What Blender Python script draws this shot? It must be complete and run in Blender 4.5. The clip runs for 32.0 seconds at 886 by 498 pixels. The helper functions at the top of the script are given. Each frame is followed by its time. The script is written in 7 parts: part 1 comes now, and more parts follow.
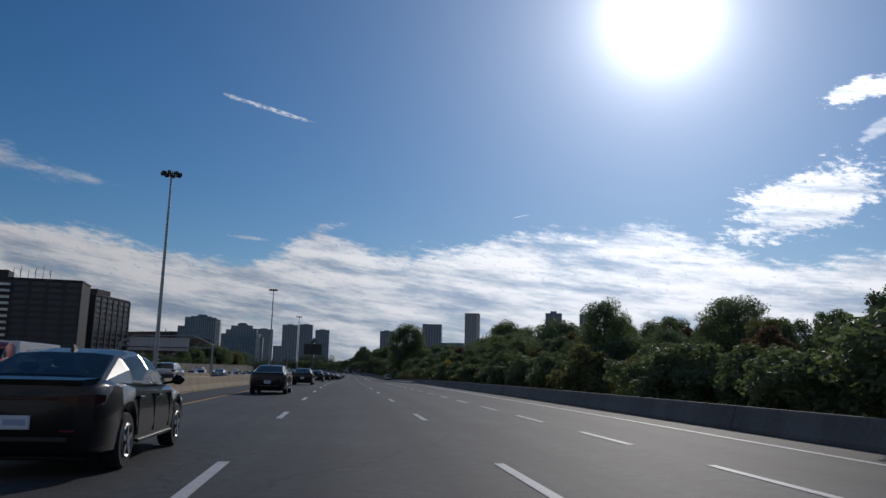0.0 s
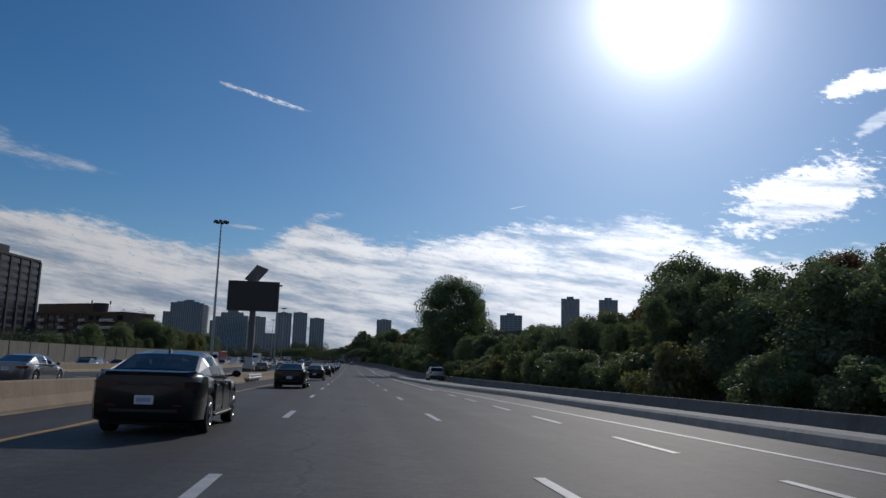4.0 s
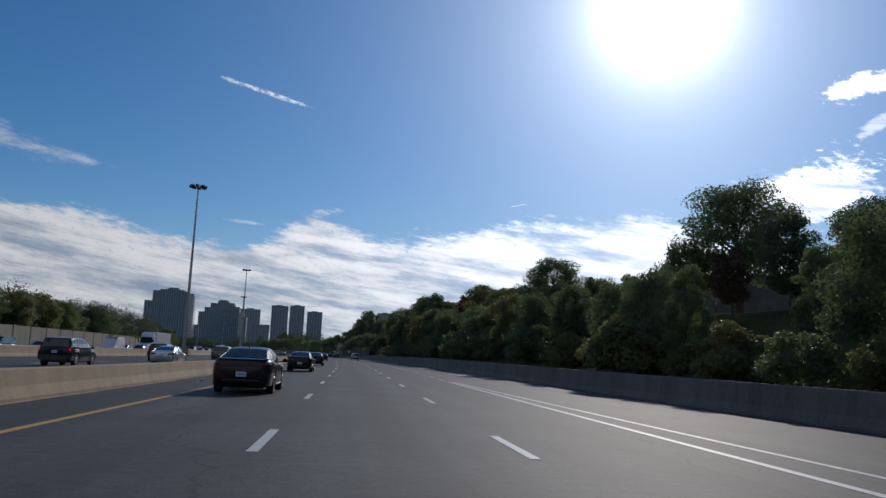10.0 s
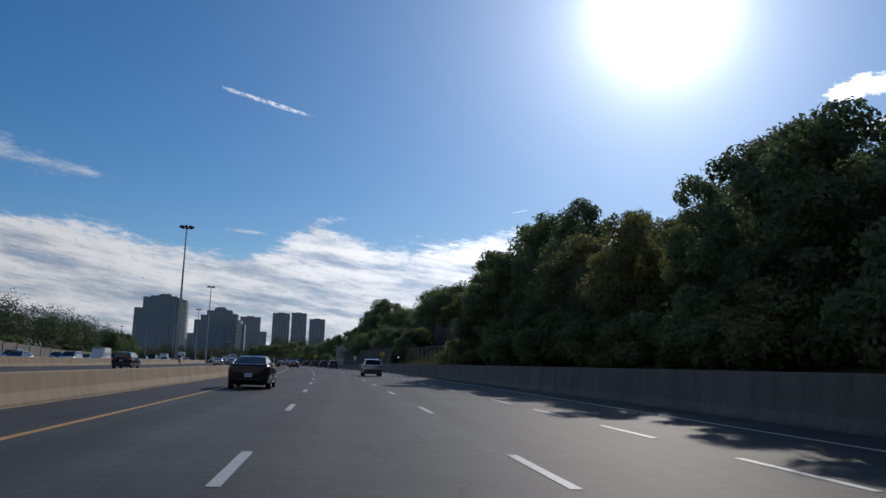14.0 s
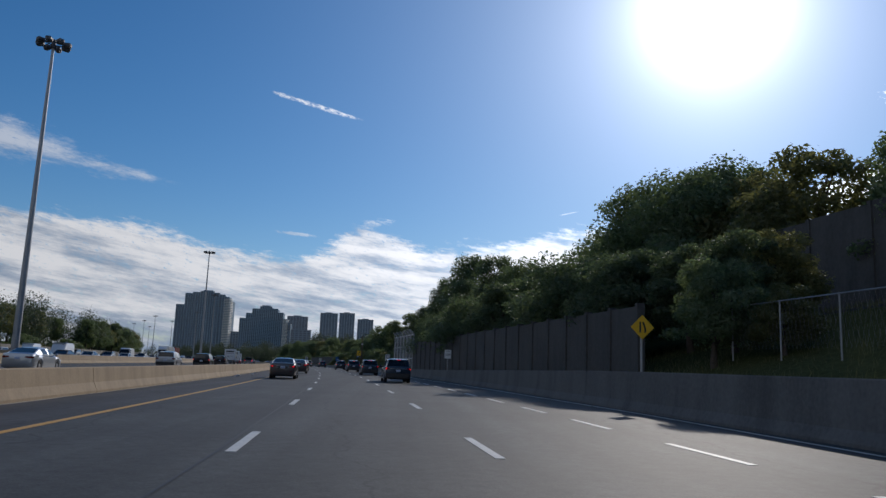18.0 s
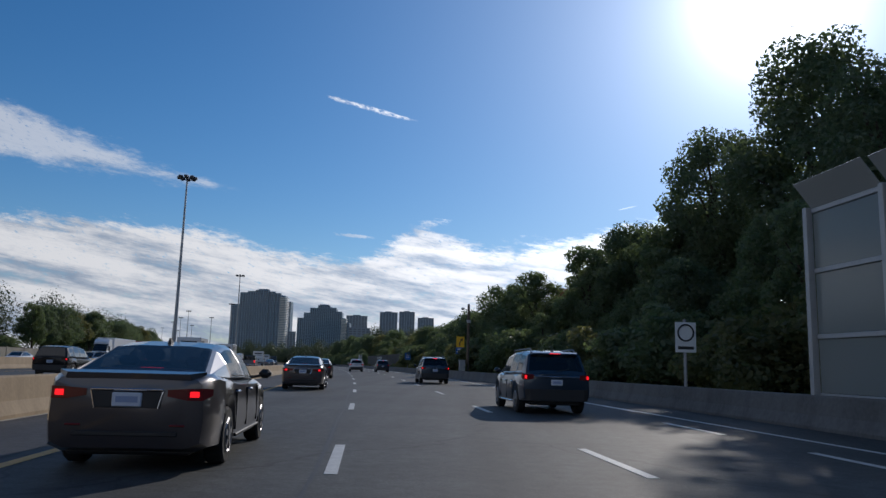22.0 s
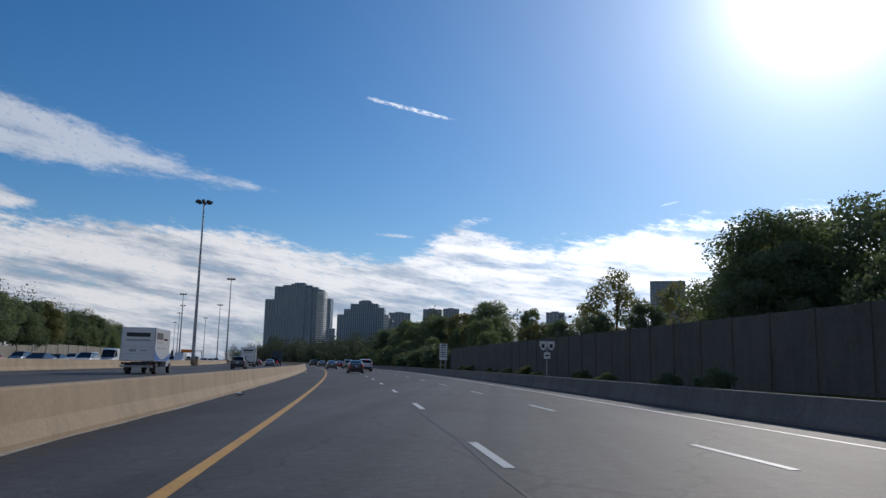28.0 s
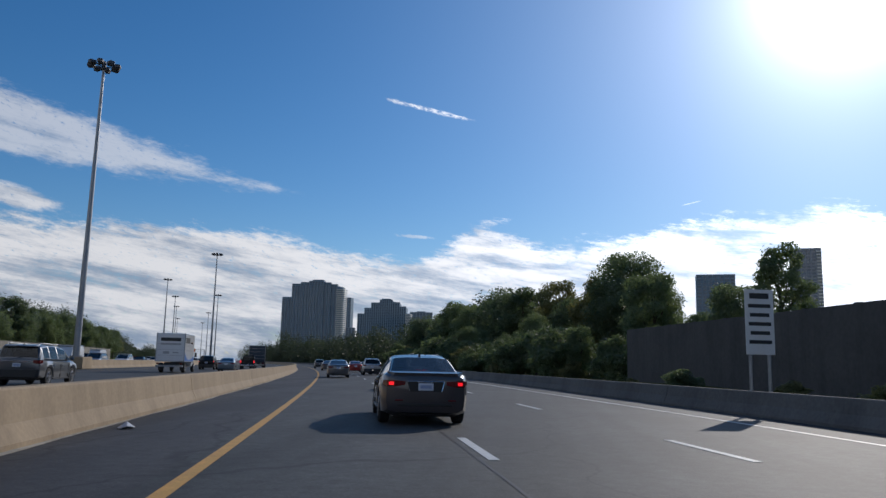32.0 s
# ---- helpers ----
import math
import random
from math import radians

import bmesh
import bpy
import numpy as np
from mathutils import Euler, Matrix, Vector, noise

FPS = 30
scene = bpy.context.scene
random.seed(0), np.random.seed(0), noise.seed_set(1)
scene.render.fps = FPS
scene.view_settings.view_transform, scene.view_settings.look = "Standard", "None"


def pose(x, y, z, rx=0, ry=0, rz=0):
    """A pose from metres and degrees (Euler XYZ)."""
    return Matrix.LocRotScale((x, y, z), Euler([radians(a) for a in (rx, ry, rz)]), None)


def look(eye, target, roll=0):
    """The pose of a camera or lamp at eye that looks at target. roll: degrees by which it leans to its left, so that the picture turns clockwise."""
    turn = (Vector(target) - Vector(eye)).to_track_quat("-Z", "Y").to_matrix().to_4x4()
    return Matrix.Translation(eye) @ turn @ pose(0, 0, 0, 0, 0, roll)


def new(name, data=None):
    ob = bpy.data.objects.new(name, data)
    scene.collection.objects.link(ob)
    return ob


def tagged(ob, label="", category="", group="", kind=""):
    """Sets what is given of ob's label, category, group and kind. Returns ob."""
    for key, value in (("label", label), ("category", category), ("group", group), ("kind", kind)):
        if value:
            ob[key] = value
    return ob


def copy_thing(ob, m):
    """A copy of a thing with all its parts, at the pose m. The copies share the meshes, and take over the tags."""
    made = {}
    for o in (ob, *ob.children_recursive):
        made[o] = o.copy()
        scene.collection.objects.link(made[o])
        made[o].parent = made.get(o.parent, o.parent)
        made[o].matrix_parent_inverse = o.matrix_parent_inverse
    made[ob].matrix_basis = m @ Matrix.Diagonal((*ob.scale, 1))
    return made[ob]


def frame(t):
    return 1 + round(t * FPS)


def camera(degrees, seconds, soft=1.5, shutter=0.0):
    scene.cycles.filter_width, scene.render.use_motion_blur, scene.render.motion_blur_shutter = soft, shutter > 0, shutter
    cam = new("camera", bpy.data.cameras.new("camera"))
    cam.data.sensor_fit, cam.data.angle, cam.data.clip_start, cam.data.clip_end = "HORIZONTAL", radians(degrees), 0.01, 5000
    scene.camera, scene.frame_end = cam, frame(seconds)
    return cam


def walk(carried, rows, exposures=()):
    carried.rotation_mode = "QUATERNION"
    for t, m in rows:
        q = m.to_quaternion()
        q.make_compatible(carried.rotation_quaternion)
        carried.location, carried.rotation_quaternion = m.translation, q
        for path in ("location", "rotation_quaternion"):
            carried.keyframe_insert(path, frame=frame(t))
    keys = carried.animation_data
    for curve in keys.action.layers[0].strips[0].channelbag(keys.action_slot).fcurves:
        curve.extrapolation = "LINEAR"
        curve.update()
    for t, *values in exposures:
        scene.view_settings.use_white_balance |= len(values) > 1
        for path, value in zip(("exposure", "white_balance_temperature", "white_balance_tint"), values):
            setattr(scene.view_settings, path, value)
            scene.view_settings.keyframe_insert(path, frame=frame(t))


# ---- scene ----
# Camera and its drive
EYE = 1.244
ROWS = [
    (0.0, 0.34, 0.01, 9.31, -1.31, -7.34),
    (0.5, 0.14, 13.63, 9.24, -1.28, -7.42),
    (1.0, -0.06, 27.29, 9.31, -1.44, -7.59),
    (1.5, -0.03, 41.12, 9.40, -1.52, -7.63),
    (2.0, -0.01, 55.08, 9.32, -1.56, -7.67),
    (2.5, 0.05, 69.15, 9.30, -1.65, -7.75),
    (4.5, 0.07, 127.34, 9.17, -1.80, -7.69),
    (5.0, 0.23, 141.34, 9.15, -2.05, -7.67),
    (5.5, 0.32, 155.22, 9.07, -2.29, -7.63),
    (6.0, 0.49, 168.96, 9.02, -2.42, -7.59),
    (6.5, 0.67, 182.57, 8.88, -2.27, -7.64),
    (7.0, 0.83, 196.18, 8.83, -2.12, -7.65),
    (7.5, 1.03, 209.70, 8.74, -1.96, -7.70),
    (8.0, 1.18, 223.19, 8.59, -1.79, -7.66),
    (8.5, 1.29, 236.70, 8.58, -2.00, -7.71),
    (9.0, 1.37, 250.28, 8.54, -2.31, -7.75),
    (9.5, 1.53, 263.93, 8.49, -2.38, -7.82),
    (10.0, 1.74, 277.67, 8.60, -2.34, -7.83),
    (10.5, 1.89, 291.49, 8.51, -1.89, -7.80),
    (11.0, 2.09, 305.39, 8.46, -1.50, -7.78),
    (11.5, 2.21, 319.38, 8.52, -1.52, -7.74),
    (12.0, 2.33, 333.35, 8.62, -1.51, -7.77),
    (12.5, 2.53, 347.22, 8.77, -1.61, -7.81),
    (13.0, 2.59, 360.92, 8.79, -1.51, -7.80),
    (13.5, 2.67, 374.51, 8.91, -1.75, -7.77),
    (14.0, 2.72, 388.02, 8.87, -1.63, -7.51),
    (14.5, 2.63, 401.48, 8.92, -1.74, -7.09),
    (16.5, 1.86, 454.30, 9.03, -1.97, -5.33),
    (17.0, 1.40, 466.93, 8.99, -2.11, -4.82),
    (17.5, 0.86, 479.42, 8.99, -1.95, -4.33),
    (18.0, 0.18, 491.76, 8.96, -2.25, -3.91),
    (18.5, -0.48, 503.99, 8.95, -2.18, -3.55),
    (19.0, -1.26, 516.04, 8.95, -1.91, -2.97),
    (19.5, -2.18, 527.91, 8.96, -2.00, -2.56),
    (20.0, -3.15, 539.65, 8.95, -2.08, -2.03),
    (20.5, -4.21, 551.27, 8.91, -1.81, -1.46),
    (21.0, -5.38, 562.82, 8.92, -1.48, -0.85),
    (21.5, -6.75, 574.30, 8.79, -1.44, 0.15),
    (22.0, -8.25, 585.70, 8.77, -1.53, 0.64),
    (22.5, -9.81, 597.04, 8.67, -1.51, 1.17),
    (23.0, -11.49, 608.33, 8.58, -1.54, 1.64),
    (23.5, -13.17, 619.54, 8.63, -1.64, 2.04),
    (24.0, -14.90, 630.66, 8.63, -1.61, 2.49),
    (24.5, -16.58, 641.66, 8.59, -1.45, 2.60),
    (25.0, -18.26, 652.53, 8.59, -1.32, 2.91),
    (25.5, -20.10, 663.28, 8.62, -1.27, 3.13),
    (27.5, -26.90, 703.64, 8.82, -1.24, 3.51),
    (28.0, -28.66, 712.91, 8.76, -1.27, 3.80),
    (28.5, -30.33, 722.08, 8.78, -1.28, 3.97),
    (29.0, -31.99, 731.03, 8.76, -1.19, 4.23),
    (29.5, -33.68, 739.74, 8.81, -1.15, 4.37),
    (30.0, -35.36, 748.25, 8.86, -1.12, 4.61),
    (30.5, -36.99, 756.57, 8.99, -1.03, 4.84),
    (31.0, -38.63, 764.73, 8.93, -1.07, 5.13),
    (31.5, -40.29, 772.71, 8.81, -1.32, 5.25),
    (32.0, -42.03, 780.54, 8.80, -1.29, 5.35),
]
# the road's gentle dip: slope in degrees by distance along it, and the height that follows
GS = [-120, 0, 55, 100, 141, 196, 223, 278, 333, 400, 600, 700, 800]
GG = [0.0, 0.2, -0.1, -0.35, -0.52, -0.48, -0.3, 0.0, 0.26, 0.26, 0.17, 0.03, 0.0]
RISE = np.concatenate([[0], np.cumsum(np.tan(np.radians(np.interp(np.arange(-300, 2600, 1.0), GS, GG))))])
RISE = RISE - RISE.min()


def road_slope(s):
    return float(np.interp(s, GS, GG))


def road_rise(s):
    return float(np.interp(s, np.arange(-300, 2601, 1.0), RISE))


cam = camera(61.4, 32.0, soft=1.45)
walk(cam, [(t, pose(x, y, EYE + road_rise(y + 2), 90 + p + road_slope(y), r, w)) for t, x, y, p, r, w in ROWS], [(0.0, -0.95, 6250, 13), (5.0, -0.82, 6250, 13), (9.0, -0.66, 6250, 13), (13.0, -0.58, 6250, 13), (20.0, -0.42, 6250, 13), (24.0, -0.3, 6250, 13), (32.0, -0.3, 6250, 13)])

# Sky with its clouds, and the sun
SUN_AZ, SUN_EL = 24.1, 26.2   # degrees right of +y, degrees up
az, el = radians(SUN_AZ), radians(SUN_EL)
SUN_DIR = Vector((math.sin(az) * math.cos(el), math.cos(az) * math.cos(el), math.sin(el)))


def nodes_of(tree):
    tree.nodes.clear()

    def add(kind, **kw):
        n = tree.nodes.new(kind)
        for k, v in kw.items():
            if k.startswith("in_"):
                n.inputs[int(k[3:])].default_value = v
            elif k == "op":
                n.operation = v
        return n

    def link(a, ao, b, bi):
        tree.links.new(a.outputs[ao], b.inputs[bi])
    return add, link


world = bpy.data.worlds.new("sky")
scene.world = world
world.use_nodes = True
add, link = nodes_of(world.node_tree)


def calc(op, a, b=None, c=None):
    """A math node on numbers or on the first output of nodes."""
    n = add("ShaderNodeMath", op=op)
    for i, v in enumerate((a, b, c)):
        if isinstance(v, (int, float)):
            n.inputs[i].default_value = v
        elif isinstance(v, tuple):
            link(v[0], v[1], n, i)
        elif v is not None:
            link(v, 0, n, i)
    return n


def soft(x, lo, hi, out=1.0):
    n = add("ShaderNodeMapRange")
    n.interpolation_type = "SMOOTHSTEP"
    n.inputs[1].default_value, n.inputs[2].default_value = lo, hi
    n.inputs[3].default_value, n.inputs[4].default_value = 0.0, out
    link(x, 0, n, 0)
    return n


w_out = add("ShaderNodeOutputWorld")
tc = add("ShaderNodeTexCoord")
sep = add("ShaderNodeSeparateXYZ")
link(tc, 0, sep, 0)
azim = calc("MULTIPLY", calc("ARCTAN2", (sep, 0), (sep, 1)), 57.2958)
elev = calc("MULTIPLY", calc("ARCSINE", (sep, 2)), 57.2958)


def cloud_noise(ka, ke, scale, detail=8.0, rough=0.62, tilt=0.0):
    cmb = add("ShaderNodeCombineXYZ")
    link(calc("MULTIPLY", azim, ka), 0, cmb, 0)
    link(calc("MULTIPLY", calc("MULTIPLY_ADD", azim, tilt, elev), ke), 0, cmb, 1)
    n = add("ShaderNodeTexNoise")
    n.inputs["Scale"].default_value, n.inputs["Detail"].default_value, n.inputs["Roughness"].default_value = scale, detail, rough
    link(cmb, 0, n, "Vector")
    return calc("SUBTRACT", n, 0.5)


n_edge = cloud_noise(0.16, 0.42, 1.0, 9, 0.66)
n_fine = cloud_noise(0.55, 1.9, 1.0, 9, 0.7, 0.12)
n_grey = cloud_noise(0.085, 0.55, 1.0, 9, 0.64, 0.13)
n_rip = cloud_noise(1.6, 2.6, 1.0, 4, 0.6, 0.35)
n_puff = cloud_noise(2.4, 5.5, 1.0, 5, 0.68, 0.3)

# the ragged top of the low bank of cloud, by azimuth
top = add("ShaderNodeFloatCurve")
TOP = [(-60, 9.5), (-37, 9.2), (-28, 9.4), (-21, 9.6), (-17, 9.2), (-13, 8.2), (-8, 7.7), (-5.4, 8.8), (-1.6, 10.7), (1.6, 9.3),
       (8, 9.6), (15, 10.8), (20, 10.6), (22.3, 11.3), (25, 10.6), (28, 9.4), (31, 8.4), (40, 9.0), (60, 10)]
curve = top.mapping.curves[0]
curve.points[0].location = (0.0, TOP[0][1] / 30)
curve.points[1].location = (1.0, TOP[-1][1] / 30)
for a, e in TOP[1:-1]:
    curve.points.new((a + 60) / 120, e / 30)
top.mapping.update()
link(calc("MULTIPLY_ADD", azim, 1 / 120, 0.5), 0, top, 1)
rise = calc("SUBTRACT", calc("MULTIPLY", top, 30.0), elev)
bank = soft(calc("ADD", calc("MULTIPLY_ADD", n_edge, 2.6, rise), calc("MULTIPLY", n_fine, 3.6)), -0.35, 0.85)
holes = soft(calc("ADD", calc("MULTIPLY_ADD", n_edge, 1.2, n_grey), calc("MULTIPLY", n_fine, 0.35)), -0.36, -0.06)
bank = calc("MULTIPLY", bank, calc("MULTIPLY_ADD", holes, 0.62, 0.38))


def blob(a0, e0, ra, re, amount, gain=1.0, slope=0.0):
    """A cloud patch round a direction, with frayed edges."""
    da = calc("MULTIPLY", calc("SUBTRACT", azim, a0), 1 / ra)
    de = calc("MULTIPLY", calc("SUBTRACT", calc("MULTIPLY_ADD", azim, -slope, elev), e0 - slope * a0), 1 / re)
    r = calc("SQRT", calc("ADD", calc("MULTIPLY", da, da), calc("MULTIPLY", de, de)))
    d = calc("SUBTRACT", 1.0, r)
    d = calc("ADD", calc("MULTIPLY_ADD", n_edge, amount, d), calc("MULTIPLY", n_fine, amount * 0.9))
    return soft(calc("ADD", d, calc("MULTIPLY", n_rip, amount * 0.5)), 0.0, 0.5, gain)


def streak(a_tip, e_tip, slope, spread, amount, gain):
    """A wedge of high cloud that opens to the left of its tip."""
    back = calc("SUBTRACT", a_tip, azim)
    mid = calc("MULTIPLY_ADD", back, slope, e_tip)
    half = calc("MULTIPLY", back, spread)
    d = calc("SUBTRACT", half, calc("ABSOLUTE", calc("SUBTRACT", elev, mid)))
    d = calc("ADD", calc("MULTIPLY_ADD", n_edge, amount, d), calc("MULTIPLY", n_fine, amount * 0.8))
    return calc("MULTIPLY", soft(d, -0.1, 1.1, gain), soft(back, 0.2, 3.0))


patches = [
    streak(-15.9, 12.4, 0.14, 0.12, 2.6, 0.62),
    blob(-36.5, 10.6, 4.0, 0.9, 0.9, 0.9, -0.2),
    blob(33.5, 12.2, 6.2, 2.4, 2.2, 0.95, 0.25),
    blob(37.6, 19.4, 2.9, 1.0, 2.2, 0.9, 0.1),
    blob(38.5, 16.9, 1.5, 0.7, 1.2, 0.5, 0.5),
    calc("MULTIPLY", blob(-6.0, 19.15, 3.9, 0.2, 1.9, 0.85, -0.205), soft(calc("MULTIPLY_ADD", n_puff, 3.0, 0.5), 0.0, 1.0)),
    blob(-7.8, 9.7, 1.9, 0.2, 1.5, 0.5, -0.05),
    blob(13.2, 12.1, 0.8, 0.05, 0.4, 0.45, 0.2),
]
mask = bank
for p in patches:
    mask = calc("MAXIMUM", mask, p)

mask = calc("MULTIPLY", mask, soft(calc("MULTIPLY_ADD", n_puff, 1.5, calc("MULTIPLY_ADD", n_rip, 1.1, 0.62)), 0.0, 0.55))

# how close to the sun
dot = add("ShaderNodeVectorMath", op="DOT_PRODUCT")
link(tc, 0, dot, 0)
dot.inputs[1].default_value = SUN_DIR
theta = calc("MULTIPLY", calc("ARCCOSINE", (dot, 1)), 57.2958)


def bell(width, height):
    q = calc("MULTIPLY", theta, 1 / width)
    return calc("MULTIPLY", calc("EXPONENT", calc("MULTIPLY", calc("MULTIPLY", q, q), -1.0)), height)


SKY_GAIN, CLOUD_GAIN = 0.097, 1.47
sky = add("ShaderNodeTexSky")
sky.sky_type = "NISHITA"
sky.sun_disc = False
sky.sun_elevation, sky.sun_rotation = el, az
sky.air_density, sky.dust_density, sky.ozone_density = 1.0, 0.15, 4.0
hs = add("ShaderNodeHueSaturation")
hs.inputs["Saturation"].default_value = 1.25
link(sky, 0, hs, "Color")
blue = add("ShaderNodeVectorMath", op="SCALE")
link(hs, 0, blue, 0)
blue.inputs["Scale"].default_value = SKY_GAIN

tone = soft(calc("ADD", calc("MULTIPLY_ADD", n_grey, 2.7, 0.5), calc("MULTIPLY_ADD", elev, 0.02, calc("MULTIPLY", n_fine, 0.5))), 0.22, 0.9)
grey = add("ShaderNodeMix")
grey.data_type = "RGBA"
link(tone, 0, grey, 0)
grey.inputs[6].default_value = (0.4, 0.51, 0.66, 1)
grey.inputs[7].default_value = (1.14, 1.15, 1.15, 1)
lit = add("ShaderNodeVectorMath", op="SCALE")
link(grey, 2, lit, 0)
link(calc("MULTIPLY", calc("ADD", bell(26, 1.0), 0.5), CLOUD_GAIN), 0, lit, "Scale")

mixed = add("ShaderNodeMix")
mixed.data_type = "RGBA"
link(mask, 0, mixed, 0)
link(blue, 0, mixed, 6)
link(lit, 0, mixed, 7)
glare = add("ShaderNodeVectorMath", op="SCALE")
glare.inputs[0].default_value = (1.0, 0.98, 0.95)


def fade(width, height):
    return calc("MULTIPLY", calc("EXPONENT", calc("MULTIPLY", theta, -1 / width)), height)


link(calc("ADD", fade(1.7, 9.0), fade(6.0, 1.0)), 0, glare, "Scale")
haze = add("ShaderNodeVectorMath", op="SCALE")
haze.inputs[0].default_value = (0.62, 0.8, 1.0)
link(calc("ADD", bell(11, 0.22), bell(24, 0.26)), 0, haze, "Scale")
total = add("ShaderNodeVectorMath", op="ADD")
link(mixed, 2, total, 0)
link(glare, 0, total, 1)
total2 = add("ShaderNodeVectorMath", op="ADD")
link(total, 0, total2, 0)
link(haze, 0, total2, 1)
bg = add("ShaderNodeBackground", in_1=1.0)
link(total2, 0, bg, 0)
link(bg, 0, w_out, 0)

sun_data = bpy.data.lights.new("sun", "SUN")
sun_data.energy, sun_data.angle, sun_data.color = 2.6, radians(0.53), (1.0, 0.92, 0.8)
sun = new("sun", sun_data)
sun.matrix_world = look((0, 0, 60), Vector((0, 0, 60)) - SUN_DIR)

# Materials
def mat(name, color, rough=0.7, metal=0.0, var=0.0, scale=1.0, bump=0.0, fine=30.0, spec=0.5, rand=0.0, glow=0.0, coat=0.0, stain=0.0):
    m = bpy.data.materials.new(name)
    m.use_nodes = True
    add, link = nodes_of(m.node_tree)
    o = add("ShaderNodeOutputMaterial")
    b = add("ShaderNodeBsdfPrincipled")
    link(b, 0, o, 0)
    b.inputs["Roughness"].default_value = rough
    b.inputs["Metallic"].default_value = metal
    b.inputs["Specular IOR Level"].default_value = spec
    b.inputs["Coat Weight"].default_value = coat
    b.inputs["Coat Roughness"].default_value = 0.06
    b.inputs["Base Color"].default_value = (*color, 1)
    if glow:
        b.inputs["Emission Color"].default_value = (*color, 1)
        b.inputs["Emission Strength"].default_value = glow
    if var or rand:
        co = add("ShaderNodeTexCoord")
        n1 = add("ShaderNodeTexNoise")
        n1.inputs["Scale"].default_value = scale
        n1.inputs["Detail"].default_value = 6
        link(co, 3, n1, "Vector")
        n2 = add("ShaderNodeTexNoise")
        n2.inputs["Scale"].default_value = fine
        n2.inputs["Detail"].default_value = 3
        link(co, 3, n2, "Vector")
        last = add("ShaderNodeMath", op="ADD")
        link(n1, 0, last, 0)
        link(n2, 0, last, 1)
        if rand:
            inf = add("ShaderNodeObjectInfo")
            mm = add("ShaderNodeMath", op="MULTIPLY_ADD", in_1=rand, in_2=-rand / 2)
            link(inf, "Random", mm, 0)
            mb = add("ShaderNodeMath", op="ADD")
            link(last, 0, mb, 0)
            link(mm, 0, mb, 1)
            last = mb
        r = add("ShaderNodeMapRange")
        r.inputs[1].default_value, r.inputs[2].default_value = 0.6, 1.4
        r.inputs[3].default_value, r.inputs[4].default_value = 1 - var, 1 + var
        link(last, 0, r, 0)
        mx = add("ShaderNodeVectorMath", op="SCALE")
        mx.inputs[0].default_value = color
        link(r, 0, mx, "Scale")
        out = mx
        if stain:
            n3 = add("ShaderNodeTexNoise")
            n3.inputs["Scale"].default_value = scale * 2.3
            n3.inputs["Detail"].default_value = 8
            n3.inputs["Roughness"].default_value = 0.7
            mp = add("ShaderNodeMapping")
            mp.inputs["Scale"].default_value = (1, 1, 0.18)
            link(co, 3, mp, 0)
            link(mp, 0, n3, "Vector")
            r3 = add("ShaderNodeMapRange")
            r3.inputs[1].default_value, r3.inputs[2].default_value = 0.45, 0.75
            r3.inputs[3].default_value, r3.inputs[4].default_value = 1.0, 1.0 - stain
            link(n3, 0, r3, 0)
            sc = add("ShaderNodeVectorMath", op="SCALE")
            link(mx, 0, sc, 0)
            link(r3, 0, sc, "Scale")
            out = sc
        link(out, 0, b, "Base Color")
        if bump:
            bp = add("ShaderNodeBump")
            bp.inputs["Strength"].default_value = bump
            bp.inputs["Distance"].default_value = 0.02
            link(n2, 0, bp, "Height")
            link(bp, 0, b, "Normal")
    return m


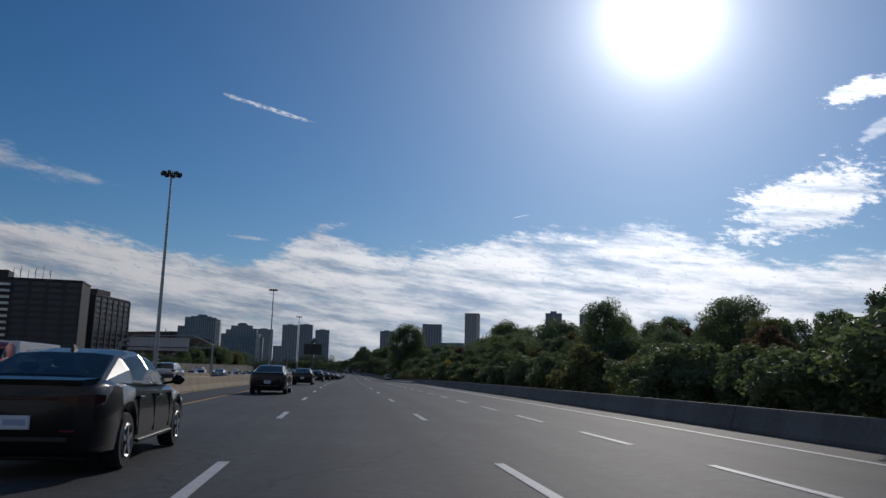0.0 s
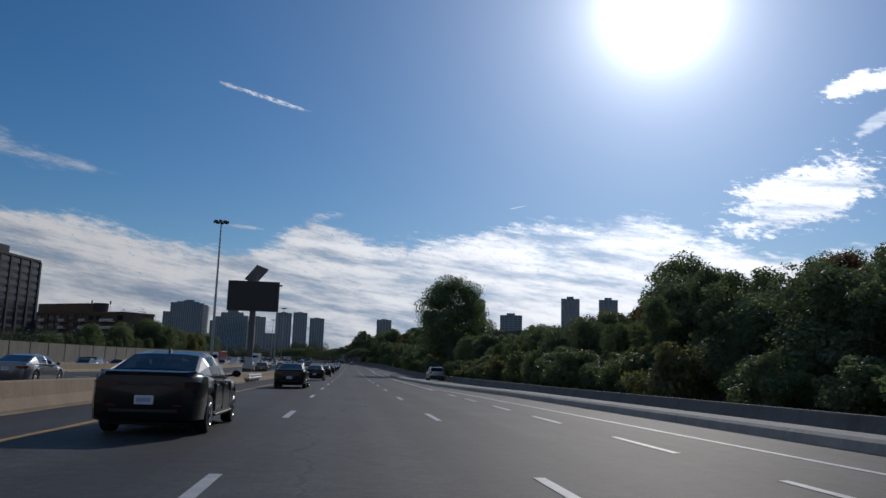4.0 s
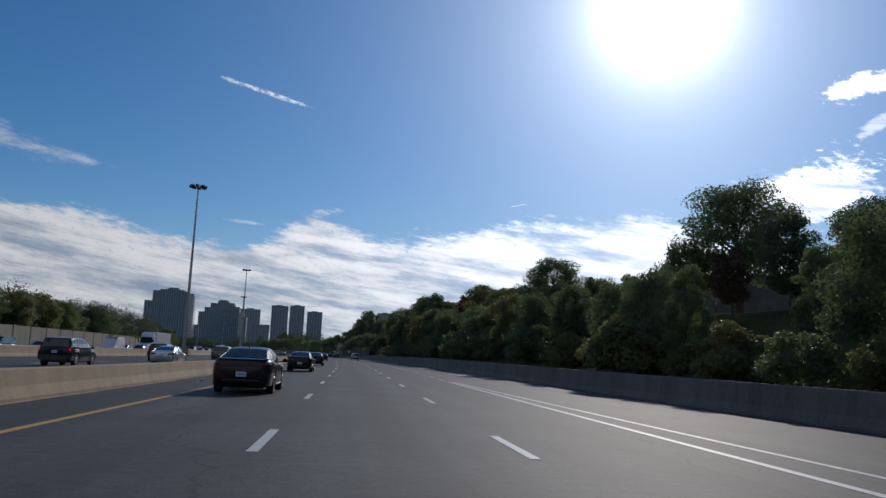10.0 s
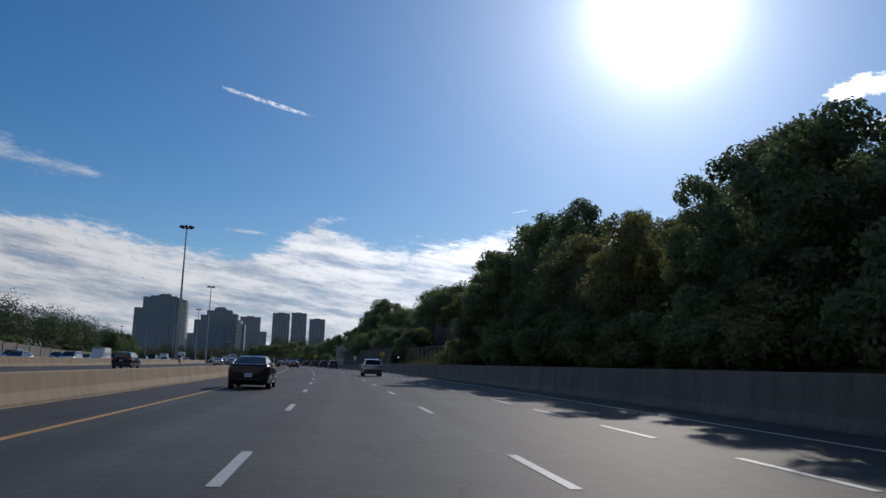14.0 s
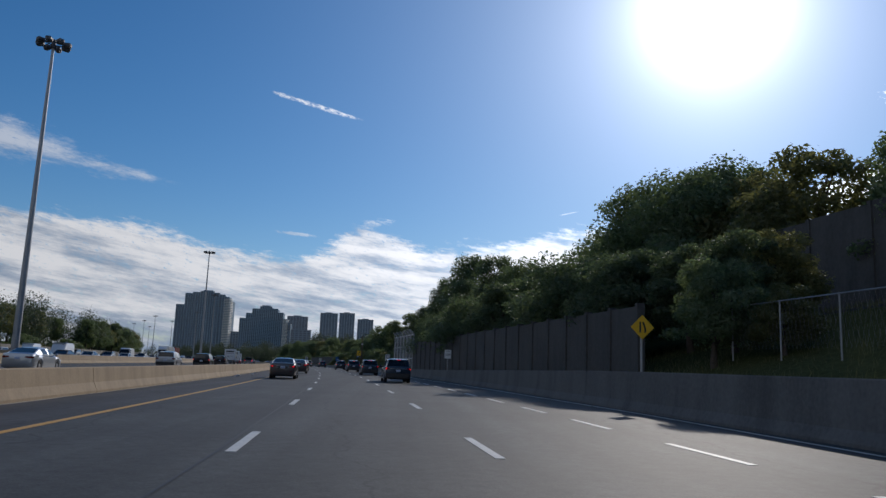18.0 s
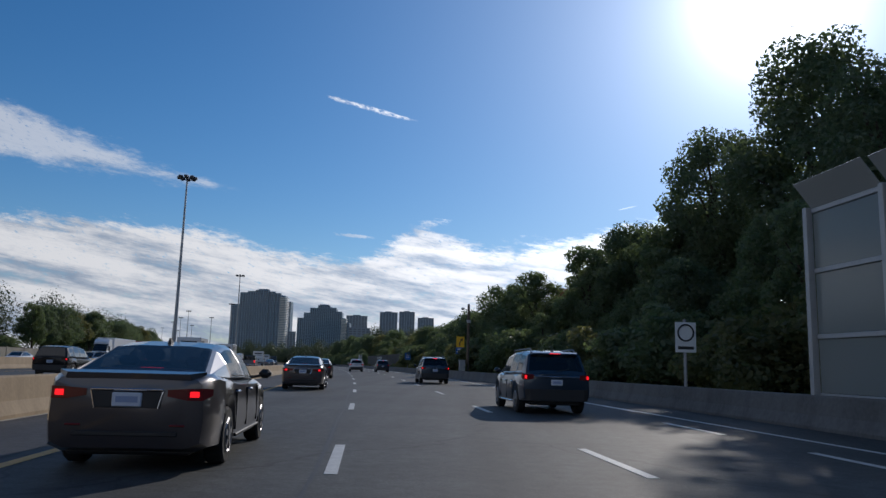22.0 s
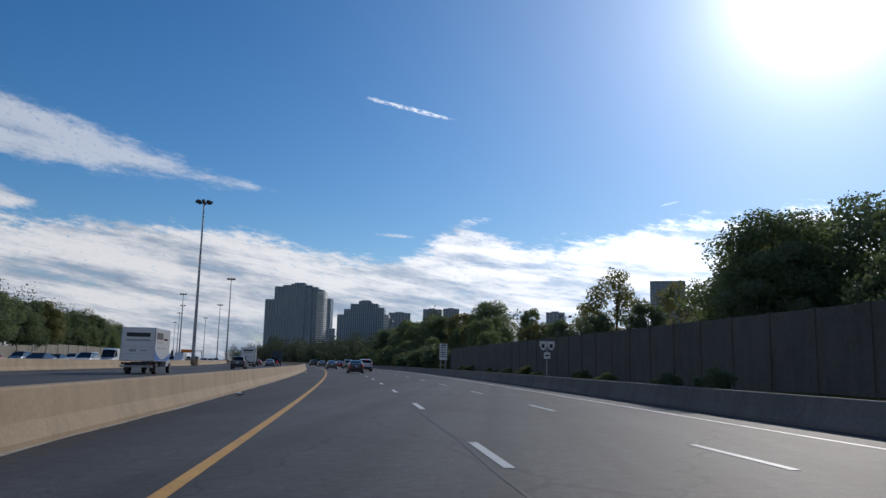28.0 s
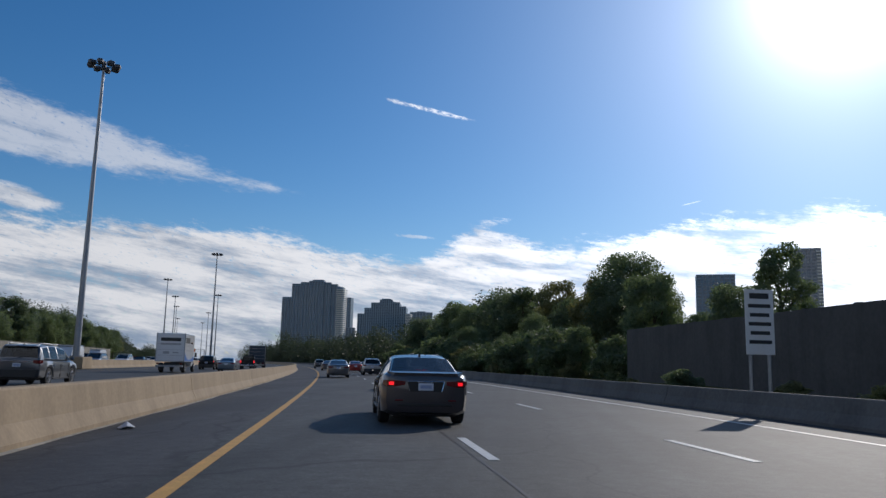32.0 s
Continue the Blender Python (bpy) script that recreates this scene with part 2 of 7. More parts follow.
def asphalt_mat(name, base):
    """Worn asphalt: mottled, with darker tyre and oil bands along the road's direction and pale aggregate."""
    m = mat(name, base, 0.72, var=0.42, scale=0.35, fine=26, bump=0.18, spec=0.35)
    t = m.node_tree
    b = [n for n in t.nodes if n.type == "BSDF_PRINCIPLED"][0]
    src = b.inputs["Base Color"].links[0].from_socket
    co = [n for n in t.nodes if n.type == "TEX_COORD"][0]
    mp = t.nodes.new("ShaderNodeMapping")
    mp.inputs["Scale"].default_value = (0.85, 0.012, 1)
    n = t.nodes.new("ShaderNodeTexNoise")
    n.inputs["Scale"].default_value, n.inputs["Detail"].default_value = 1.0, 5
    t.links.new(co.outputs[3], mp.inputs[0])
    t.links.new(mp.outputs[0], n.inputs["Vector"])
    r = t.nodes.new("ShaderNodeMapRange")
    r.inputs[1].default_value, r.inputs[2].default_value = 0.32, 0.68
    r.inputs[3].default_value, r.inputs[4].default_value = 0.66, 1.32
    t.links.new(n.outputs[0], r.inputs[0])
    v = t.nodes.new("ShaderNodeTexVoronoi")
    v.inputs["Scale"].default_value = 38
    t.links.new(co.outputs[3], v.inputs["Vector"])
    r2 = t.nodes.new("ShaderNodeMapRange")
    r2.inputs[1].default_value, r2.inputs[2].default_value = 0.05, 0.35
    r2.inputs[3].default_value, r2.inputs[4].default_value = 1.6, 0.86
    t.links.new(v.outputs[0], r2.inputs[0])
    # thin dark cracks
    wob = t.nodes.new("ShaderNodeTexNoise")
    wob.inputs["Scale"].default_value, wob.inputs["Detail"].default_value = 0.7, 4
    t.links.new(co.outputs[3], wob.inputs["Vector"])
    mv = t.nodes.new("ShaderNodeVectorMath")
    mv.operation = "MULTIPLY_ADD"
    mv.inputs[1].default_value = (1.6, 1.6, 0)
    t.links.new(wob.outputs["Color"], mv.inputs[0])
    t.links.new(co.outputs[3], mv.inputs[2])
    mp2 = t.nodes.new("ShaderNodeMapping")
    mp2.inputs["Scale"].default_value = (0.16, 0.05, 1)
    t.links.new(mv.outputs[0], mp2.inputs[0])
    ck = t.nodes.new("ShaderNodeTexVoronoi")
    ck.feature = "DISTANCE_TO_EDGE"
    ck.inputs["Scale"].default_value = 1.0
    t.links.new(mp2.outputs[0], ck.inputs["Vector"])
    r4 = t.nodes.new("ShaderNodeMapRange")
    r4.inputs[1].default_value, r4.inputs[2].default_value = 0.002, 0.006
    r4.inputs[3].default_value, r4.inputs[4].default_value = 0.6, 1.0
    t.links.new(ck.outputs[0], r4.inputs[0])
    # coarse mottling of patched and worn stone
    g = t.nodes.new("ShaderNodeTexNoise")
    g.inputs["Scale"].default_value, g.inputs["Detail"].default_value, g.inputs["Roughness"].default_value = 4.5, 8, 0.8
    t.links.new(co.outputs[3], g.inputs["Vector"])
    r5 = t.nodes.new("ShaderNodeMapRange")
    r5.inputs[1].default_value, r5.inputs[2].default_value = 0.34, 0.66
    r5.inputs[3].default_value, r5.inputs[4].default_value = 0.66, 1.36
    t.links.new(g.outputs[0], r5.inputs[0])
    k1 = t.nodes.new("ShaderNodeMath")
    k1.operation = "MULTIPLY"
    t.links.new(r2.outputs[0], k1.inputs[0])
    t.links.new(r5.outputs[0], k1.inputs[1])
    k0 = t.nodes.new("ShaderNodeMath")
    k0.operation = "MULTIPLY"
    t.links.new(k1.outputs[0], k0.inputs[0])
    t.links.new(r4.outputs[0], k0.inputs[1])
    k = t.nodes.new("ShaderNodeMath")
    k.operation = "MULTIPLY"
    t.links.new(r.outputs[0], k.inputs[0])
    t.links.new(k0.outputs[0], k.inputs[1])
    s = t.nodes.new("ShaderNodeVectorMath")
    s.operation = "SCALE"
    t.links.new(src, s.inputs[0])
    t.links.new(k.outputs[0], s.inputs["Scale"])
    t.links.new(s.outputs[0], b.inputs["Base Color"])
    return m


def leaf_mat(name, color, thin):
    m = mat(name, color, 0.6, var=0.55, scale=0.25, fine=1.7, rand=0.25, spec=0.35)
    t = m.node_tree
    b = [n for n in t.nodes if n.type == "BSDF_PRINCIPLED"][0]
    o = [n for n in t.nodes if n.type == "OUTPUT_MATERIAL"][0]
    tr = t.nodes.new("ShaderNodeBsdfTranslucent")
    tr.inputs[0].default_value = (*thin, 1)
    mx = t.nodes.new("ShaderNodeMixShader")
    mx.inputs[0].default_value = 0.42
    t.links.new(b.outputs[0], mx.inputs[1])
    t.links.new(tr.outputs[0], mx.inputs[2])
    t.links.new(mx.outputs[0], o.inputs[0])
    return m


def earth(m):
    """Turns a material into plain scattering soil, with no gloss at all."""
    t = m.node_tree
    b = [n for n in t.nodes if n.type == "BSDF_PRINCIPLED"][0]
    o = [n for n in t.nodes if n.type == "OUTPUT_MATERIAL"][0]
    d = t.nodes.new("ShaderNodeBsdfDiffuse")
    t.links.new(b.inputs["Base Color"].links[0].from_socket, d.inputs["Color"])
    t.links.new(d.outputs[0], o.inputs[0])
    return m


def glass_mat(name, tint, clear, rough=0.12, ior=1.5):
    """A sheet of glass: partly see-through, partly mirror."""
    m = bpy.data.materials.new(name)
    m.use_nodes = True
    add, link = nodes_of(m.node_tree)
    o = add("ShaderNodeOutputMaterial")
    t = add("ShaderNodeBsdfTransparent")
    t.inputs[0].default_value = (*tint, 1)
    g = add("ShaderNodeBsdfPrincipled")
    g.inputs["Base Color"].default_value = (tint[0] * 0.6, tint[1] * 0.6, tint[2] * 0.6, 1) if ior < 1.7 else (0.01, 0.012, 0.014, 1)
    g.inputs["Roughness"].default_value = rough
    g.inputs["IOR"].default_value = ior
    mx = add("ShaderNodeMixShader")
    mx.inputs[0].default_value = 1 - clear
    link(t, 0, mx, 1)
    link(g, 0, mx, 2)
    link(mx, 0, o, 0)
    return m


ASPHALT = asphalt_mat("asphalt", (0.056, 0.059, 0.058))
SHOULDER = asphalt_mat("asphalt_shoulder", (0.05, 0.049, 0.05))
CONCRETE = mat("concrete_barrier", (0.37, 0.275, 0.17), 0.85, var=0.16, scale=0.5, fine=14, bump=0.2, rand=0.12, stain=0.3)
CONCRETE_GREY = mat("concrete_grey", (0.4, 0.38, 0.34), 0.85, var=0.18, scale=0.3, fine=10, bump=0.2, rand=0.1, stain=0.35)
# stained concrete, its base also darkened for the shade under the trees
CONCRETE_DIRTY_SHADED = mat("concrete_dirty_shaded", (0.14, 0.14, 0.135), 0.9, var=0.25, scale=0.3, fine=10, bump=0.25, rand=0.15, stain=0.45)
WALL_TAN = mat("wall_tan", (0.25, 0.225, 0.18), 0.9, var=0.22, scale=0.3, fine=5, bump=0.3, rand=0.15, stain=0.4)
DUST = mat("dusty_gutter", (0.4, 0.36, 0.29), 0.95, var=0.35, scale=1.2, fine=9, bump=0.3)
WHITE = mat("road_white", (0.6, 0.6, 0.57), 0.6, var=0.22, scale=3, fine=25, rand=0.3)
YELLOW = mat("road_yellow", (0.62, 0.33, 0.06), 0.6, var=0.22, scale=3, fine=25)
GRASS = earth(mat("dry_grass", (0.13, 0.13, 0.05), 0.95, var=0.4, scale=0.15, fine=4, bump=0.4, spec=0.05))
VERGE = earth(mat("green_verge", (0.085, 0.115, 0.04), 0.95, var=0.5, scale=0.25, fine=3))
SOIL = earth(mat("soil_bank", (0.075, 0.08, 0.034), 0.95, var=0.45, scale=0.2, fine=5, bump=0.5, spec=0.05))
BLADE = leaf_mat("grass_blade", (0.13, 0.13, 0.06), (0.17, 0.17, 0.06))
# LEAF and LEAF_DARK are lifted and blued, a glare veil put into the colour
LEAF = leaf_mat("leaf_green", (0.112, 0.14, 0.09), (0.25, 0.33, 0.11))
LEAF_FAR = leaf_mat("leaf_far", (0.06, 0.078, 0.055), (0.08, 0.105, 0.05))
LEAF_DARK = leaf_mat("leaf_dark", (0.095, 0.122, 0.082), (0.2, 0.27, 0.1))
LEAF_WARM = leaf_mat("leaf_olive", (0.125, 0.13, 0.066), (0.3, 0.3, 0.09))
LEAF_RED = leaf_mat("leaf_russet", (0.115, 0.085, 0.06), (0.24, 0.14, 0.07))
BARK = mat("bark", (0.09, 0.07, 0.055), 0.95, var=0.4, scale=3, fine=20, bump=0.6)
STEEL = mat("galvanised_steel", (0.33, 0.34, 0.35), 0.5, metal=0.7, var=0.15, scale=1, fine=9)
DARK_STEEL = mat("weathered_steel", (0.11, 0.11, 0.115), 0.6, metal=0.4, var=0.2, scale=2, fine=20)
BLACK = mat("black_plastic", (0.02, 0.02, 0.021), 0.5, var=0.1, scale=4)
RUBBER = mat("tyre_rubber", (0.022, 0.022, 0.022), 0.85, var=0.2, scale=6)
RIM = mat("alloy_rim", (0.3, 0.3, 0.31), 0.38, metal=0.9, var=0.1, scale=5)
CHROME = mat("chrome", (0.7, 0.7, 0.72), 0.12, metal=1.0)
TINTED = glass_mat("tinted_car_glass", (0.34, 0.38, 0.4), 0.5, 0.03, 1.85)
CAR_GLASS = mat("car_glass", (0.012, 0.015, 0.017), 0.05, spec=0.7)
RED_LENS = mat("red_lens", (0.14, 0.01, 0.012), 0.15, coat=0.6)
SMOKED_LENS = mat("smoked_red_lens", (0.035, 0.006, 0.008), 0.15, coat=0.6)
BRAKE_ON = mat("lit_brake_lamp", (1.0, 0.012, 0.018), 0.3, glow=1.5)
CLEAR_LENS = mat("headlamp_lens", (0.75, 0.77, 0.8), 0.08, spec=0.8)
PLATE = mat("plate_white", (0.62, 0.66, 0.74), 0.5)
PLATE_INK = mat("plate_ink", (0.3, 0.37, 0.55), 0.5)
TAR = mat("joint_tar", (0.02, 0.02, 0.021), 0.6, var=0.2, scale=3, fine=20)
SIGN_BACK = mat("sign_aluminium", (0.4, 0.41, 0.42), 0.5, metal=0.5, var=0.1, scale=3)
SIGN_WHITE = mat("sign_white", (0.72, 0.73, 0.72), 0.45, var=0.06, scale=4)
SIGN_BLACK = mat("sign_black", (0.03, 0.03, 0.03), 0.5)
SIGN_YELLOW = mat("sign_yellow", (0.85, 0.5, 0.02), 0.45, var=0.06, scale=4)
SIGN_BLUE = mat("sign_blue", (0.02, 0.13, 0.42), 0.45, var=0.06, scale=4)
SIGN_ORANGE = mat("sign_orange", (0.8, 0.2, 0.03), 0.45)
WOOD_POLE = mat("wood_pole", (0.13, 0.1, 0.075), 0.9, var=0.3, scale=3, fine=25)
WALL_DARK = mat("noise_wall", (0.085, 0.085, 0.083), 0.9, var=0.2, scale=0.6, fine=6, bump=0.3, rand=0.1, stain=0.3)
PANE = glass_mat("sheet_pane", (0.62, 0.68, 0.68), 0.45)
MILK_PANE = glass_mat("milky_pane", (0.8, 0.83, 0.8), 0.25)


def paint(name, c, metal=0.3):
    return mat("paint_" + name, c, 0.32, metal=metal, coat=0.8, var=0.04, scale=2)


PAINTS = {"black": mat("paint_black", (0.006, 0.0065, 0.008), 0.26, coat=0.25, spec=0.25, var=0.04, scale=2), "white": paint("white", (0.72, 0.73, 0.74), 0.0), "silver": paint("silver", (0.45, 0.46, 0.48), 0.7),
          "grey": paint("grey", (0.13, 0.135, 0.145), 0.6), "taupe": paint("taupe", (0.07, 0.062, 0.065), 0.5), "blue": paint("blue", (0.018, 0.036, 0.062), 0.4),
          "red": paint("red", (0.3, 0.02, 0.02), 0.2), "slate": paint("slate", (0.16, 0.2, 0.25), 0.5)}

# The road's line: s metres along it, u metres to its right
KS = [-300, -60, 160, 340, 410, 490, 560, 640, 720, 810, 920, 1040, 1200, 2600]
KH = [1.0, 1.0, -0.7, -0.75, 0.85, 2.9, 5.1, 7.85, 10.25, 13.0, 16.8, 21.0, 24.5, 24.5]
_s = np.arange(-300, 2600, 1.0)
_h = np.radians(np.interp(_s, KS, KH))
_x = np.concatenate([[0], np.cumsum(-np.sin(_h[:-1]))])
_y = np.concatenate([[0], np.cumsum(np.cos(_h[:-1]))])
_x = _x - np.interp(-60, _s, _x) - 0.31
_y = _y - np.interp(-60, _s, _y) - 60


def road(s, u, z=0.0):
    h = np.interp(s, _s, _h)
    return Vector((np.interp(s, _s, _x) + u * math.cos(h), np.interp(s, _s, _y) + u * math.sin(h), z + road_rise(s)))


def heading(s):
    return math.degrees(np.interp(s, _s, _h))


def on_road(s, u, z=0.0, turn=0.0):
    p = road(s, u, z)
    return pose(p.x, p.y, p.z, road_slope(s) * math.cos(math.radians(turn)), 0, heading(s) + turn)


def mesh_ob(name, verts, faces, material, parent=None, smooth=False):
    me = bpy.data.meshes.new(name)
    me.from_pydata([tuple(v) for v in verts], [], faces)
    me.update()
    if smooth:
        me.polygons.foreach_set("use_smooth", [True] * len(me.polygons))
        me.set_sharp_from_angle(angle=0.7)
    me.materials.append(material)
    ob = new(name, me)
    if parent:
        ob.parent = parent
    return ob


def sweep(name, s0, s1, profile, material, step=6.0, parent=None, closed=True, caps=True):
    """A cross-section of (u, z) points, or a function of s that gives them, drawn along the road."""
    n = max(1, int(round((s1 - s0) / step)))
    verts, faces, k = [], [], 0
    for i in range(n + 1):
        s = s0 + (s1 - s0) * i / n
        pr = profile(s) if callable(profile) else profile
        k = len(pr)
        verts += [road(s, u, z) for u, z in pr]
    for i in range(n):
        for j in range(k if closed else k - 1):
            a, b = i * k + j, i * k + (j + 1) % k
            faces.append((a, b, b + k, a + k))
    if closed and caps:
        faces += [tuple(range(k))[::-1], tuple(range(n * k, n * k + k))]
    return mesh_ob(name, verts, faces, material, parent)


def part(name, geo, material, parent, label="", smooth=False):
    ob = mesh_ob(name, geo[0], geo[1], material, parent, smooth)
    if label:
        ob["label"] = label
    return ob


def holder(name, m, label, category, group="", kind=""):
    ob = new(name)
    ob.empty_display_size = 0.3
    ob.matrix_world = m
    return tagged(ob, label, category, group, kind)


def join(*geos):
    v, f = [], []
    for gv, gf in geos:
        n = len(v)
        v += [tuple(p) for p in gv]
        f += [tuple(i + n for i in q) for q in gf]
    return v, f


def moved(geo, m):
    return [tuple(m @ Vector(p)) for p in geo[0]], geo[1]


def cbox(x0, x1, y0, y1, z0, z1, b=0.02):
    """A box with chamfered edges."""
    b = min(b, (x1 - x0) / 2.2, (y1 - y0) / 2.2, (z1 - z0) / 2.2)
    bm = bmesh.new()
    bmesh.ops.create_cube(bm, size=1)
    for v in bm.verts:
        v.co = Vector(((x0 + x1) / 2 + v.co.x * (x1 - x0), (y0 + y1) / 2 + v.co.y * (y1 - y0), (z0 + z1) / 2 + v.co.z * (z1 - z0)))
    bmesh.ops.bevel(bm, geom=list(bm.edges), offset=b, segments=1, affect="EDGES")
    bm.verts.index_update()
    geo = [tuple(v.co) for v in bm.verts], [tuple(v.index for v in f.verts) for f in bm.faces]
    bm.free()
    return geo


def box(x0, x1, y0, y1, z0, z1):
    v = [(x, y, z) for z in (z0, z1) for x, y in ((x0, y0), (x1, y0), (x1, y1), (x0, y1))]
    return v, [(3, 2, 1, 0), (4, 5, 6, 7), (0, 1, 5, 4), (1, 2, 6, 5), (2, 3, 7, 6), (3, 0, 4, 7)]


def rod(p0, p1, r0, r1=None, n=10):
    """A tapered round bar from p0 to p1."""
    r1 = r0 if r1 is None else r1
    p0, p1 = Vector(p0), Vector(p1)
    q = (p1 - p0).to_track_quat("Z", "Y")
    v = []
    for p, r in ((p0, r0), (p1, r1)):
        v += [p + q @ Vector((r * math.cos(2 * math.pi * i / n), r * math.sin(2 * math.pi * i / n), 0)) for i in range(n)]
    f = [(i, (i + 1) % n, n + (i + 1) % n, n + i) for i in range(n)]
    return v, f + [tuple(range(n))[::-1], tuple(range(n, 2 * n))]


def loft(rings, caps=True):
    k = len(rings[0])
    v = [p for r in rings for p in r]
    f = [(i * k + j, i * k + (j + 1) % k, (i + 1) * k + (j + 1) % k, (i + 1) * k + j) for i in range(len(rings) - 1) for j in range(k)]
    if caps:
        f += [tuple(range(k))[::-1], tuple(range((len(rings) - 1) * k, len(rings) * k))]
    return v, f

# ---- The ground and the roads ----
def lane(table):
    return lambda s: float(np.interp(s, [a for a, _ in table], [b for _, b in table]))


U_LEFT = lane([(0, -6.25), (160, -6.25), (212, -6.0), (266, -6.0), (294, -6.2), (350, -6.5), (640, -6.65), (1500, -6.65)])
H_LEFT = lane([(0, 0.71), (300, 0.71), (345, 0.76), (390, 0.8), (1500, 0.8)])
U_RIGHT = lane([(0, 11.5), (75, 11.5), (110, 12.4), (155, 13.4), (215, 13.5), (260, 13.6), (377, 13.3), (403, 13.1), (479, 12.0), (560, 11.2), (620, 10.6), (655, 10.2), (730, 8.7), (800, 9.6), (860, 10.1), (1500, 10.2)])
H_RIGHT = lane([(0, 0.58), (80, 0.58), (155, 0.5), (250, 0.75), (380, 1.35), (520, 1.35), (560, 0.95), (620, 0.7), (1500, 0.66)])
U_MID, U_OPP, U_WALL = -27.5, -55.0, -60.0
BANK = lane([(0, 0), (190, 0), (300, 4.0), (360, 6.0), (440, 6.0), (470, 4.2), (520, 4.2), (560, 3.0), (590, 0.4), (700, 0.2), (1500, 0.6)])


def bank_z(s, u):
    """Height of the land to the right of the road."""
    k = min(1, max(0, (u - U_RIGHT(s) - 0.6) / 15))
    base = max(0.0, H_RIGHT(s) - 0.35)
    return base + (BANK(s)) * k * k * (3 - 2 * k)


def left_z(s, u):
    k = min(1, max(0, (U_WALL - 1 - u) / 25))
    return 0.3 + float(np.interp(s, [300, 560, 640, 900, 1200], [0.5, 2, 5, 2.5, 1.0])) * k


ground = mesh_ob("ground", [(-4600, -4600, -0.35), (4600, -4600, -0.35), (4600, 4700, -0.35), (-4600, 4700, -0.35)], [(0, 1, 2, 3)], GRASS)
tagged(ground, "flat dry-grass land under the city", "ground", kind="structure")

pavement = sweep("road", -220, 2000, lambda s: [(U_OPP - 4, -0.3), (U_OPP - 4, 0), (U_RIGHT(s) + 0.2, 0), (U_RIGHT(s) + 0.2, -0.3)], ASPHALT, step=8)
tagged(pavement, "worn grey asphalt motorway with many lanes", "road", kind="structure")
shoulder = sweep("road_shoulder", -150, 1600, lambda s: [(U_LEFT(s) + 0.3, 0.004), (-3.95, 0.004)], SHOULDER, closed=False)
tagged(shoulder, "dark asphalt strip beside the median barrier", "shoulder", kind="structure")
gutter = sweep("gutter", -150, 1600, lambda s: [(U_LEFT(s) + 0.3, 0.009), (U_LEFT(s) + 0.43 + 0.05 * math.sin(s * 0.9) * math.sin(s * 0.37), 0.009)], DUST, step=1.2, closed=False)
tagged(gutter, "pale dust and grit along the barrier foot", "gutter", kind="stuff")


def land(name, side, material):
    ss = np.arange(-150, 1600, 10.0)
    verts, faces = [], []
    us = [0.0, 1.2, 3, 6, 9, 12, 16, 22, 32, 50, 80, 130]
    for s in ss:
        for d in us:
            if side > 0:
                u = U_RIGHT(s) + 0.15 + d
                z = bank_z(s, u)
            else:
                u = U_OPP - 4 - d
                z = left_z(s, u)
            verts.append(road(s, u, z + 0.25 * noise.noise(Vector((s * 0.08, u * 0.15, 0))) * min(1, d / 4)))
    k = len(us)
    for i in range(len(ss) - 1):
        for j in range(k - 1):
            a = i * k + j
            faces.append((a, a + 1, a + k + 1, a + k) if side > 0 else (a, a + k, a + k + 1, a + 1))
    return mesh_ob(name, verts, faces, material, smooth=True)


tagged(land("embankment", 1, SOIL), "grassy bank rising beside the motorway", "embankment", kind="structure")
tagged(land("verge", -1, VERGE), "rising verge behind the far carriageway", "verge", kind="structure")

# lane markings: each dash a thin slab, on one shared mesh a kind
DASH_N = [-9, 0, 2, 9, 11, 13, 18, 22, 27, 36, 40, 42, 48, 50, 52, 54, 57, 63, 100]
DASH_S = [-65, 43.8, 68.2, 156.9, 181.2, 205.4, 263.3, 312.2, 372.1, 479.2, 525.6, 548.5, 617.8, 641.4, 666.4, 689.0, 724.2, 794, 1230]
dash_mesh = mesh_ob("lane_dash", *box(-0.075, 0.075, 0, 3.0, 0.002, 0.008), WHITE, pavement)
first = True


def dash(s, u, me=dash_mesh.data):
    global first
    ob = dash_mesh if first else new("lane_dash", me)
    first = False
    ob.parent = pavement
    ob.matrix_world = on_road(s, u)


U_THIRD = lane([(0, 6.85), (160, 6.8), (215, 7.05), (270, 6.9), (300, 7.05), (380, 7.15), (480, 7.5), (600, 7.5)])
for n in range(-4, 80):
    s = float(np.interp(n, DASH_N, DASH_S))
    for u in (0.0, 3.72):
        dash(s, u)
    if s > 598:
        continue
    for v in (s, s + 6):
        if v < 156 or v > 322:
            dash(v, U_THIRD(v))
for n in range(-1, 56):
    for u in (-11.2, -14.9, -18.6):
        dash(n * 12.0 + 4, u)


def stripe(name, s0, s1, u, w, material, label, z=0.006):
    ob = sweep(name, s0, s1, (lambda s: [(u(s) - w / 2, z), (u(s) + w / 2, z)]) if callable(u) else [(u - w / 2, z), (u + w / 2, z)], material, step=4, closed=False)
    return tagged(ob, label, "road marking", kind="structure")


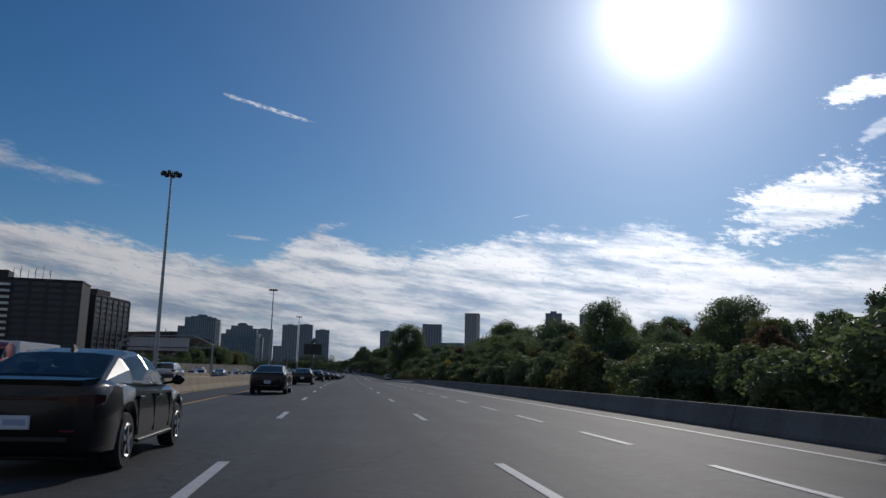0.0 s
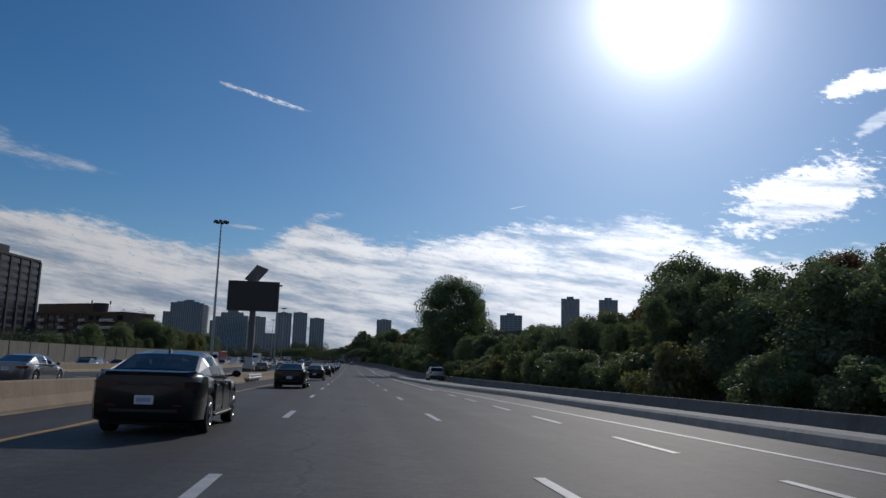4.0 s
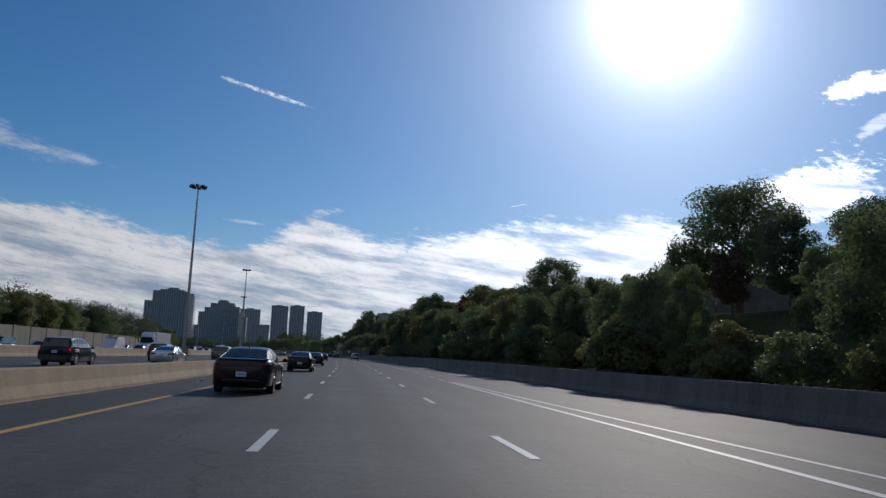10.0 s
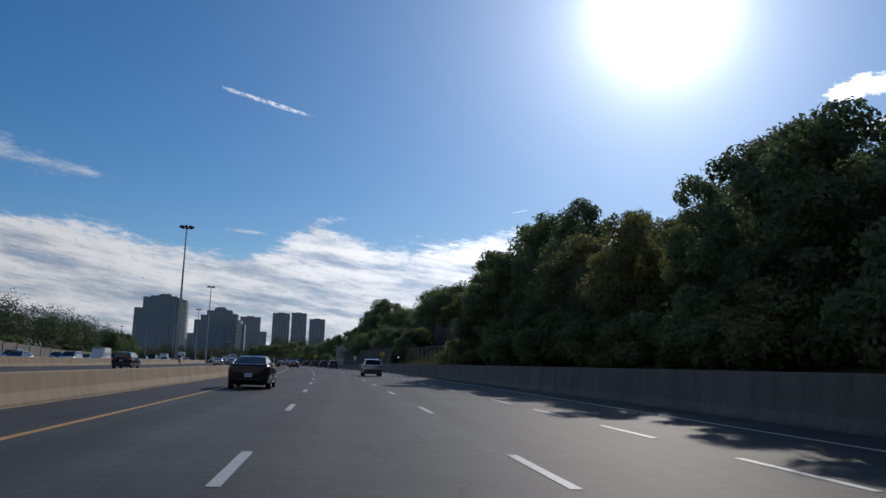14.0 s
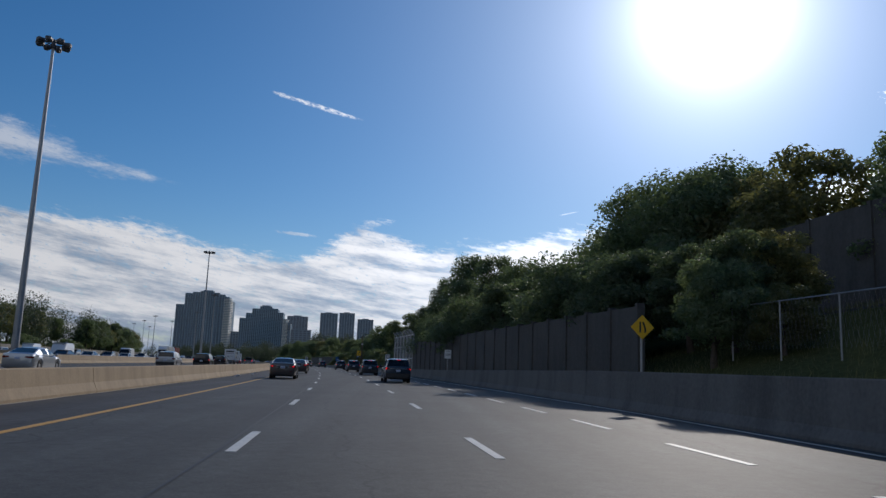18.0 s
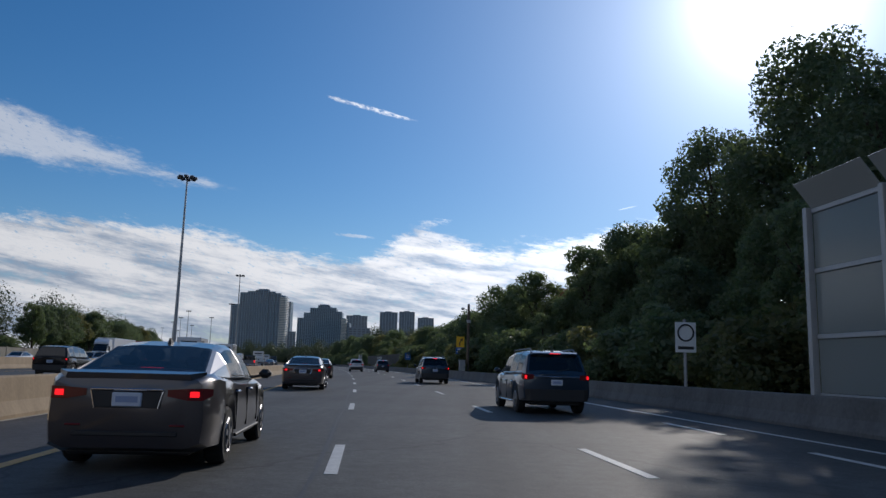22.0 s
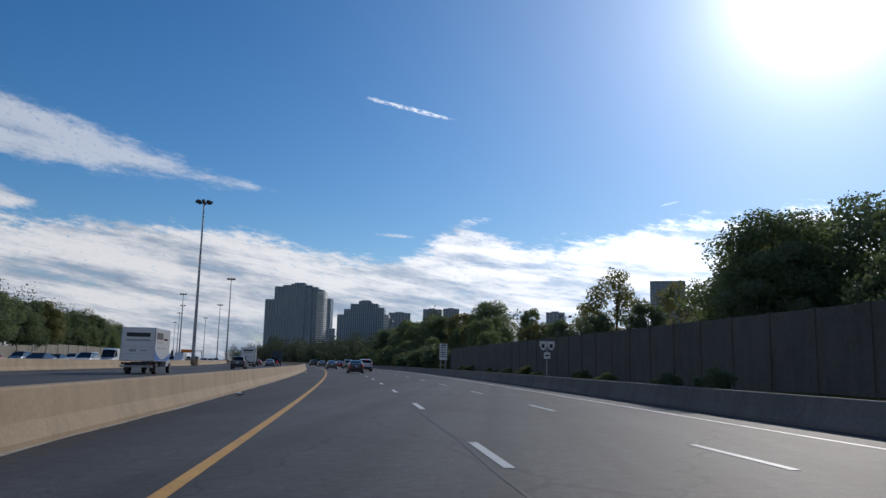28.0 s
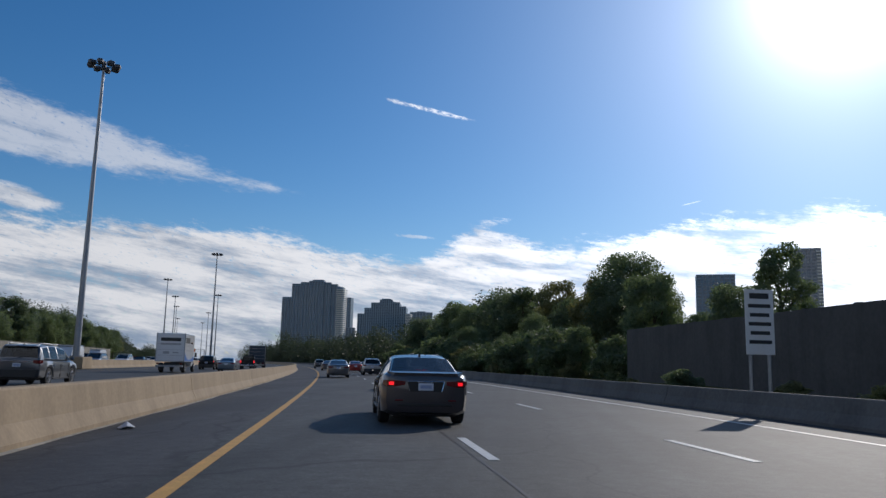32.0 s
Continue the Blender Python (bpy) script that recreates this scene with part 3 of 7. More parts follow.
stripe("yellow_line", -150, 1500, -3.64, 0.17, YELLOW, "solid yellow edge line beside the median")
stripe("edge_line", -150, 166, lane([(-150, 9.75), (80, 9.75), (110, 9.1), (152, 7.95), (166, 7.2)]), 0.15, WHITE, "solid white edge line that tapers in")
stripe("edge_line", 160, 322, U_THIRD, 0.17, WHITE, "solid white edge line")
stripe("edge_line", 238, 322, lane([(238, 8.6), (268, 8.5), (290, 7.95), (322, 7.35)]), 0.15, WHITE, "second white line closing the merge wedge")
stripe("edge_line", 330, 615, lane([(330, 10.6), (480, 10.7), (515, 11.0), (560, 9.8), (600, 8.7), (615, 8.35)]), 0.15, WHITE, "solid white edge line along the wall")
stripe("edge_line", 608, 1500, lane([(608, 8.4), (650, 8.2), (730, 6.85), (800, 7.5), (1500, 7.6)]), 0.15, WHITE, "solid white edge line along the wall")
stripe("edge_line", -150, 1500, lane([(-150, -7.6), (350, -7.6), (450, -8.3), (1500, -8.3)]), 0.14, WHITE, "white edge line of the second carriageway")
stripe("edge_line", -150, 1500, lane([(-150, -23.4), (1500, -23.4)]), 0.14, YELLOW, "yellow edge line of the second carriageway")
stripe("paving_joint", 430, 800, lambda s: -0.2 + 0.05 * math.sin(s * 0.21) * math.sin(s * 0.77), 0.045, TAR, "thin tar-sealed joint beside the lane line", 0.0055)


# concrete barriers, cast in lengths with open joints
def barrier_run(name, label, u, h, s0, s1, length, wide, material):
    root = tagged(new(name), label, "barrier", kind="structure")
    s = s0
    while s < s1:
        e = min(s + length, s1)

        def prof(q, u=u, h=h, w=wide):
            c, t = u(q), h(q)
            return [(c - w, 0), (c - w, 0.08), (c - w * 0.62, 0.33), (c - w * 0.42, t - 0.03), (c - w * 0.36, t), (c + w * 0.36, t), (c + w * 0.42, t - 0.03), (c + w * 0.62, 0.33), (c + w, 0.08), (c + w, 0)]
        sweep("barrier_segment", s + 0.02, e - 0.02, prof, material, step=6, parent=root)
        s = e
    return root


barrier_run("barrier_left", "tan concrete median barrier with open joints", U_LEFT, H_LEFT, -150, 1500, 29.0, 0.33, CONCRETE)
barrier_run("barrier_middle", "tan concrete barrier carrying the tall lamps", lambda s: U_MID, lambda s: 0.93, -150, 1500, 36.0, 0.42, CONCRETE)
barrier_run("barrier_far", "low concrete barrier between far carriageways", lambda s: -43.5, lambda s: 0.78, -100, 1500, 40.0, 0.33, CONCRETE_GREY)
barrier_run("barrier_right", "grey concrete roadside barrier below the trees", U_RIGHT, H_RIGHT, -150, 1500, 24.0, 0.3, CONCRETE_DIRTY_SHADED)
# raised concrete island between the main lanes and the slip lane
island = tagged(new("concrete_island"), "low weathered concrete island beside the slip lane", "kerb", kind="structure")
K_FRONT = lane([(108, 11.0), (153, 10.0), (172, 8.5), (205, 7.85), (238, 8.2)])
K_WIDE = lane([(108, 0.7), (150, 1.3), (220, 1.35), (238, 0.5)])
for i in range(26):
    a = 108 + i * 5
    sweep("kerb_stone", a + 0.015, a + 4.985, lambda s: [(K_FRONT(s), 0), (K_FRONT(s) + 0.05, 0.19), (K_FRONT(s) + 0.16, 0.25), (K_FRONT(s) + K_WIDE(s) - 0.1, 0.27), (K_FRONT(s) + K_WIDE(s), 0)], CONCRETE_GREY, step=5, parent=island)

# the wall behind the far carriageway: concrete panels between posts
wall_left = tagged(new("wall_left"), "tan concrete noise wall behind the far lanes", "noise wall", kind="structure")
for i in range(90):
    s = 240 + i * 9.0
    hgt = float(np.interp(s, [240, 520, 600, 840, 900, 1050], [4.2, 4.2, 2.4, 2.4, 3.8, 3.8]))
    sweep("wall_panel", s + 0.15, s + 8.85, [(U_WALL - 0.25, 0), (U_WALL - 0.25, hgt), (U_WALL + 0.05, hgt), (U_WALL + 0.05, 0)], WALL_TAN, step=9, parent=wall_left)
    sweep("wall_post", s - 0.15, s + 0.15, [(U_WALL - 0.35, 0), (U_WALL - 0.35, hgt + 0.15), (U_WALL + 0.15, hgt + 0.15), (U_WALL + 0.15, 0)], WALL_TAN, step=1, parent=wall_left)

# dark noise wall on the bank, which comes down to the road
WALL_S = [300, 324, 382, 450, 513, 524, 548, 566, 587]
WALL_U = [104, 89, 49, 36, 28.5, 14.6, 13.2, 12.4, 11.7]
noise_wall = tagged(new("wall_right"), "dark timber noise wall stepping down the bank", "noise wall", kind="structure")


def wall_bay(s, e, ua, ub, t, lo):
    """One bay between two posts: three stacked panels."""
    a, b = road(s, ua), road(e, ub)
    d = (b - a).normalized()
    nrm = Vector((d.y, -d.x, 0)) * 0.09
    for j in range(3):
        z0, z1 = lo + (t - lo) * j / 3 + 0.004, lo + (t - lo) * (j + 1) / 3
        v = [(p.x, p.y, z) for z in (z0, z1) for p in (a - nrm, b - nrm, b + nrm, a + nrm)]
        mesh_ob("wall_panel", v, box(0, 1, 0, 1, 0, 1)[1], WALL_DARK, noise_wall)
    q = [a - d * 0.13 - nrm * 2, a + d * 0.13 - nrm * 2, a + d * 0.13 + nrm * 2, a - d * 0.13 + nrm * 2]
    v = [(p.x, p.y, z) for z in (lo, t + 0.12) for p in q]
    mesh_ob("wall_post", v, box(0, 1, 0, 1, 0, 1)[1], WALL_DARK, noise_wall)


s = 300.0
while s < 552:
    e = s + (4.5 if s > 330 else 2.0)
    ua, ub = np.interp([s, e], [300, 324, 382, 450, 513, 560], [104, 89, 49, 36, 28.5, 25])
    wall_bay(s, e, ua, ub, float(np.interp((s + e) / 2, [300, 324, 382, 450, 513, 560], [17.5, 17, 14, 12.8, 11.6, 10.5])), min(bank_z(s, ua), bank_z(e, ub)) - 0.4)
    s = e
for i in range(21):
    s, e = 524 + i * 3.0, 527 + i * 3.0
    ua, ub = np.interp([s, e], [524, 548, 566, 587], [14.6, 13.2, 12.4, 11.7])
    wall_bay(s, e, ua, ub, 5.25, 0.3)

# clear-panel end of the noise wall: posts, rails, three rows of panes and a tilted top pane
clear_wall = tagged(new("wall_clear"), "framed clear panels ending the noise wall", "noise wall", kind="structure")
CW0, CW1, CN = 587.3, 603.3, 6
cw = [CW0 + (CW1 - CW0) * i / CN for i in range(CN + 1)]
cu = lambda s: float(np.interp(s, [587, 603], [11.7, 11.15]))
rows = [0.75, 2.15, 3.75, 5.25]
for s in cw:
    part("post", moved(cbox(-0.09, 0.09, -0.08, 0.08, 0.1, 5.35, 0.015), on_road(s, cu(s))), SIGN_BACK, clear_wall)
for a, b in zip(cw[:-1], cw[1:]):
    m = on_road(a, cu(a))
    L = b - a
    for z in rows:
        part("rail", moved(cbox(-0.05, 0.05, 0.09, L - 0.09, z - 0.06, z + 0.06, 0.012), m), SIGN_BACK, clear_wall)
    for z0, z1 in zip(rows[:-1], rows[1:]):
        part("pane", moved(box(-0.008, 0.008, 0.1, L - 0.1, z0 + 0.07, z1 - 0.07), m), PANE, clear_wall)
    top_pane = part("top_pane", moved(box(-0.008, 0.008, 0.05, L - 0.05, 0, 0.75), m @ pose(0, 0, 5.33, 0, -38, 0)), MILK_PANE, clear_wall, "tilted milky top pane")

# wire fence on the open bank
FENCE = mat("fence_wire", (0.3, 0.3, 0.3), 0.5, metal=0.6)
fence = tagged(new("wire_fence"), "chain-link fence with a pipe top rail", "fence")
FS = [468 + 3.0 * i for i in range(18)]
fp = [road(q, U_RIGHT(q) + 6.2 + (q - 468) * -0.03, bank_z(q, U_RIGHT(q) + 6.2) + 0.1) for q in FS]
for i, a in enumerate(fp):
    part("post", rod(a - Vector((0, 0, 0.5)), a + Vector((0, 0, 1.6)), 0.03, 0.03, 8), STEEL, fence)
    if i:
        b0 = fp[i - 1]
        part("top_rail", rod(b0 + Vector((0, 0, 1.57)), a + Vector((0, 0, 1.57)), 0.025, 0.025, 6), STEEL, fence)
        wires = []
        for j in range(14):
            for up in (0, 1):
                f0, f1 = j / 14, (j + 2) / 14
                lo0, hi0 = b0.lerp(a, f0), b0.lerp(a, min(1, f1))
                wires.append(rod(lo0 + Vector((0, 0, -0.1 if up else 1.53)), hi0 + Vector((0, 0, 1.53 if up else -0.1)), 0.002, 0.002, 3))
        part("wire_mesh", join(*wires), FENCE, fence)

# ---- Trees ----
def leaf_cards(blobs, count, size, rng, stray=0.03):
    """Small bent leaf clumps spread through the shells of ellipsoids (x, y, z, rx, ry, rz)."""
    bl = np.array(blobs, float)
    w = (bl[:, 3] * bl[:, 4] * bl[:, 5]) ** (2 / 3)
    pick = rng.choice(len(bl), count, p=w / w.sum())
    d = rng.normal(size=(count, 3))
    d /= np.linalg.norm(d, axis=1)[:, None]
    rad = 1 - 0.6 * rng.random(count) ** 2.0 + 0.09 * rng.normal(size=count) + 0.22 * (rng.random(count) < stray)
    c = bl[pick, :3] + d * bl[pick, 3:] * rad[:, None]
    n = d + 0.8 * rng.normal(size=(count, 3)) + np.array([0, 0, 0.3])
    n /= np.linalg.norm(n, axis=1)[:, None]
    a = np.cross(n, rng.normal(size=(count, 3)))
    a /= np.linalg.norm(a, axis=1)[:, None]
    b = np.cross(n, a)
    sz = size * (0.55 + 0.9 * rng.random(count))[:, None]
    v = np.empty((count, 4, 3))
    v[:, 0] = c - a * sz
    v[:, 1] = c - b * sz * 0.55 + n * sz * 0.18
    v[:, 2] = c + a * sz
    v[:, 3] = c + b * sz * 0.55 + n * sz * 0.18
    q = np.arange(count * 4).reshape(-1, 4)
    return v.reshape(-1, 3), q


def fast_mesh(name, v, q, material, parent):
    me = bpy.data.meshes.new(name)
    me.vertices.add(len(v))
    me.vertices.foreach_set("co", v.ravel())
    me.loops.add(q.size)
    me.loops.foreach_set("vertex_index", q.ravel().astype(np.int32))
    me.polygons.add(len(q))
    me.polygons.foreach_set("loop_start", np.arange(0, q.size, q.shape[1], dtype=np.int32))
    me.update(calc_edges=True)
    me.materials.append(material)
    ob = new(name, me)
    ob.parent = parent
    return ob


def tree(name, height, spread, bole, n_blobs, cards, size, material, seed, label, category="tree", airy=0.0, lean=0.0):
    """A tree at the origin: tapered trunk, limbs that reach into the crown, and the crown."""
    rng = np.random.default_rng(seed)
    root = holder(name, Matrix.Identity(4), label, category)
    r0 = 0.018 * height + 0.05
    pts = [Vector((lean * k * height * 0.06 + 0.15 * math.sin(k * 5 + seed), 0.15 * math.cos(k * 4 + seed), height * 0.78 * k)) for k in (0, 0.15, 0.35, 0.6, 1)]
    pts[0] = Vector((0, 0, -0.4))
    stem = join(*[rod(pts[i], pts[i + 1], r0 * (1.25 - 0.27 * i), r0 * (1.25 - 0.27 * (i + 1)), 9) for i in range(4)])
    blobs, limbs = [], []
    n_blobs = int(n_blobs * 1.9)
    for i in range(n_blobs):
        f = (i + 0.5) / n_blobs
        z = bole + (height - bole) * (0.16 + 0.78 * f)
        wid = spread * (math.sin(math.pi * min(1, 0.24 + 0.68 * f)) ** 0.8)
        ang = i * 2.4 + rng.normal() * 0.5
        off = wid * (0.4 + 0.48 * rng.random())
        rr = spread * (0.2 + 0.22 * rng.random()) * (1 - 0.2 * f)
        p = (math.cos(ang) * off + lean * f, math.sin(ang) * off, z)
        blobs.append((*p, rr, rr, rr * (0.6 + 0.3 * rng.random())))
        if i % 3 == 0:
            st = pts[1].lerp(pts[4], 0.15 + 0.6 * f)
            mid = st.lerp(Vector(p), 0.55) + Vector((0, 0, 0.06 * height * (1 - f)))
            limbs += [rod(st, mid, r0 * 0.42, r0 * 0.26, 6), rod(mid, p, r0 * 0.26, r0 * 0.07, 6)]
    if not airy:
        blobs.append((0, 0, bole + (height - bole) * 0.5, spread * 0.56, spread * 0.56, (height - bole) * 0.4))
    if category != "shrub":
        part("trunk", join(stem, *limbs), BARK, root)
    fast_mesh("crown", *leaf_cards(blobs, cards, size, rng), material, root)
    return root


PROTO = {}


def proto(key, *args, **kw):
    PROTO[key] = [tree(*args, **kw)]
    return PROTO[key]


def plant(key, s, u, z, scale=1.0, turn=0.0, wide=1.0, name_label=""):
    """Stands a copy of the tree on the land; the first one uses up the built tree itself."""
    src = PROTO[key]
    p = road(s, u, z)
    m = pose(p.x, p.y, p.z, 0, 0, turn)
    if len(src) == 1:
        ob = src[0]
    else:
        ob = copy_thing(src[0], m)
    src.append(ob)
    ob.matrix_basis = m @ Matrix.Diagonal((scale * wide, scale * wide, scale, 1))
    if name_label:
        ob["label"] = name_label
    return ob


proto("oak", "broad_tree", 18, 7.4, 1.6, 30, 59800, 0.146, LEAF, 5, "large broad-crowned dark green tree by the barrier")
proto("round", "round_tree", 17, 6.2, 3.0, 20, 25000, 0.155, LEAF, 8, "dense round-crowned green tree")
proto("mid", "leafy_tree", 12, 4.4, 2.0, 16, 16400, 0.140, LEAF, 11, "leafy green roadside tree", lean=0.6)
proto("mid2", "dark_leafy_tree", 12, 3.8, 1.6, 14, 15400, 0.140, LEAF_DARK, 17, "dark green roadside tree", lean=-0.5)
proto("mid3", "slender_tree", 13, 3.1, 1.6, 17, 15300, 0.129, LEAF, 53, "slender irregular green roadside tree", lean=1.1)
proto("mid4", "spreading_tree", 10, 5.0, 1.4, 15, 16200, 0.133, LEAF_DARK, 59, "wide spreading dark green tree", lean=-0.9)
proto("warm", "olive_tree", 11, 4.0, 1.8, 14, 15000, 0.140, LEAF_WARM, 23, "olive-green tree with yellowing leaves")
proto("russet", "russet_tree", 9, 3.4, 1.6, 12, 11400, 0.135, LEAF_RED, 29, "small tree with russet leaves")
proto("tall", "tall_tree", 19, 5.0, 4.0, 22, 26800, 0.144, LEAF_DARK, 31, "tall dark tree standing over the wall", lean=0.5)
proto("airy", "sparse_tree", 10, 3.6, 2.5, 12, 4600, 0.129, LEAF_WARM, 37, "sparse young tree with sky showing through", airy=1)
proto("shrub", "shrub", 3.2, 1.9, 0.2, 8, 6600, 0.092, LEAF, 41, "leafy green shrub behind the barrier", "shrub")
proto("shrub2", "shrub", 2.6, 1.7, 0.1, 8, 5700, 0.092, LEAF_WARM, 43, "olive shrub behind the barrier", "shrub")

rt = random.Random(12)
# single trees that stand out
plant("oak", 253, 20.5, bank_z(253, 20.5) - 0.3, 0.97, 40, 1.08)
plant("round", 207, 45, 0.3, 1.0, 10)
plant("round", 214, 52, 0.3, 0.95, 80)
plant("tall", 429, 29, bank_z(429, 29) - 1, 0.58, 30, 1.35)
plant("tall", 437, 32, bank_z(437, 32) - 1, 0.6, 130, 1.35)
plant("round", 366, 25.5, bank_z(366, 25.5) - 0.5, (14.8 - bank_z(366, 25.5)) / 17.4, 220, 1.4)
plant("round", 327, 28, bank_z(327, 28) - 0.5, 0.56, 70, 1.35)
plant("round", 316, 31, bank_z(316, 31) - 0.5, 0.4, 170, 1.4)
plant("round", 307, 28, bank_z(307, 28) - 0.5, 0.34, 270, 1.4)
plant("tall", 609, 28, 0.6, 1.02, 70)
plant("tall", 618, 25, 0.6, 0.84, 190)
plant("tall", 628, 28, 0.6, 1.16, 310)
plant("tall", 637, 26, 0.5, 0.98, 250)
plant("round", 600, 30, 0.6, 1.0, 20)
plant("round", 752, 20.5, 0.5, 0.55, 200, 1.35, "dense round green tree by the roadside barrier")
plant("round", 759, 26, 0.5, 0.6, 100, 1.3)
plant("airy", 782, 23, 0.4, 1.0, 60)
plant("airy", 775, 26, 0.4, 0.85, 150)
plant("airy", 793, 24, 0.4, 0.78, 250)
plant("round", 863, 30, 0.6, 0.8, 140, 1.15, "lone tree with a bare lower trunk")
plant("oak", 168, 40, 0.2, 0.62, 130, 1.0, "broad green tree behind the barrier")

# the top of the tree line by distance along the road
TOP_S = [0, 40, 75, 100, 140, 185, 215, 280, 300, 315, 330, 350, 400, 420, 440, 455, 470, 498, 512, 524, 536, 553, 575, 593, 611, 640, 658, 668, 680, 694, 710, 733, 755, 768, 785, 811, 835, 870, 892, 950, 1000]
TOP_Z = [5.0, 5.4, 6.6, 8.0, 10, 9, 8, 9, 8.5, 9.3, 10.0, 10.4, 12.3, 13.5, 13, 16.5, 17.5, 14, 11.5, 14.5, 15.5, 15.8, 13, 17, 20, 15, 13, 11.5, 12, 9.8, 9.2, 10, 12, 9, 6.5, 7, 10, 11, 14, 13, 12]
kinds = ["mid", "mid2", "warm", "mid3", "mid4", "round", "mid", "mid2", "mid3", "mid4"]
base_h = {"mid3": 13.4, "mid4": 10.4, "mid": 12.4, "mid2": 12.4, "warm": 11.4, "round": 17.4, "russet": 9.3, "tall": 19.4}


def wood_row(s0, s1, step, u_in, u_out, lift, keep=None):
    s = s0
    while s < s1:
        u = rt.uniform(u_in(s), u_out(s))
        if keep is None or keep(s, u):
            k = rt.choice(kinds)
            if rt.random() < 0.06:
                k = "russet"
            z = bank_z(s, u) - 0.3
            top = float(np.interp(s, TOP_S, TOP_Z)) * lift * rt.uniform(0.86, 1.08) * (0.75 + 0.25 * u / 24)
            sc = min(1.45, max(0.36, (top - z) / base_h[k]))
            plant(k, s, u, z, sc, rt.uniform(0, 360), rt.uniform(0.8, 1.35))
        s += step * rt.uniform(0.75, 1.25)


clear_slope = lambda s, u: not (466 < s < 522 and u < 24) and not (244 < s < 264 and u < 30) and not (520 < s < 606 and u < 16)
edge = lambda s: U_RIGHT(s)
wood_row(8, 236, 7.0, lambda s: edge(s) + 14, lambda s: edge(s) + 22, 0.95)
wood_row(0, 240, 10.5, lambda s: edge(s) + 24, lambda s: edge(s) + 36, 1.0)
wood_row(262, 470, 5.2, lambda s: edge(s) + 3.2, lambda s: edge(s) + 7, 0.8, clear_slope)
wood_row(268, 466, 6.2, lambda s: edge(s) + 10, lambda s: edge(s) + 15, 1.03, clear_slope)
wood_row(380, 640, 8.0, lambda s: max(edge(s) + 17, float(np.interp(s, WALL_S, WALL_U)) + 3), lambda s: max(edge(s) + 24, float(np.interp(s, WALL_S, WALL_U)) + 9), 1.0, clear_slope)
wood_row(514, 590, 3.6, lambda s: edge(s) + 5.5, lambda s: edge(s) + 12, 0.64, clear_slope)
for k, ps, pu, top in (("tall", 499, 27.5, 20), ("round", 546, 29, 18), ("tall", 550, 32, 20), ("round", 552, 36, 21), ("round", 556, 30, 20), ("tall", 562, 34, 19), ("round", 568, 30, 17), ("mid", 574, 32, 15.5)):
    plant(k, ps, pu, bank_z(ps, pu) - 0.5, (top - bank_z(ps, pu)) / base_h[k], ps * 13 % 360, 1.25)
wood_row(612, 960, 5.6, lambda s: edge(s) + 5.5, lambda s: edge(s) + 10, 0.46, lambda s, u: not (733 < s < 830 and u < 17.2) and not (764 < s < 826))
wood_row(640, 980, 7.2, lambda s: edge(s) + 13, lambda s: edge(s) + 20, 1.0, lambda s, u: not (764 < s < 832))
wood_row(4, 246, 4.2, lambda s: edge(s) + 4.5, lambda s: edge(s) + 8, 0.62)
wood_row(0, 246, 4.6, lambda s: edge(s) + 8.5, lambda s: edge(s) + 13, 0.82)
for i in range(64):
    s = 4 + i * 3.8
    plant(rt.choice(["shrub", "shrub2", "shrub"]), s, edge(s) + rt.uniform(2.4, 4.5), bank_z(s, edge(s) + 3) - 0.3, rt.uniform(0.6, 1.05), rt.uniform(0, 360), rt.uniform(1.1, 1.5))
for i in range(14):
    s = 742 + i * 6.0
    plant(rt.choice(["shrub", "shrub2"]), s, edge(s) + rt.uniform(2.0, 3.6), bank_z(s, edge(s) + 3) - 0.2, rt.uniform(0.22, 0.4), rt.uniform(0, 360), rt.uniform(1.2, 1.7))
for i in range(44):
    s = 612 + i * 7.6
    if not 733 < s < 828:
        plant(rt.choice(["shrub", "shrub2", "shrub"]), s, edge(s) + rt.uniform(3.5, 7), bank_z(s, edge(s) + 5) - 0.3, rt.uniform(1.0, 1.6), rt.uniform(0, 360), rt.uniform(1.2, 1.6))
for i in range(60):
    s = rt.choice([rt.uniform(612, 718), rt.uniform(832, 900)])
    plant(rt.choice(["shrub", "shrub2"]), s, edge(s) + rt.uniform(2, 6), bank_z(s, edge(s) + 3) - 0.2, rt.uniform(0.4, 1.2), rt.uniform(0, 360), 1.3)
for i in range(40):
    s = rt.uniform(266, 460)
    plant(rt.choice(["shrub", "shrub2"]), s, edge(s) + rt.uniform(1.6, 5), bank_z(s, edge(s) + 3) - 0.2, rt.uniform(0.6, 1.4), rt.uniform(0, 360), 1.3)
# trees that hang over the wall beside the road
for i in range(15):
    q = 527 + i * 4.1
    uu = float(np.interp(q, [524, 548, 566, 587], [14.6, 13.2, 12.4, 11.7])) + rt.uniform(2.6, 4.2)
    k = rt.choice(["mid", "mid4", "mid2", "mid3"])
    plant(k, q, uu, bank_z(q, uu) - 0.3, (rt.uniform(8.0, 9.8) - bank_z(q, uu)) / base_h[k], rt.uniform(0, 360), rt.uniform(1.25, 1.5))
for k, ps, pu, top in (("mid", 519.5, 15.8, 6.6), ("mid2", 521.5, 17.8, 8.0), ("warm", 517.0, 17.2, 5.2)):
    plant(k, ps, pu, bank_z(ps, pu) - 0.3, (top - bank_z(ps, pu)) / base_h[k], ps * 7 % 360, 1.3)
plant("warm", 522, 20.0, bank_z(522, 20) - 0.3, 0.45, 20, 1.2, "small yellow-green tree at the foot of the bank")
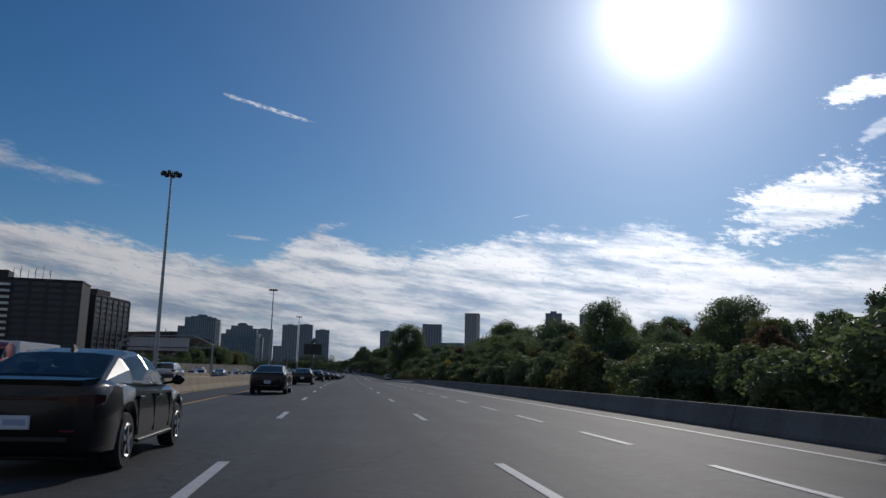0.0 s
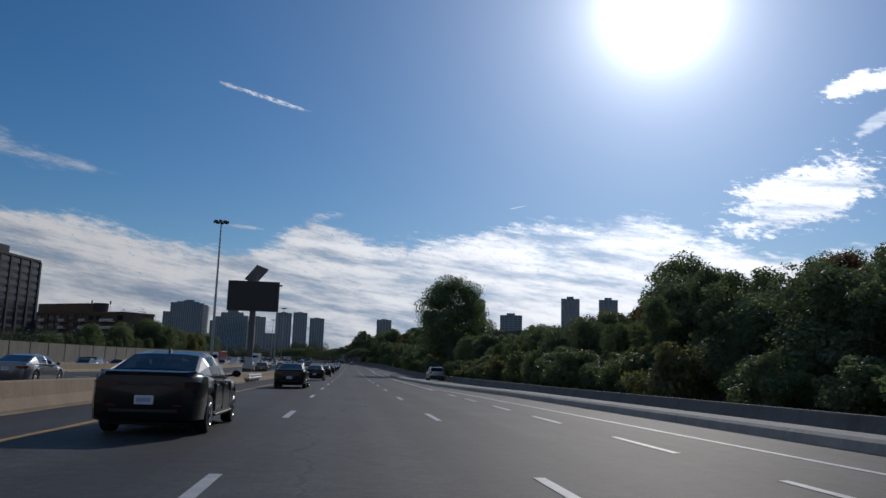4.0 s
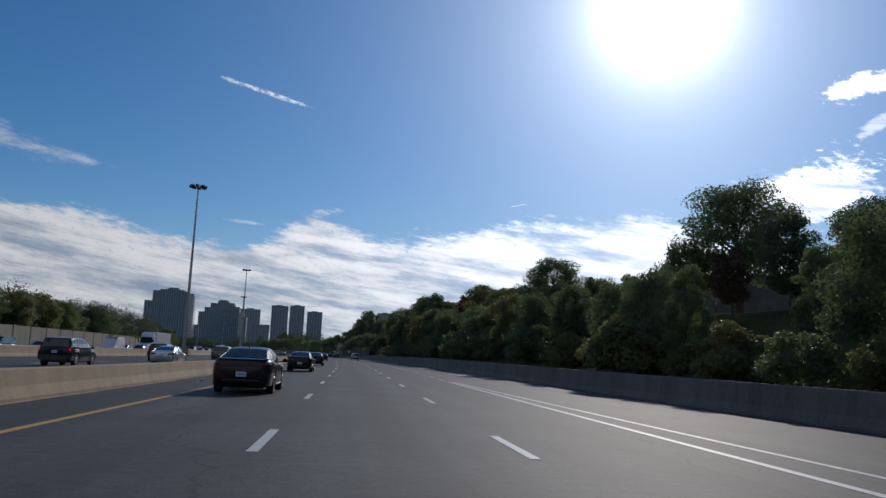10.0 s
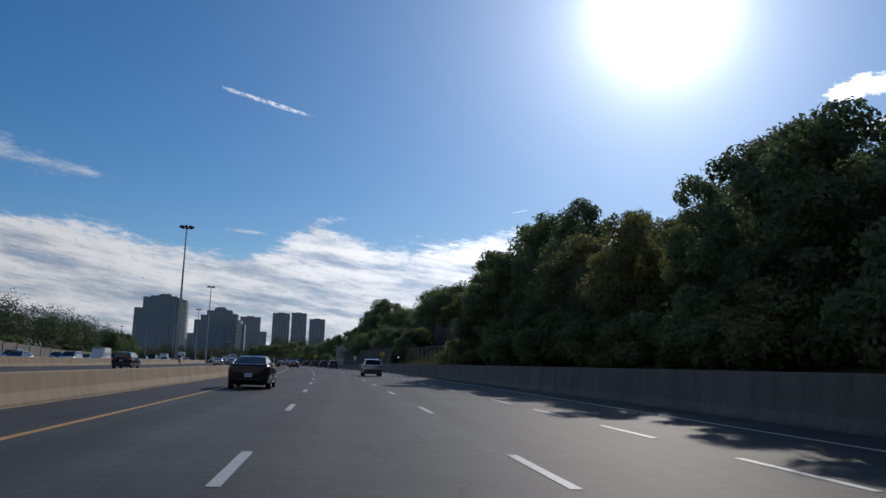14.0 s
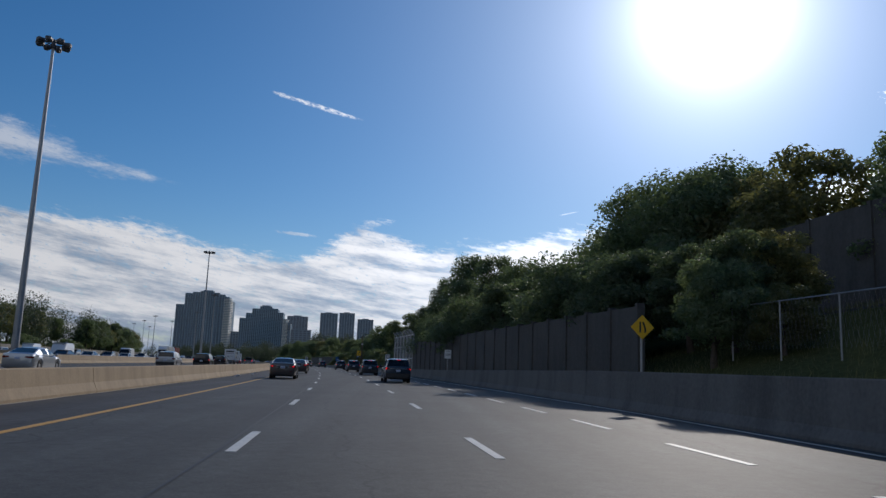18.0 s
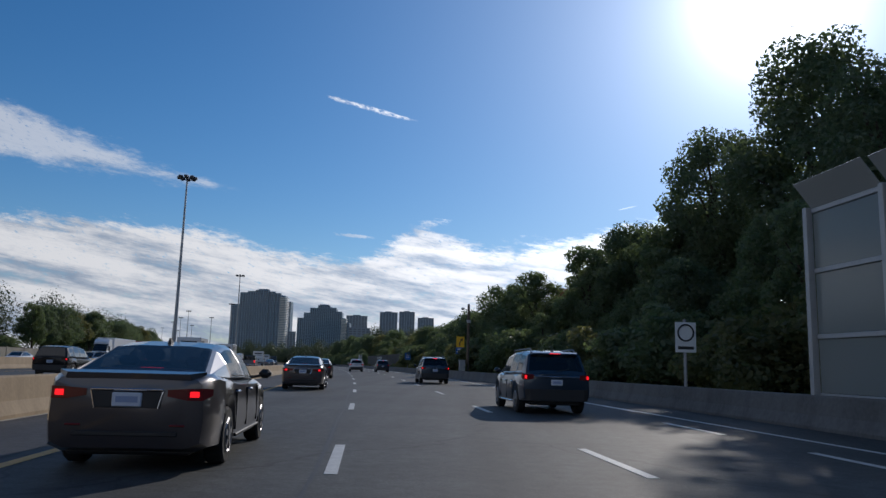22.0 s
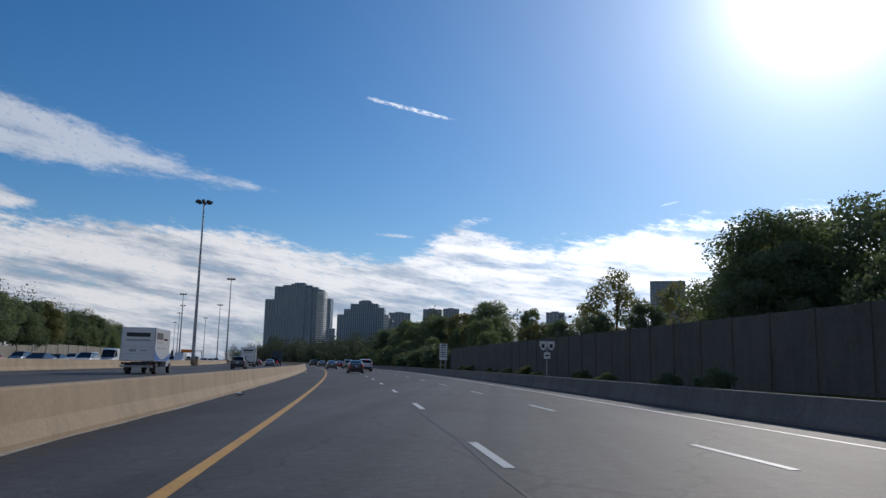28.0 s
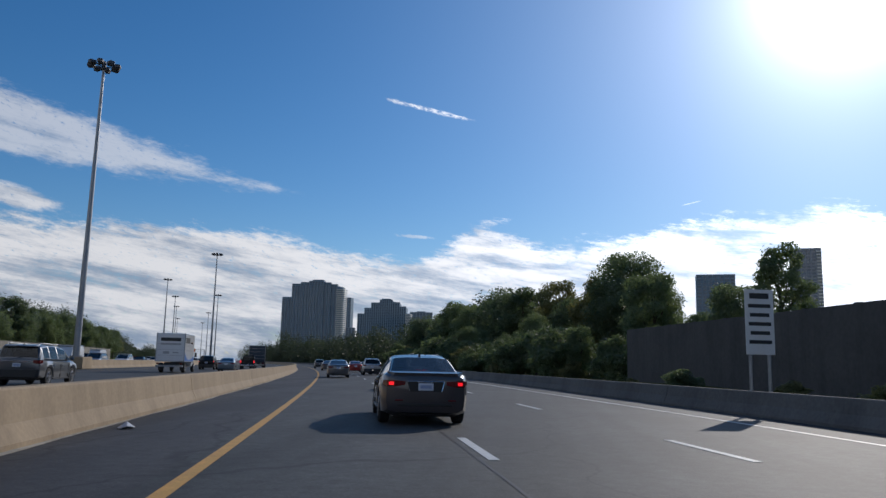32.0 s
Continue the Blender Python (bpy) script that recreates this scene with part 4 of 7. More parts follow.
# understory below the broad tree
for i in range(12):
    q = 240 + i * 2.3
    uu = edge(q) + rt.uniform(4.5, 11)
    plant(rt.choice(["mid", "mid2", "warm"]), q, uu, bank_z(q, uu) - 0.3, rt.uniform(0.38, 0.6), rt.uniform(0, 360), 1.25)
for i in range(9):
    q = 238 + i * 3.4
    plant(rt.choice(["shrub", "shrub2"]), q, edge(q) + rt.uniform(3.0, 4.5), bank_z(q, edge(q) + 3) - 0.3, rt.uniform(0.8, 1.2), rt.uniform(0, 360), 1.4)
# small trees behind the far noise wall
for k, ps, pu, sc in (("mid", 824, 20, 0.5), ("warm", 801, 21, 0.55), ("mid2", 770, 20.5, 0.5), ("mid", 763, 24, 0.62), ("mid2", 788, 19.5, 0.46), ("mid", 776, 19.0, 0.45), ("mid", 750, 19, 0.62), ("mid2", 741, 20, 0.66)):
    plant(k, ps, pu, 0.4, sc, ps * 11 % 360, 1.15)
for k, ps, pu, top in (("mid3", 664, 20, 12.5), ("mid", 671, 18, 11.5), ("mid2", 677, 21, 12.0), ("round", 685, 22, 11.5), ("mid4", 693, 19, 10.0), ("mid", 702, 20, 10.2), ("mid2", 711, 19, 9.6), ("mid", 720, 21, 10.0)):
    plant(k, ps, pu, bank_z(ps, pu) - 0.3, (top - bank_z(ps, pu)) / base_h[k], ps * 17 % 360, 1.2)
for k, ps, pu, top in (("tall", 648, 24, 14.8), ("mid3", 652, 22, 13.6), ("tall", 656, 27, 15.4), ("mid3", 660, 25, 14.2), ("mid", 665, 27, 13.2)):
    plant(k, ps, pu, bank_z(ps, pu) - 0.3, (top - bank_z(ps, pu)) / base_h[k], ps * 19 % 360, 1.15)
wood_row(362, 466, 4.2, lambda s: edge(s) + 3.2, lambda s: edge(s) + 8, 0.66, clear_slope)
for i in range(26):
    q = 362 + i * 4.0
    plant(rt.choice(["shrub", "shrub2", "shrub"]), q, edge(q) + rt.uniform(1.8, 4.0), bank_z(q, edge(q) + 3) - 0.3, rt.uniform(0.7, 1.2), rt.uniform(0, 360), 1.3)
# trees round the brown block
for ps, pu, sc in ((384, -66.5, 0.8), (392, -70, 0.85), (352, -68, 0.62), (366, -72, 0.7), (330, -70, 0.6), (404, -66, 0.72)):
    plant("round", ps, pu, left_z(ps, pu) - 0.3, sc, ps * 7 % 360, 1.1)
# trees behind the far carriageway
s = 285.0
left_top = lane([(285, 7.5), (372, 8.5), (388, 14.5), (400, 16.5), (450, 14), (560, 13), (640, 15), (720, 16), (900, 15.5), (1000, 14.5), (1230, 12)])
for i in range(34):
    q = 500 + i * 8.0
    plant(rt.choice(["shrub", "shrub2"]), q, rt.uniform(-72, -63), left_z(q, -67) - 0.3, rt.uniform(0.7, 1.5), rt.uniform(0, 360), 1.3)
while s < 1120:
    u = rt.uniform(-68, -64) if not 500 < s < 770 else rt.uniform(-84, -75)
    k = rt.choice(kinds)
    z = left_z(s, u)
    plant(k, s, u, z - 0.2, min(1.5, max(0.4, (left_top(s) * rt.uniform(0.72, 0.95) - z) / base_h[k])), rt.uniform(0, 360), rt.uniform(1.0, 1.3))
    s += 8.0 * rt.uniform(0.8, 1.2)

# far woods, joined
rng = np.random.default_rng(77)
blobs = []
for i in range(540):
    k = rng.random()
    if k < 0.4:
        s, u, h = rng.uniform(960, 1500), rng.uniform(16, 60), rng.uniform(8.5, 12)
    elif k < 0.6:
        s, u, h = rng.uniform(1230, 1900), rng.uniform(-130, -64), rng.uniform(7, 12)
    else:
        s, u, h = rng.uniform(1150, 1900), rng.uniform(20, 330), rng.uniform(12, 22)
    p = road(s, u, 0)
    r = rng.uniform(4, 7)
    blobs.append((p.x, p.y, p.z + h * 0.5, r, r, h * 0.55))
# a wooded rise to the right of the far bend
for i in range(40):
    s = rng.uniform(985, 1120)
    u = rng.uniform(48 + max(0, s - 1000) * 0.3, 85)
    h = rng.uniform(17, 23)
    p = road(s, u, 0)
    r = rng.uniform(4.5, 7)
    blobs.append((p.x, p.y, p.z + h * 0.5, r, r, h * 0.55))
near_blobs = []
for i in range(190):
    s = 285 + i * 5.0
    u = rng.uniform(-82, -71)
    h = left_top(s) * rng.uniform(0.85, 1.12)
    p = road(s, u, 0)
    r = rng.uniform(3, 5)
    near_blobs.append((p.x, p.y, p.z + h * 0.55, r, r, h * 0.5))
woods_v, woods_q = leaf_cards(blobs, 520000, 0.46, rng, 0.0)
woods = fast_mesh("far_woods", woods_v, woods_q, LEAF_FAR, None)
fast_mesh("near_canopy", *leaf_cards(near_blobs, 150000, 0.27, rng), LEAF_FAR, woods)["label"] = "dark woods behind the far lanes"
tagged(woods, "distant dark woods round the motorway", "woods", kind="stuff")

# grass blades on the open bank and behind the barrier
cnt = 26000
gs = np.concatenate([rng.uniform(464, 532, cnt // 2), rng.uniform(0, 960, cnt // 2)])
gd = np.concatenate([rng.uniform(0.6, 15, cnt // 2), rng.uniform(0.4, 3.2, cnt // 2)])
gv = np.empty((cnt, 3, 3))
for i in range(cnt):
    s, u = gs[i], U_RIGHT(gs[i]) + gd[i]
    p = road(s, u, bank_z(s, u) - 0.05)
    a = rng.uniform(0, 6.28)
    w, h = rng.uniform(0.008, 0.022), rng.uniform(0.12, 0.42)
    gv[i, 0] = (p.x - w * math.cos(a), p.y - w * math.sin(a), p.z)
    gv[i, 1] = (p.x + w * math.cos(a), p.y + w * math.sin(a), p.z)
    gv[i, 2] = (p.x + rng.normal() * 0.12, p.y + rng.normal() * 0.12, p.z + h)
grass = fast_mesh("long_grass", gv.reshape(-1, 3), np.arange(cnt * 3).reshape(-1, 3), BLADE, None)
tagged(grass, "long dry grass on the bank", "grass", kind="stuff")

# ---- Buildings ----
# slab and grey are brightened and blued: distance haze put into the colour
FAC = {"slab": mat("facade_slab_hazed", (0.15, 0.235, 0.31), 0.6, var=0.12, scale=0.05, fine=0.6, rand=0.1), "pale": mat("facade_pale", (0.3, 0.32, 0.35), 0.75, var=0.12, scale=0.05, fine=0.6),
       "brown": mat("facade_brown", (0.17, 0.11, 0.075), 0.85, var=0.18, scale=0.08, fine=2.0), "dark": mat("facade_dark", (0.055, 0.052, 0.055), 0.8, var=0.18, scale=0.08, fine=2.0),
       "grey": mat("facade_grey_hazed", (0.165, 0.235, 0.3), 0.8, var=0.12, scale=0.08, fine=1.0)}
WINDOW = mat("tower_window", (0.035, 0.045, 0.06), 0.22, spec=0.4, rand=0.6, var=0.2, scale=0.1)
# far windows and tower piers carry the same haze tint in their colour
WINDOW_HAZED = mat("far_window_hazed", (0.045, 0.075, 0.12), 0.08, spec=1.0, var=0.6, scale=0.12, fine=0.6)
PIER_HAZED = mat("tower_pier_hazed", (0.25, 0.345, 0.42), 0.6, var=0.12, scale=0.1, fine=0.7)
BALCONY = mat("balcony_concrete", (0.78, 0.76, 0.72), 0.8, var=0.1, scale=0.3)


def far_balconies(root, bays, floors, bw, fh):
    """Balconies too far off to tell apart, joined."""
    geo = [join(box(bw * (j + 0.05), bw * (j + 0.95), -1.5, 0.1, 1 + fh * i - 0.12, 1 + fh * i + 0.1), box(bw * (j + 0.05), bw * (j + 0.95), -1.55, -1.4, 1 + fh * i, 1 + fh * (i + 0.36))) for j in bays for i in range(1, floors)]
    tagged(part("balcony_stack", join(*geo), BALCONY, root), kind="stuff")
    return root


def building(name, p0, p1, depth, height, floors, bays, facade, label, lift=0.0, crown=True, balcony_bays=(), steps=()):
    """A block whose front runs from p0 to p1; windows in rows, slab edges between floors, and a plant room on the roof."""
    a, b = Vector((*p0, 0)), Vector((*p1, 0))
    d = b - a
    wdt = d.length
    turn = math.degrees(math.atan2(d.y, d.x))
    root = holder(name, pose(a.x, a.y, -0.35, 0, 0, turn), label, "building")
    height += 0.35
    part("wall", cbox(0, wdt, 0, depth, 0, height, 0.15), facade, root)
    part("roof", cbox(-0.2, wdt + 0.2, -0.2, depth + 0.2, height, height + 0.9, 0.1), facade, root)
    if crown:
        part("plant_room", cbox(wdt * 0.3, wdt * 0.68, depth * 0.25, depth * 0.7, height + 0.9, height + 4.5, 0.15), facade, root)
    for i, (f0, f1, h) in enumerate(steps):
        part("wing", cbox(wdt * f0, wdt * f1, -depth * 0.12, depth * 1.05, 0, h, 0.15), facade, root)
    fh = (height - 1) / floors
    bw = wdt / bays
    single = floors * bays < 130 and a.y < 600
    cells = [pose(bw * (j + 0.5), -0.03, 1 + fh * (i + 0.5)) for j in range(bays) if j not in balcony_bays for i in range(floors)]
    pane = cbox(-bw * 0.36, bw * 0.36, -0.05, 0.1, -fh * 0.3, fh * 0.3, 0.03)
    if single:
        win = part("window", pane, WINDOW, root)
        win.matrix_basis = cells[0]
        for m in cells[1:]:
            o = new("window", win.data)
            o.parent, o.matrix_basis = root, m
    else:
        flat = box(-bw * 0.36, bw * 0.36, -0.05, 0.1, -fh * 0.3, fh * 0.3)
        tagged(part("window_grid", join(*[moved(flat, m) for m in cells]), WINDOW if a.y < 600 else WINDOW_HAZED, root), kind="stuff")
    if not single:
        return root if not balcony_bays else far_balconies(root, balcony_bays, floors, bw, fh)
    rib = part("pier", cbox(-bw * 0.09, bw * 0.09, -0.35, 0.12, 0, height, 0.03), facade, root)
    for j in range(1, bays + 1):
        o = new("pier", rib.data)
        o.parent, o.matrix_basis = root, pose(bw * j, 0, 0)
    bal = None
    for j in balcony_bays:
        for i in range(1, floors):
            m = pose(bw * (j + 0.5), 0, 1 + fh * i)
            if bal is None:
                bal = part("balcony", join(cbox(-bw * 0.45, bw * 0.45, -1.5, 0.1, -0.12, 0.08, 0.03), cbox(-bw * 0.45, bw * 0.45, -1.55, -1.4, 0, fh * 0.36, 0.03)), BALCONY, root)
                bal.matrix_basis = m
            else:
                o = new("balcony", bal.data)
                o.parent, o.matrix_basis = root, m
    return root


def stepped_tower(p0, p1, height, floors, bays, stack, label):
    """A residential tower of bays (from, to, height, set-back) with strips of windows and a bright stack of balconies."""
    a, b = Vector((*p0, 0)), Vector((*p1, 0))
    d = b - a
    W = d.length
    root = holder("apartment_tower", pose(a.x, a.y, -0.35, 0, 0, math.degrees(math.atan2(d.y, d.x))), label, "building")
    fh = height / floors
    glass, piers = [], []
    for f0, f1, h, back in bays:
        x0, x1, top_z = f0 * W, f1 * W, h * height
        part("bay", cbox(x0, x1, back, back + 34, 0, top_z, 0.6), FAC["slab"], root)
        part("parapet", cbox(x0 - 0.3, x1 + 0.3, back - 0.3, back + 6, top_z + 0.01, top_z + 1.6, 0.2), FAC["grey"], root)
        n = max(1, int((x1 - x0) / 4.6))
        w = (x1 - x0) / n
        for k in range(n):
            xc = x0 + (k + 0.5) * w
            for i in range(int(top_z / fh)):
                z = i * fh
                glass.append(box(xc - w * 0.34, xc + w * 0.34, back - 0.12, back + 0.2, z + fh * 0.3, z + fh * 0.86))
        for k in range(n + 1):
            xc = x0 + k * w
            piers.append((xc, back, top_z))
    tagged(part("window_grid", join(*glass), WINDOW_HAZED, root), kind="stuff")
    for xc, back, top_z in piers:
        part("pier", box(xc - 0.45, xc + 0.45, back - 0.9, back + 0.3, 0, top_z + 0.8), PIER_HAZED, root)
    x0, x1, h, back = stack[0] * W, stack[1] * W, stack[2] * height, stack[3]
    part("balcony_core", cbox(x0, x1, back, back + 20, 0, h, 0.4), FAC["slab"], root)
    for i in range(2, int(h / fh)):
        part("balcony", join(box(x0 - 0.2, x1 + 3.4, back - 3.2, back + 0.2, i * fh, i * fh + 0.35), box(x0 - 0.2, x1 + 3.4, back - 3.3, back - 3.05, i * fh, i * fh + 1.5), box(x1 + 3.15, x1 + 3.4, back - 3.05, back + 24, i * fh, i * fh + 2.0)), BALCONY, root)
    part("plant_room", cbox(W * 0.42, W * 0.58, 6, 22, height + 0.02, height + 4.5, 0.3), FAC["grey"], root)
    return root


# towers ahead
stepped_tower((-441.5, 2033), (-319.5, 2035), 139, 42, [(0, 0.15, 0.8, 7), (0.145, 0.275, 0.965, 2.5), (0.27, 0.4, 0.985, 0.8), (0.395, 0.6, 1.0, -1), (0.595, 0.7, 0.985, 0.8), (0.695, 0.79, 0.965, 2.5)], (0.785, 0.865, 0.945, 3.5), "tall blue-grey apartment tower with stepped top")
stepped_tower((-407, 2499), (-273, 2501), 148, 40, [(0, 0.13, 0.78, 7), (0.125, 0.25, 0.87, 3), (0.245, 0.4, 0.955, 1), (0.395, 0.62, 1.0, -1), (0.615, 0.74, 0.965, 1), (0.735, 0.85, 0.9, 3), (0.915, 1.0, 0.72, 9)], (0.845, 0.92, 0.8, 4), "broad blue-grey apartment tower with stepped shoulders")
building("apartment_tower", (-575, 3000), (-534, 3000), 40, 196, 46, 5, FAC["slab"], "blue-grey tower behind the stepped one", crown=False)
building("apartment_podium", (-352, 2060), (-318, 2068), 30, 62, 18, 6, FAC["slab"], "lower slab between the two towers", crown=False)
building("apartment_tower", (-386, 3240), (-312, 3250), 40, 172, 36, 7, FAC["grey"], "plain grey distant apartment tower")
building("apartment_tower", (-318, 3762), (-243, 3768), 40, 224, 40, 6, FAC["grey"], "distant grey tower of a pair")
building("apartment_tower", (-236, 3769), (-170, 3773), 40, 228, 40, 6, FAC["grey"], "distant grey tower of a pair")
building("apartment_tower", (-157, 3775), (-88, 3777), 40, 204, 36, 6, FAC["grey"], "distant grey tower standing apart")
building("office_block", (130, 3000), (186, 2996), 40, 165, 40, 5, FAC["grey"], "grey block above distant trees")
building("office_block", (247, 1276), (281, 1269), 25, 82, 22, 5, FAC["grey"], "grey block behind the trees")
building("apartment_tower", (312, 1159), (337, 1152), 22, 101, 30, 4, FAC["slab"], "blue-grey tower behind the trees")
building("apartment_tower", (363, 1144), (388, 1135), 22, 100, 30, 4, FAC["slab"], "blue-grey tower behind the trees")
building("office_block", (382, 1066), (410, 1053), 22, 80, 22, 5, FAC["grey"], "grey block behind the trees")
building("office_tower", (165, 1652), (206, 1644), 30, 110, 29, 7, FAC["slab"], "blue glass block with a flat top behind the trees", crown=False)
building("office_block", (207, 1650), (256, 1640), 30, 70, 18, 8, FAC["slab"], "lower glass block between two towers", crown=False)
building("apartment_tower", (252, 1604), (281, 1595), 24, 133, 38, 6, FAC["pale"], "slim tall apartment tower with balconies", balcony_bays=(5,), crown=False)
building("office_block", (86, 1214), (101, 1209), 14, 43, 14, 4, FAC["grey"], "small grey block behind the trees", crown=False)
building("office_block", (40, 1220), (56, 1216), 14, 27, 9, 5, FAC["slab"], "low glass block behind the trees", crown=True)
building("office_block", (-159, 1673), (-128, 1676), 20, 54, 16, 5, FAC["grey"], "grey block ahead above the trees", crown=False)
# blocks on the far side of the motorway
building("apartment_block", (-212, 331), (-116.5, 345), 20, 38.6, 14, 14, FAC["dark"], "dark brick apartment slab with rooftop masts", balcony_bays=(6, 9))
building("apartment_block", (-119, 372), (-113.6, 409), 20, 35.5, 13, 6, FAC["dark"], "lower wing of the dark brick slab", crown=True)
building("apartment_block", (-142, 441), (-79, 399), 14, 17.0, 6, 20, FAC["brown"], "brown brick apartment block with balconies", balcony_bays=(2, 5, 8, 11, 14, 17, 18))

# masts on the roof of the dark slab
masts = holder("roof_masts", pose(-150, 348, 39.2), "cluster of antenna masts on a roof", "mast")
part("base_plinth", cbox(-1, 20, -1.2, 1.2, -0.5, 0.3, 0.05), CONCRETE_GREY, masts)
for i in range(7):
    part("mast", rod((i * 3.1, 0, 0.2), (i * 3.1 + 0.2, 0, 4.6 + (i % 3)), 0.14, 0.09, 6), DARK_STEEL, masts)
    if i % 2 == 0:
        part("antenna_panel", cbox(i * 3.1 - 0.35, i * 3.1 - 0.12, -0.15, 0.15, 2.6, 4.6, 0.03), SIGN_BACK, masts)
tech = holder("rooftop_tank", pose(-92, 414, 17.9), "dark rooftop water tank with aerials", "tank")
part("tank", rod((0, 0, -0.3), (0, 0, 3.6), 2.6, 2.9, 12), FAC["dark"], tech)
for x in (-3.4, 3.4):
    part("aerial", join(rod((x, 0, -0.3), (x, 0, 4.2), 0.07, 0.05, 6), cbox(x - 0.25, x + 0.25, -0.15, 0.15, 3.4, 4.6, 0.03)), DARK_STEEL, tech)

# tower crane far behind the trees
crane = holder("tower_crane", pose(631, 1605, -0.35), "slim distant tower crane with a raised jib", "crane")
part("mast", rod((0, 0, 0), (0, 0, 112), 1.1, 1.1, 4), DARK_STEEL, crane)
part("jib", rod((2, 0, 110), (-14, 0, 158), 0.9, 0.5, 4), DARK_STEEL, crane)
part("counter_jib", rod((0, 0, 111), (12, 0, 114), 1.2, 1.0, 4), DARK_STEEL, crane)

# sign bridge over the far carriageway, seen from behind
bridge = holder("sign_bridge", on_road(167, -36.9, 0), "steel truss sign bridge over the far carriageway", "gantry")
for x in (-9.9, 9.4):
    for y in (-0.6, 0.6):
        part("leg", rod((x, y, 0), (x, y, 7.0), 0.14, 0.12, 8), STEEL, bridge)
    part("cap_beam", rod((x, -0.75, 7.0), (x, 0.75, 7.0), 0.12, 0.12, 8), STEEL, bridge)
    part("footing", cbox(x - 0.6, x + 0.6, -1.1, 1.1, 0, 0.9, 0.05), CONCRETE_GREY, bridge)
for y in (-0.6, 0.6):
    part("top_chord", join(rod((-9.9, y, 7.0), (-7.0, y, 8.6), 0.1, 0.1, 8), rod((-7.0, y, 8.6), (5.5, y, 8.75), 0.1, 0.1, 8), rod((5.5, y, 8.75), (9.4, y, 7.0), 0.1, 0.1, 8)), STEEL, bridge)
    part("bottom_chord", rod((-9.9, y, 6.3), (9.4, y, 6.3), 0.1, 0.1, 8), STEEL, bridge)
for i in range(9):
    x = -8.5 + i * 2.05
    part("brace", rod((x, -0.6, 6.3), (x + 1.0, -0.6, 8.3 if i < 7 else 7.6), 0.05, 0.05, 6), STEEL, bridge)
for x0, x1 in ((-8.2, -4.2), (-4.1, 0.1), (0.2, 4.2)):
    part("sign_panel", cbox(x0, x1, 0.8, 0.95, 5.5, 8.3, 0.02), SIGN_BACK, bridge, "bare aluminium rear of a sign panel")
    for x in (x0 + 0.8, x1 - 0.8):
        part("panel_rib", cbox(x - 0.06, x + 0.06, 0.7, 0.797, 5.55, 8.25, 0.02), STEEL, bridge)

# ---- High-mast lamps ----
def mast_lamp():
    root = holder("high_mast_lamp", Matrix.Identity(4), "tall steel high-mast lamp with a ring of floodlights", "street lamp", "high-mast lamps in the median")
    part("base_block", cbox(-1.1, 1.1, -1.6, 1.6, 0, 1.2, 0.08), CONCRETE, root, "concrete base in the barrier")
    part("flange", rod((0, 0, 1.2), (0, 0, 1.32), 0.55, 0.55, 16), STEEL, root)
    part("pole", join(rod((0, 0, 1.3), (0, 0, 15), 0.34, 0.24, 14), rod((0, 0, 15), (0, 0, 31.1), 0.24, 0.13, 14)), STEEL, root, smooth=True)
    part("head_ring", join(*[rod((1.05 * math.cos(a), 1.05 * math.sin(a), 31.1), (1.05 * math.cos(a + 0.524), 1.05 * math.sin(a + 0.524), 31.1), 0.06, 0.06, 6) for a in [i * 0.524 for i in range(12)]],
                           *[rod((0, 0, 31.1), (1.05 * math.cos(a), 1.05 * math.sin(a), 31.1), 0.05, 0.05, 6) for a in (0, 2.09, 4.19)]), DARK_STEEL, root)
    part("hub", rod((0, 0, 30.8), (0, 0, 31.7), 0.26, 0.2, 12), DARK_STEEL, root)
    lum = None
    for i in range(8):
        m = pose(1.25 * math.cos(i * 0.785), 1.25 * math.sin(i * 0.785), 31.15, 0, 0, math.degrees(i * 0.785))
        if lum is None:
            lum = part("luminaire", join(cbox(-0.35, 0.38, -0.27, 0.27, -0.1, 0.32, 0.08), cbox(-0.28, 0.32, -0.2, 0.2, -0.18, -0.08, 0.03)), DARK_STEEL, root)
            lum.matrix_basis = m
        else:
            o = new("luminaire", lum.data)
            o.parent, o.matrix_basis = root, m
    return root


lamp = mast_lamp()
lamp.matrix_basis = on_road(117, U_MID + 0.9)
for s, d in ((-28, 0), (276, 0), (420, 0), (567, -0.6), (714, 0.2), (863, 0.3), (1008, 0), (1154, 0), (1300, 0), (1446, 0)):
    copy_thing(lamp, on_road(s, U_MID + d))
for s in (1090, 1174, 1250, 1390):
    copy_thing(lamp, on_road(s, -47.0))


# ---- Signs ----
def text_geo(body, size):
    cu = bpy.data.curves.new("text", "FONT")
    cu.body, cu.size, cu.align_x, cu.align_y, cu.extrude = body, size, "CENTER", "CENTER", 0.002
    cu.resolution_u = 3
    ob = bpy.data.objects.new("text", cu)
    scene.collection.objects.link(ob)
    bpy.context.view_layer.update()
    me = bpy.data.meshes.new_from_object(ob.evaluated_get(bpy.context.evaluated_depsgraph_get()))
    geo = [tuple(v.co) for v in me.vertices], [tuple(p.vertices) for p in me.polygons]
    bpy.data.objects.remove(ob)
    bpy.data.curves.remove(cu)
    bpy.data.meshes.remove(me)
    return geo


FACE = pose(0, 0, 0, 90, 0, 0)   # lays flat writing upright, facing back along the road


